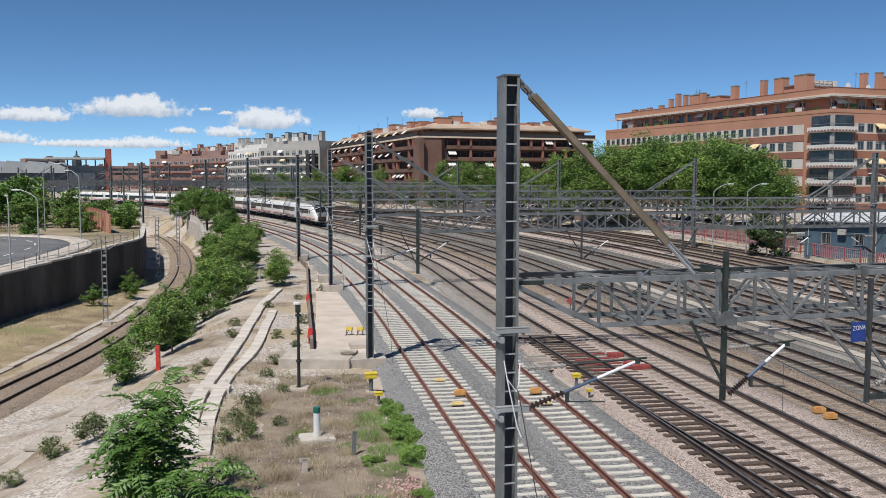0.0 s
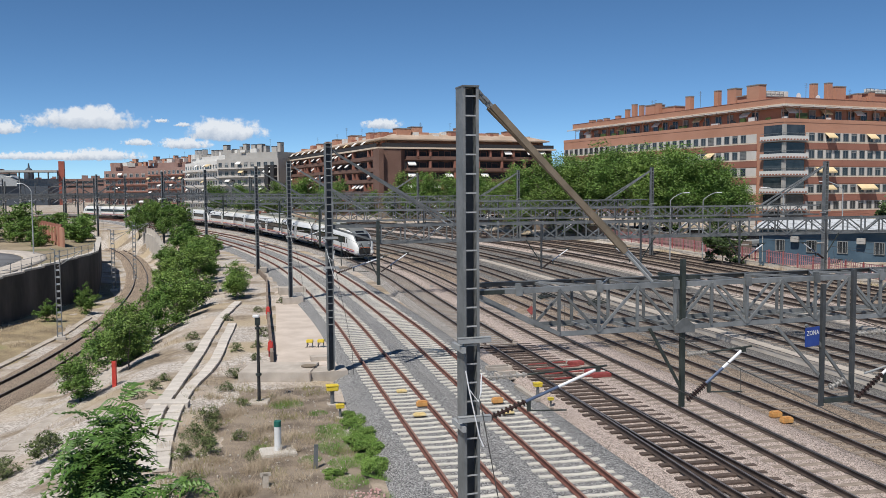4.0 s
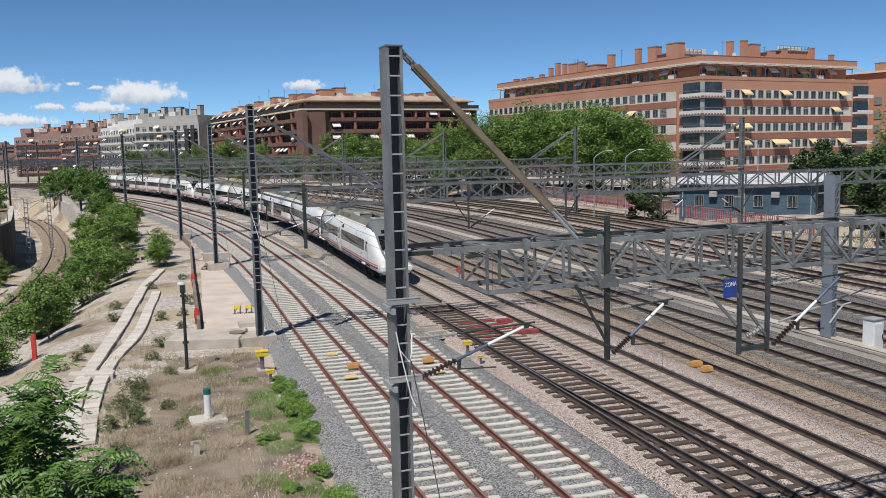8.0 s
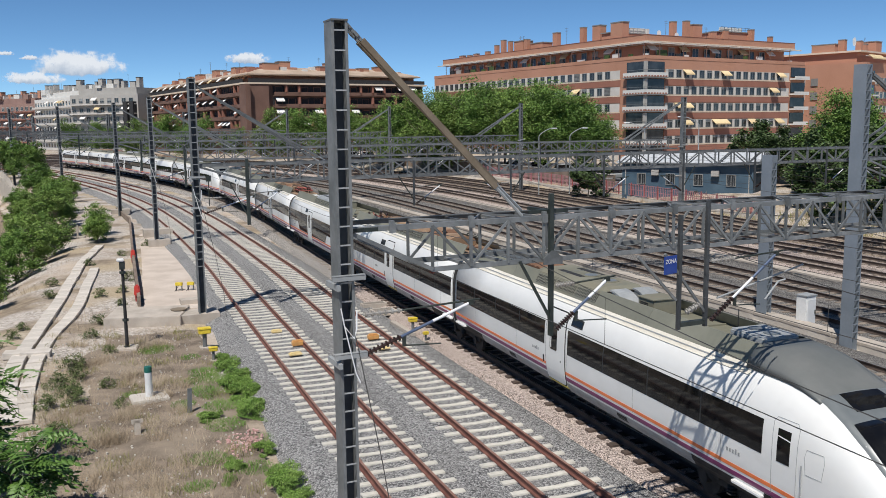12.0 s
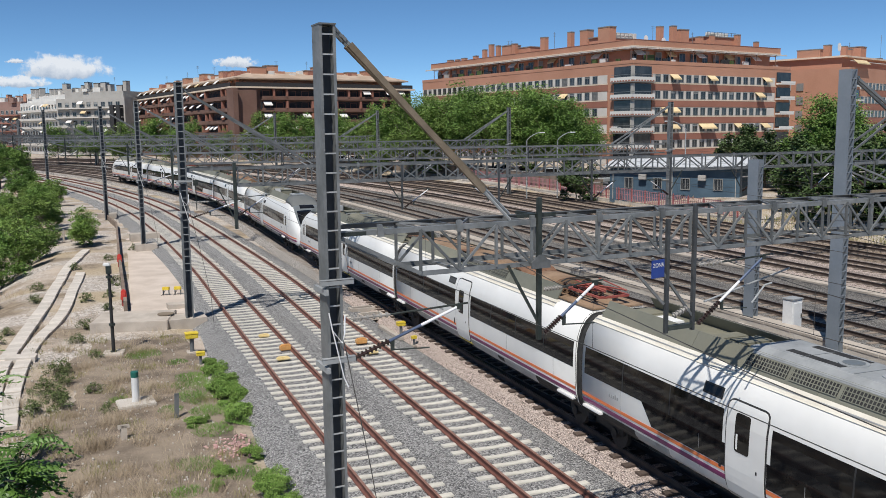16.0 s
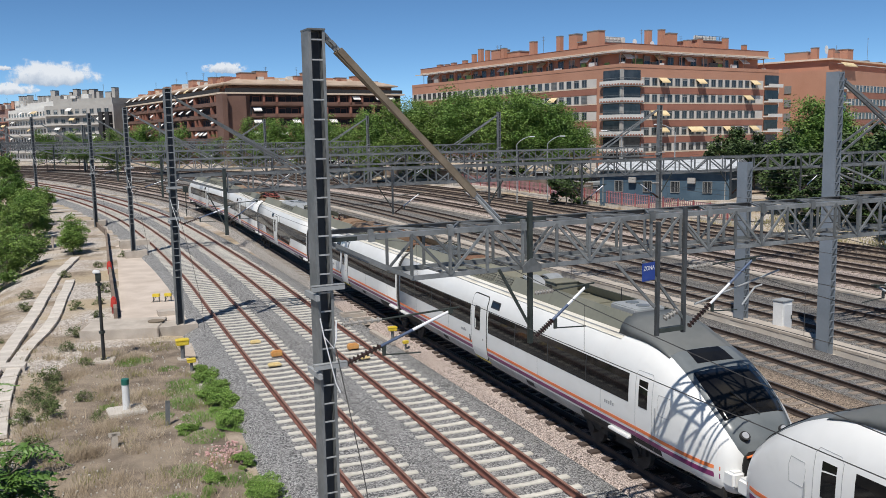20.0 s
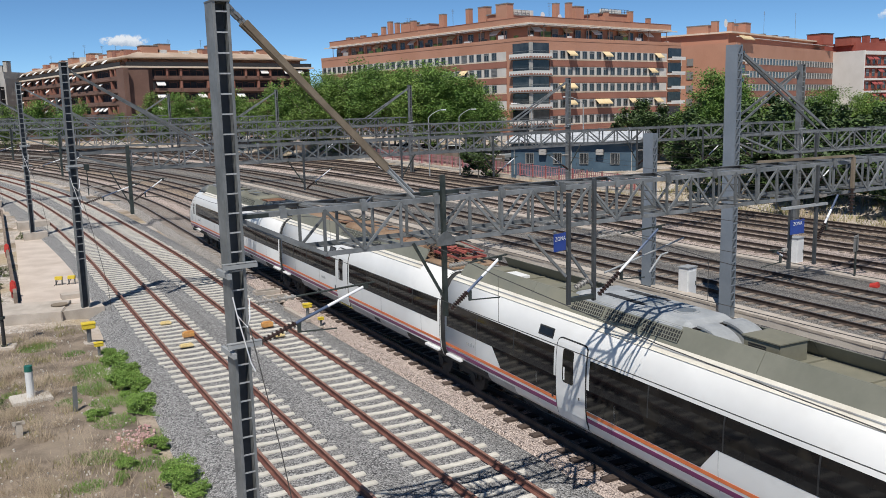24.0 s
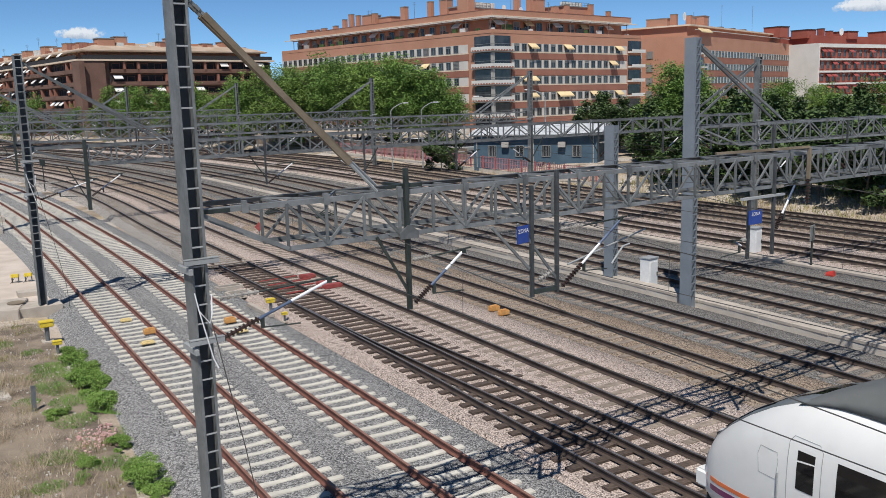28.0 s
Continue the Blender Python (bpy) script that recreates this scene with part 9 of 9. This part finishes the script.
    thing("concrete_peg", "short pale concrete peg in dry grass", "post", m=pose(-4.02, 25.0, -0.45, -14, 3, 20), build=Build().box((0, 0, 0.25), (0.16, 0.14, 0.55)).box((0, 0, 0.5), (0.3, 0.14, 0.1)), material=M["slab"])
    thing("marker_post", "weathered red marker post on gravel", "post", m=pose(-13.9, 42.2, ground_z(-13.9, 42.2)), build=Build().box((0, 0, 0.6), (0.18, 0.18, 1.3)), material=M["red"])
    thing("bollard", "pale stub post on a small slab", "post", m=pose(-15.3, 73.0, ground_z(-15.3, 73)), build=Build().box((0, 0, 0.5), (0.14, 0.14, 1.0)).box((0, 0, 0.05), (1.1, 0.5, 0.12)), material=M["slab"])
    b = Build()
    rnd = random.Random(2)
    for k in range(110):
        x, y = rnd.gauss(-1.0, 0.3), rnd.gauss(23.8, 0.45)
        b.box((x, y, ground_z(x, y) + 0.03), (rnd.uniform(0.03, 0.08), rnd.uniform(0.03, 0.08), 0.05), Matrix.Rotation(rnd.random() * 3, 3, "Z"))
    tagged(new("painted_stones", fixed(b.mesh("painted_stones", M["pink_blot"]))), "scatter of stones sprayed pink", "stones", kind="stuff")
    # boxes between the rails
    for x, y, mt, s, lab in ((-0.05, 36.0, "pale_yellow", 1.0, "faded yellow track balise"), (0.62, 32.1, "pale_yellow", 1.1, "faded yellow track balise"), (0.75, 33.6, "orange_box", 1.0, "orange track sensor box"), (3.95, 32.2, "pale_yellow", 1.1, "faded yellow track balise"),
                             (3.75, 33.9, "orange_box", 1.0, "orange track sensor box"), (13.75, 31.0, "orange_box", 1.0, "orange cable box on ballast"), (13.8, 30.2, "orange_box", 1.0, "orange cable box on ballast")):
        z = -0.16 if mt == "pale_yellow" else -0.12
        bb = soft(Build().box((0, 0, 0.05), (0.44 * s, 0.26, 0.10 if mt == "pale_yellow" else 0.2)).mesh("box", M[mt]), 0.03)
        t = thing("track_sensor", lab, "track sensor", "boxes between the rails", m=pose(x, y, z, 0, 0, 13))
        part("box", bb, None, t)
        part("lid", Build().box((0, 0, 0.105 if mt == "pale_yellow" else 0.16), (0.3 * s, 0.18, 0.03)), M[mt], t)
    # point machine of the turnout
    t = thing("point_machine", "dark red point machine with rods beside the turnout", "point machine", m=pose(8.25, 40.2, -0.22, 0, 0, 12))
    for y, w in ((-1.9, 0.9), (-1.1, 0.8), (0.9, 0.75)):
        part("motor_box", soft(Build().box((0.3, y, 0.12), (w, 0.42, 0.2)).mesh("motor_box", M["dark_red"]), 0.04), None, t)
        part("lid", Build().box((0.3, y + 0.4, 0.14), (w * 0.8, 0.26, 0.16)), M["concrete"], t)
    for k in range(4):
        part("rod", Build().beam((-1.9, -1.8 + k * 1.1, 0.05), (0.3, -1.7 + k * 1.1, 0.08), 0.09, 0.05), M["dark_red"], t)
    for x, y, w, d in ((4.55, 40.6, 1.1, 0.5), (4.8, 39.0, 1.0, 0.7)):
        cch = thing("cable_chamber", "open concrete cable chamber in the ballast", "concrete block", "cable chambers", m=pose(x, y, -0.28, 0, 0, 12))
        part("rim", Build().box((0, -d / 2, 0.1), (w, 0.1, 0.22)).box((0, d / 2, 0.1), (w, 0.1, 0.22)).box((-w / 2, 0, 0.1), (0.1, d, 0.22)).box((w / 2, 0, 0.1), (0.1, d, 0.22)), M["slab"], cch)
        # near-black sheet stands in for the shade down in the chamber
        part("inside", Build().box((0, 0, 0.06), (w - 0.1, d - 0.1, 0.04)), M["dark_void"], cch)
    t = thing("cable_duct", "pale broken cable duct lying across the ballast", "cable duct", m=pose(5.15, 35.4, -0.14, 0, 0, -78), build=Build().box((0, 0, 0), (2.6, 0.2, 0.12)), material=M["slab"])
    t = thing("speed_board", "small red diamond board on a stake", "sign", m=pose(8.2, 54.5, 0.0, 0, 0, 0))
    part("stake", Build().box((0, 0, 0.1), (0.05, 0.05, 0.9)), M["steel"], t)
    part("board", Build().box((0, -0.04, 0.62), (0.42, 0.03, 0.42), Matrix.Rotation(0.785, 3, "Y")), M["dark_red"], t)
    # cabinets and boards between the far tracks
    for x, y, h, lab in ((21.85, 32.25, 1.38, "tall pale grey equipment cabinet on the ballast"), (31.4, 36.7, 1.4, "white equipment cabinet with a grey hood")):
        t = thing("equipment_cabinet", lab, "cabinet", "trackside cabinets", m=pose(x, y, -0.35, 0, 0, 20))
        part("body", soft(Build().box((0, 0, h / 2), (0.64, 0.5, h)).mesh("body", M["cabinet"]), 0.02), None, t)
        d = part("door", soft(Build().box((0, -0.265, h / 2 - 0.02), (0.54, 0.03, h - 0.22)).mesh("door", M["cabinet"]), 0.01), None, t)
        part("handle", Build().box((0.2, -0.295, h / 2), (0.03, 0.04, 0.18)), M["dark_steel"], d)
        part("hood", Build().box((0, 0, h + 0.03), (0.70, 0.56, 0.05)), M["steel_pale"], t)
        part("foot", Build().box((0, 0, 0.04), (0.70, 0.56, 0.22)), M["concrete"], t)
    t = thing("signal_board", "grey board seen from behind on a dark post", "sign", m=pose(30.7, 31.9, -0.4, 0, 0, 30))
    part("post", Build().cyl((0, 0, 0), (0, 0, 2.2), 0.05, 8), M["dark_steel"], t)
    part("board", Build().box((0, 0, 1.9), (0.62, 0.05, 0.75)), M["louvre"], t)
    t = thing("signal_board", "grey signal box on a thin post by the new tracks", "sign", m=pose(-6.6, 95.7, grade(95.7), 0, 0, 10))
    part("post", Build().cyl((0, 0, -0.4), (0, 0, 2.4), 0.05, 8), M["dark_steel"], t)
    part("board", Build().box((0, 0, 2.5), (0.5, 0.25, 0.6)), M["dark_steel"], t)
    thing("bucket", "small red bucket on pale ballast", "bucket", m=pose(30.1, 30.3, -0.2, 80, 0, 30), build=Build().cyl((0, 0, 0), (0, 0, 0.35), 0.16, 14, 0.2), material=M["red"])
    # old truss frames lying between the far tracks
    for x, y, a in ((14.0, 62, 20), (18.5, 70, 5), (11.0, 66, 30)):
        t = thing("stacked_fittings", "heap of dark overhead line fittings on ballast", "fittings", "heaps of fittings", m=pose(x, y, grade(y) - 0.2, 0, 0, a))
        for k in range(5):
            part("tube", Build().cyl((-0.8 + 0.1 * k, 0.2 * k - 0.4, 0.1), (0.9 - 0.1 * k, 0.25 * k - 0.5, 0.25 + 0.06 * k), 0.05, 6), M["dark_steel"], t)


def overhead_wires():
    """Contact and carrier wires over each electrified track, hung at the gantries."""
    for k, ln, near in [("a", L_T1, 2), ("b", L_T2, 2), ("c", L_T3A, 2)] + [(k, LINES[k], 8) for k in ("T4", "T5", "T6", "T7", "T8", "T9", "T10", "T11")]:
        t = thing("overhead_wire", "thin dark contact and carrier wires above a track", "wire", "overhead wires")
        s0, s1 = ln.s_of_y(-8), ln.s_of_y(240)
        top, low = [], []
        s = s0
        drops = []
        while s < s1:
            p, d, r = ln.at(s)
            u = ((p.y - 15.0) / 25.6) % 1.0
            sag = 4 * u * (1 - u)
            z = grade(p.y)
            lo, hi = Vector((p.x, p.y, z + 5.3)), Vector((p.x, p.y, z + 6.35 - 0.75 * sag))
            low.append(lo)
            top.append(hi)
            drops.append((lo, hi))
            s += 3.2
        part("contact_wire", Build().pipe(low, 0.0065, 4), M["wire"], t)
        part("carrier_wire", Build().pipe(top, 0.0065, 4), M["wire"], t)
        b = Build()
        for lo, hi in drops[::2]:
            b.cyl(lo, hi, 0.004, 3, caps=False)
        tagged(part("dropper", b, M["wire"], t, fix=False), kind="stuff")


terrace()
for _x, _y, _h in ((-26.6, 68.4, 7.0), (-33.0, 101.0, 7.0), (-34.2, 113.0, 7.5)):
    lattice_pole(_x, _y, ground_z(_x, _y), _h, "grey lattice steel pole beside the low track")
for _x, _y, _h, _a in ((-35.2, 76.0, 6.0, 180), (-36.5, 73.5, 5.6, 120), (-40.0, 96.5, 7.5, 150), (-51, 112, 8.5, 10), (-34.3, 58.0, 4.4, 170)):
    street_lamp(_x, _y, terrace_z(_y), _h, _a)
for _x, _y, _a in ((29.8, 95.0, 15), (33.4, 94.8, 15), (41.2, 92.0, 170), (46.2, 89.0, 170)):
    street_lamp(_x, _y, ground_z(_x, _y), 7.6, _a, arm=1.8)
small_things()
overhead_wires()


# ---- clouds, far behind everything ----
def cloud(az, el, w, h, seed, dist=2600):
    m = bpy.data.materials.new("cloud")
    n, l, p = nodes_of(m)
    out = n["Material Output"]
    co = n.new("ShaderNodeTexCoord")
    sep = n.new("ShaderNodeSeparateXYZ")
    l.new(co.outputs["Object"], sep.inputs[0])

    def op(kind, a, b=None):
        x = n.new("ShaderNodeMath")
        x.operation = kind
        for i, v in enumerate((a, b)):
            if v is None:
                continue
            if isinstance(v, (int, float)):
                x.inputs[i].default_value = v
            else:
                l.new(v, x.inputs[i])
        return x.outputs[0]

    u, v = op("DIVIDE", sep.outputs[0], w / 2), op("DIVIDE", sep.outputs[2], h / 2)
    below = op("MULTIPLY", op("MINIMUM", op("ADD", v, 0.1), 0.0), 1.6)
    v2 = op("ADD", v, below)
    r = op("SQRT", op("ADD", op("MULTIPLY", u, u), op("MULTIPLY", v2, v2)))
    t = n.new("ShaderNodeTexNoise")
    t.inputs["Scale"].default_value = 3.2 / h
    t.inputs["Detail"].default_value = 8
    t.inputs["Roughness"].default_value = 0.6
    mp = n.new("ShaderNodeMapping")
    mp.inputs["Location"].default_value = (seed * 91.7, seed * 13.1, 0)
    l.new(co.outputs["Object"], mp.inputs[0])
    l.new(mp.outputs[0], t.inputs["Vector"])
    f = op("SUBTRACT", op("ADD", op("MULTIPLY", t.outputs["Fac"], 1.5), 0.22), r)
    mr = n.new("ShaderNodeMapRange")
    mr.interpolation_type = "SMOOTHSTEP"
    mr.inputs["From Min"].default_value, mr.inputs["From Max"].default_value = -0.06, 0.36
    mr.inputs["To Max"].default_value = 0.93
    l.new(f, mr.inputs["Value"])
    # sunlit top and shaded underside are painted into the glowing cloud colour
    mc = n.new("ShaderNodeMix")
    mc.data_type = "RGBA"
    mc.inputs[6].default_value, mc.inputs[7].default_value = (0.44, 0.52, 0.64, 1), (0.86, 0.89, 0.93, 1)
    g = n.new("ShaderNodeMapRange")
    g.inputs["From Min"].default_value, g.inputs["From Max"].default_value = -0.35, 0.25
    l.new(op("ADD", v, op("MULTIPLY", op("SUBTRACT", t.outputs["Fac"], 0.5), 1.2)), g.inputs["Value"])
    l.new(g.outputs[0], mc.inputs[0])
    e = n.new("ShaderNodeEmission")
    l.new(mc.outputs[2], e.inputs[0])
    tr = n.new("ShaderNodeBsdfTransparent")
    mx = n.new("ShaderNodeMixShader")
    l.new(mr.outputs[0], mx.inputs[0])
    l.new(tr.outputs[0], mx.inputs[1])
    l.new(e.outputs[0], mx.inputs[2])
    l.new(mx.outputs[0], out.inputs[0])
    n.remove(p)
    b = Build().add([(-w * 0.75, 0, -h * 0.75), (w * 0.75, 0, -h * 0.75), (w * 0.75, 0, h * 0.75), (-w * 0.75, 0, h * 0.75)], [(0, 1, 2, 3)])
    ob = new("backdrop_cloud", b.mesh("backdrop_cloud", m))
    ob.matrix_world = pose(dist * math.sin(radians(az)), dist * math.cos(radians(az)), 8.3 + dist * el, 0, 0, -az)
    tagged(ob, "white summer cumulus cloud low over the city", "cloud", "clouds", "structure")


for _i, (_az, _el, _w, _h) in enumerate([(-19.3, 0.074, 310, 96), (-25.0, 0.064, 240, 60), (-11.2, 0.063, 230, 100), (-13.6, 0.050, 150, 50), (-1.2, 0.073, 120, 50), (-16.4, 0.052, 90, 28), (-15.0, 0.076, 44, 16), (-13.7, 0.072, 50, 18), (-18.8, 0.037, 260, 50), (-27.5, 0.04, 280, 50),
                                          (-33.0, 0.075, 320, 90), (46.5, 0.078, 190, 60), (48.5, 0.105, 200, 60), (-22, 0.036, 300, 34)]):
    cloud(_az, _el, _w, _h, _i + 1)


# ---- dark soil near the bridge ----
def soil_patch():
    """A sheet of bare brown soil between the ballast and the cable troughs."""
    b = Build()
    ys = [12 + 0.8 * k for k in range(34)]
    rings = []
    for y in ys:
        t1 = L_T1.x_of_y(y)
        left = -6.4 - 0.09 * (y - 24) + 0.5 * math.sin(y * 0.9)
        row = []
        for i in range(15):
            x = t1 - 2.75 + (left - t1 + 2.75) * i / 14
            edge = min(i, 14 - i, (y - 12) / 0.8, (38.4 - y) / 0.8)
            row.append(Vector((x, y, ground_z(x, y) + 0.05 * min(1, edge) - 0.02 + 0.05 * noise.noise(Vector((x * 1.7, y * 1.7, 9))))))
        rings.append(row)
    b.loft(rings, closed=False, caps=False)
    m = mat("bare_brown_soil", (0.16, 0.125, 0.095), (0.33, 0.265, 0.20), 1.4, 0.95, bump=0.6, bscale=9, fine=(22, 0.62), obj=False, stain=(0.5, (0.27, 0.22, 0.165), 0.5, 0.68))
    tagged(new("ground_soil", fixed(b.mesh("ground_soil", m, True))), "bare brown soil with dry stalks beside the ballast", "ground", kind="structure")


def straw_slope():
    """Dry grass slope between the low track and the retaining wall."""
    b = Build()
    rings = []
    for k in range(48):
        y = 24 + 1.8 * k
        x1, x0 = L_LEFT.x_of_y(y) - 2.7 - 0.4 * math.sin(y * 0.7), wall_x(y) + 0.3
        row = []
        for i in range(9):
            x = x0 + (x1 - x0) * i / 8
            row.append(Vector((x, y, ground_z(x, y) + (0.03 if i < 8 else -0.03) + 0.06 * noise.noise(Vector((x, y, 3))))))
        rings.append(row)
    b.loft(rings, closed=False, caps=False)
    m = mat("straw_covered_soil", (0.24, 0.185, 0.115), (0.42, 0.335, 0.20), 0.5, 0.95, bump=0.6, bscale=7, fine=(9, 0.7), obj=False, stain=(0.25, (0.20, 0.20, 0.085), 0.54, 0.68))
    tagged(new("ground_slope", fixed(b.mesh("ground_slope", m, True))), "dry grassy slope below the retaining wall", "ground", kind="structure")


soil_patch()
straw_slope()


motions()
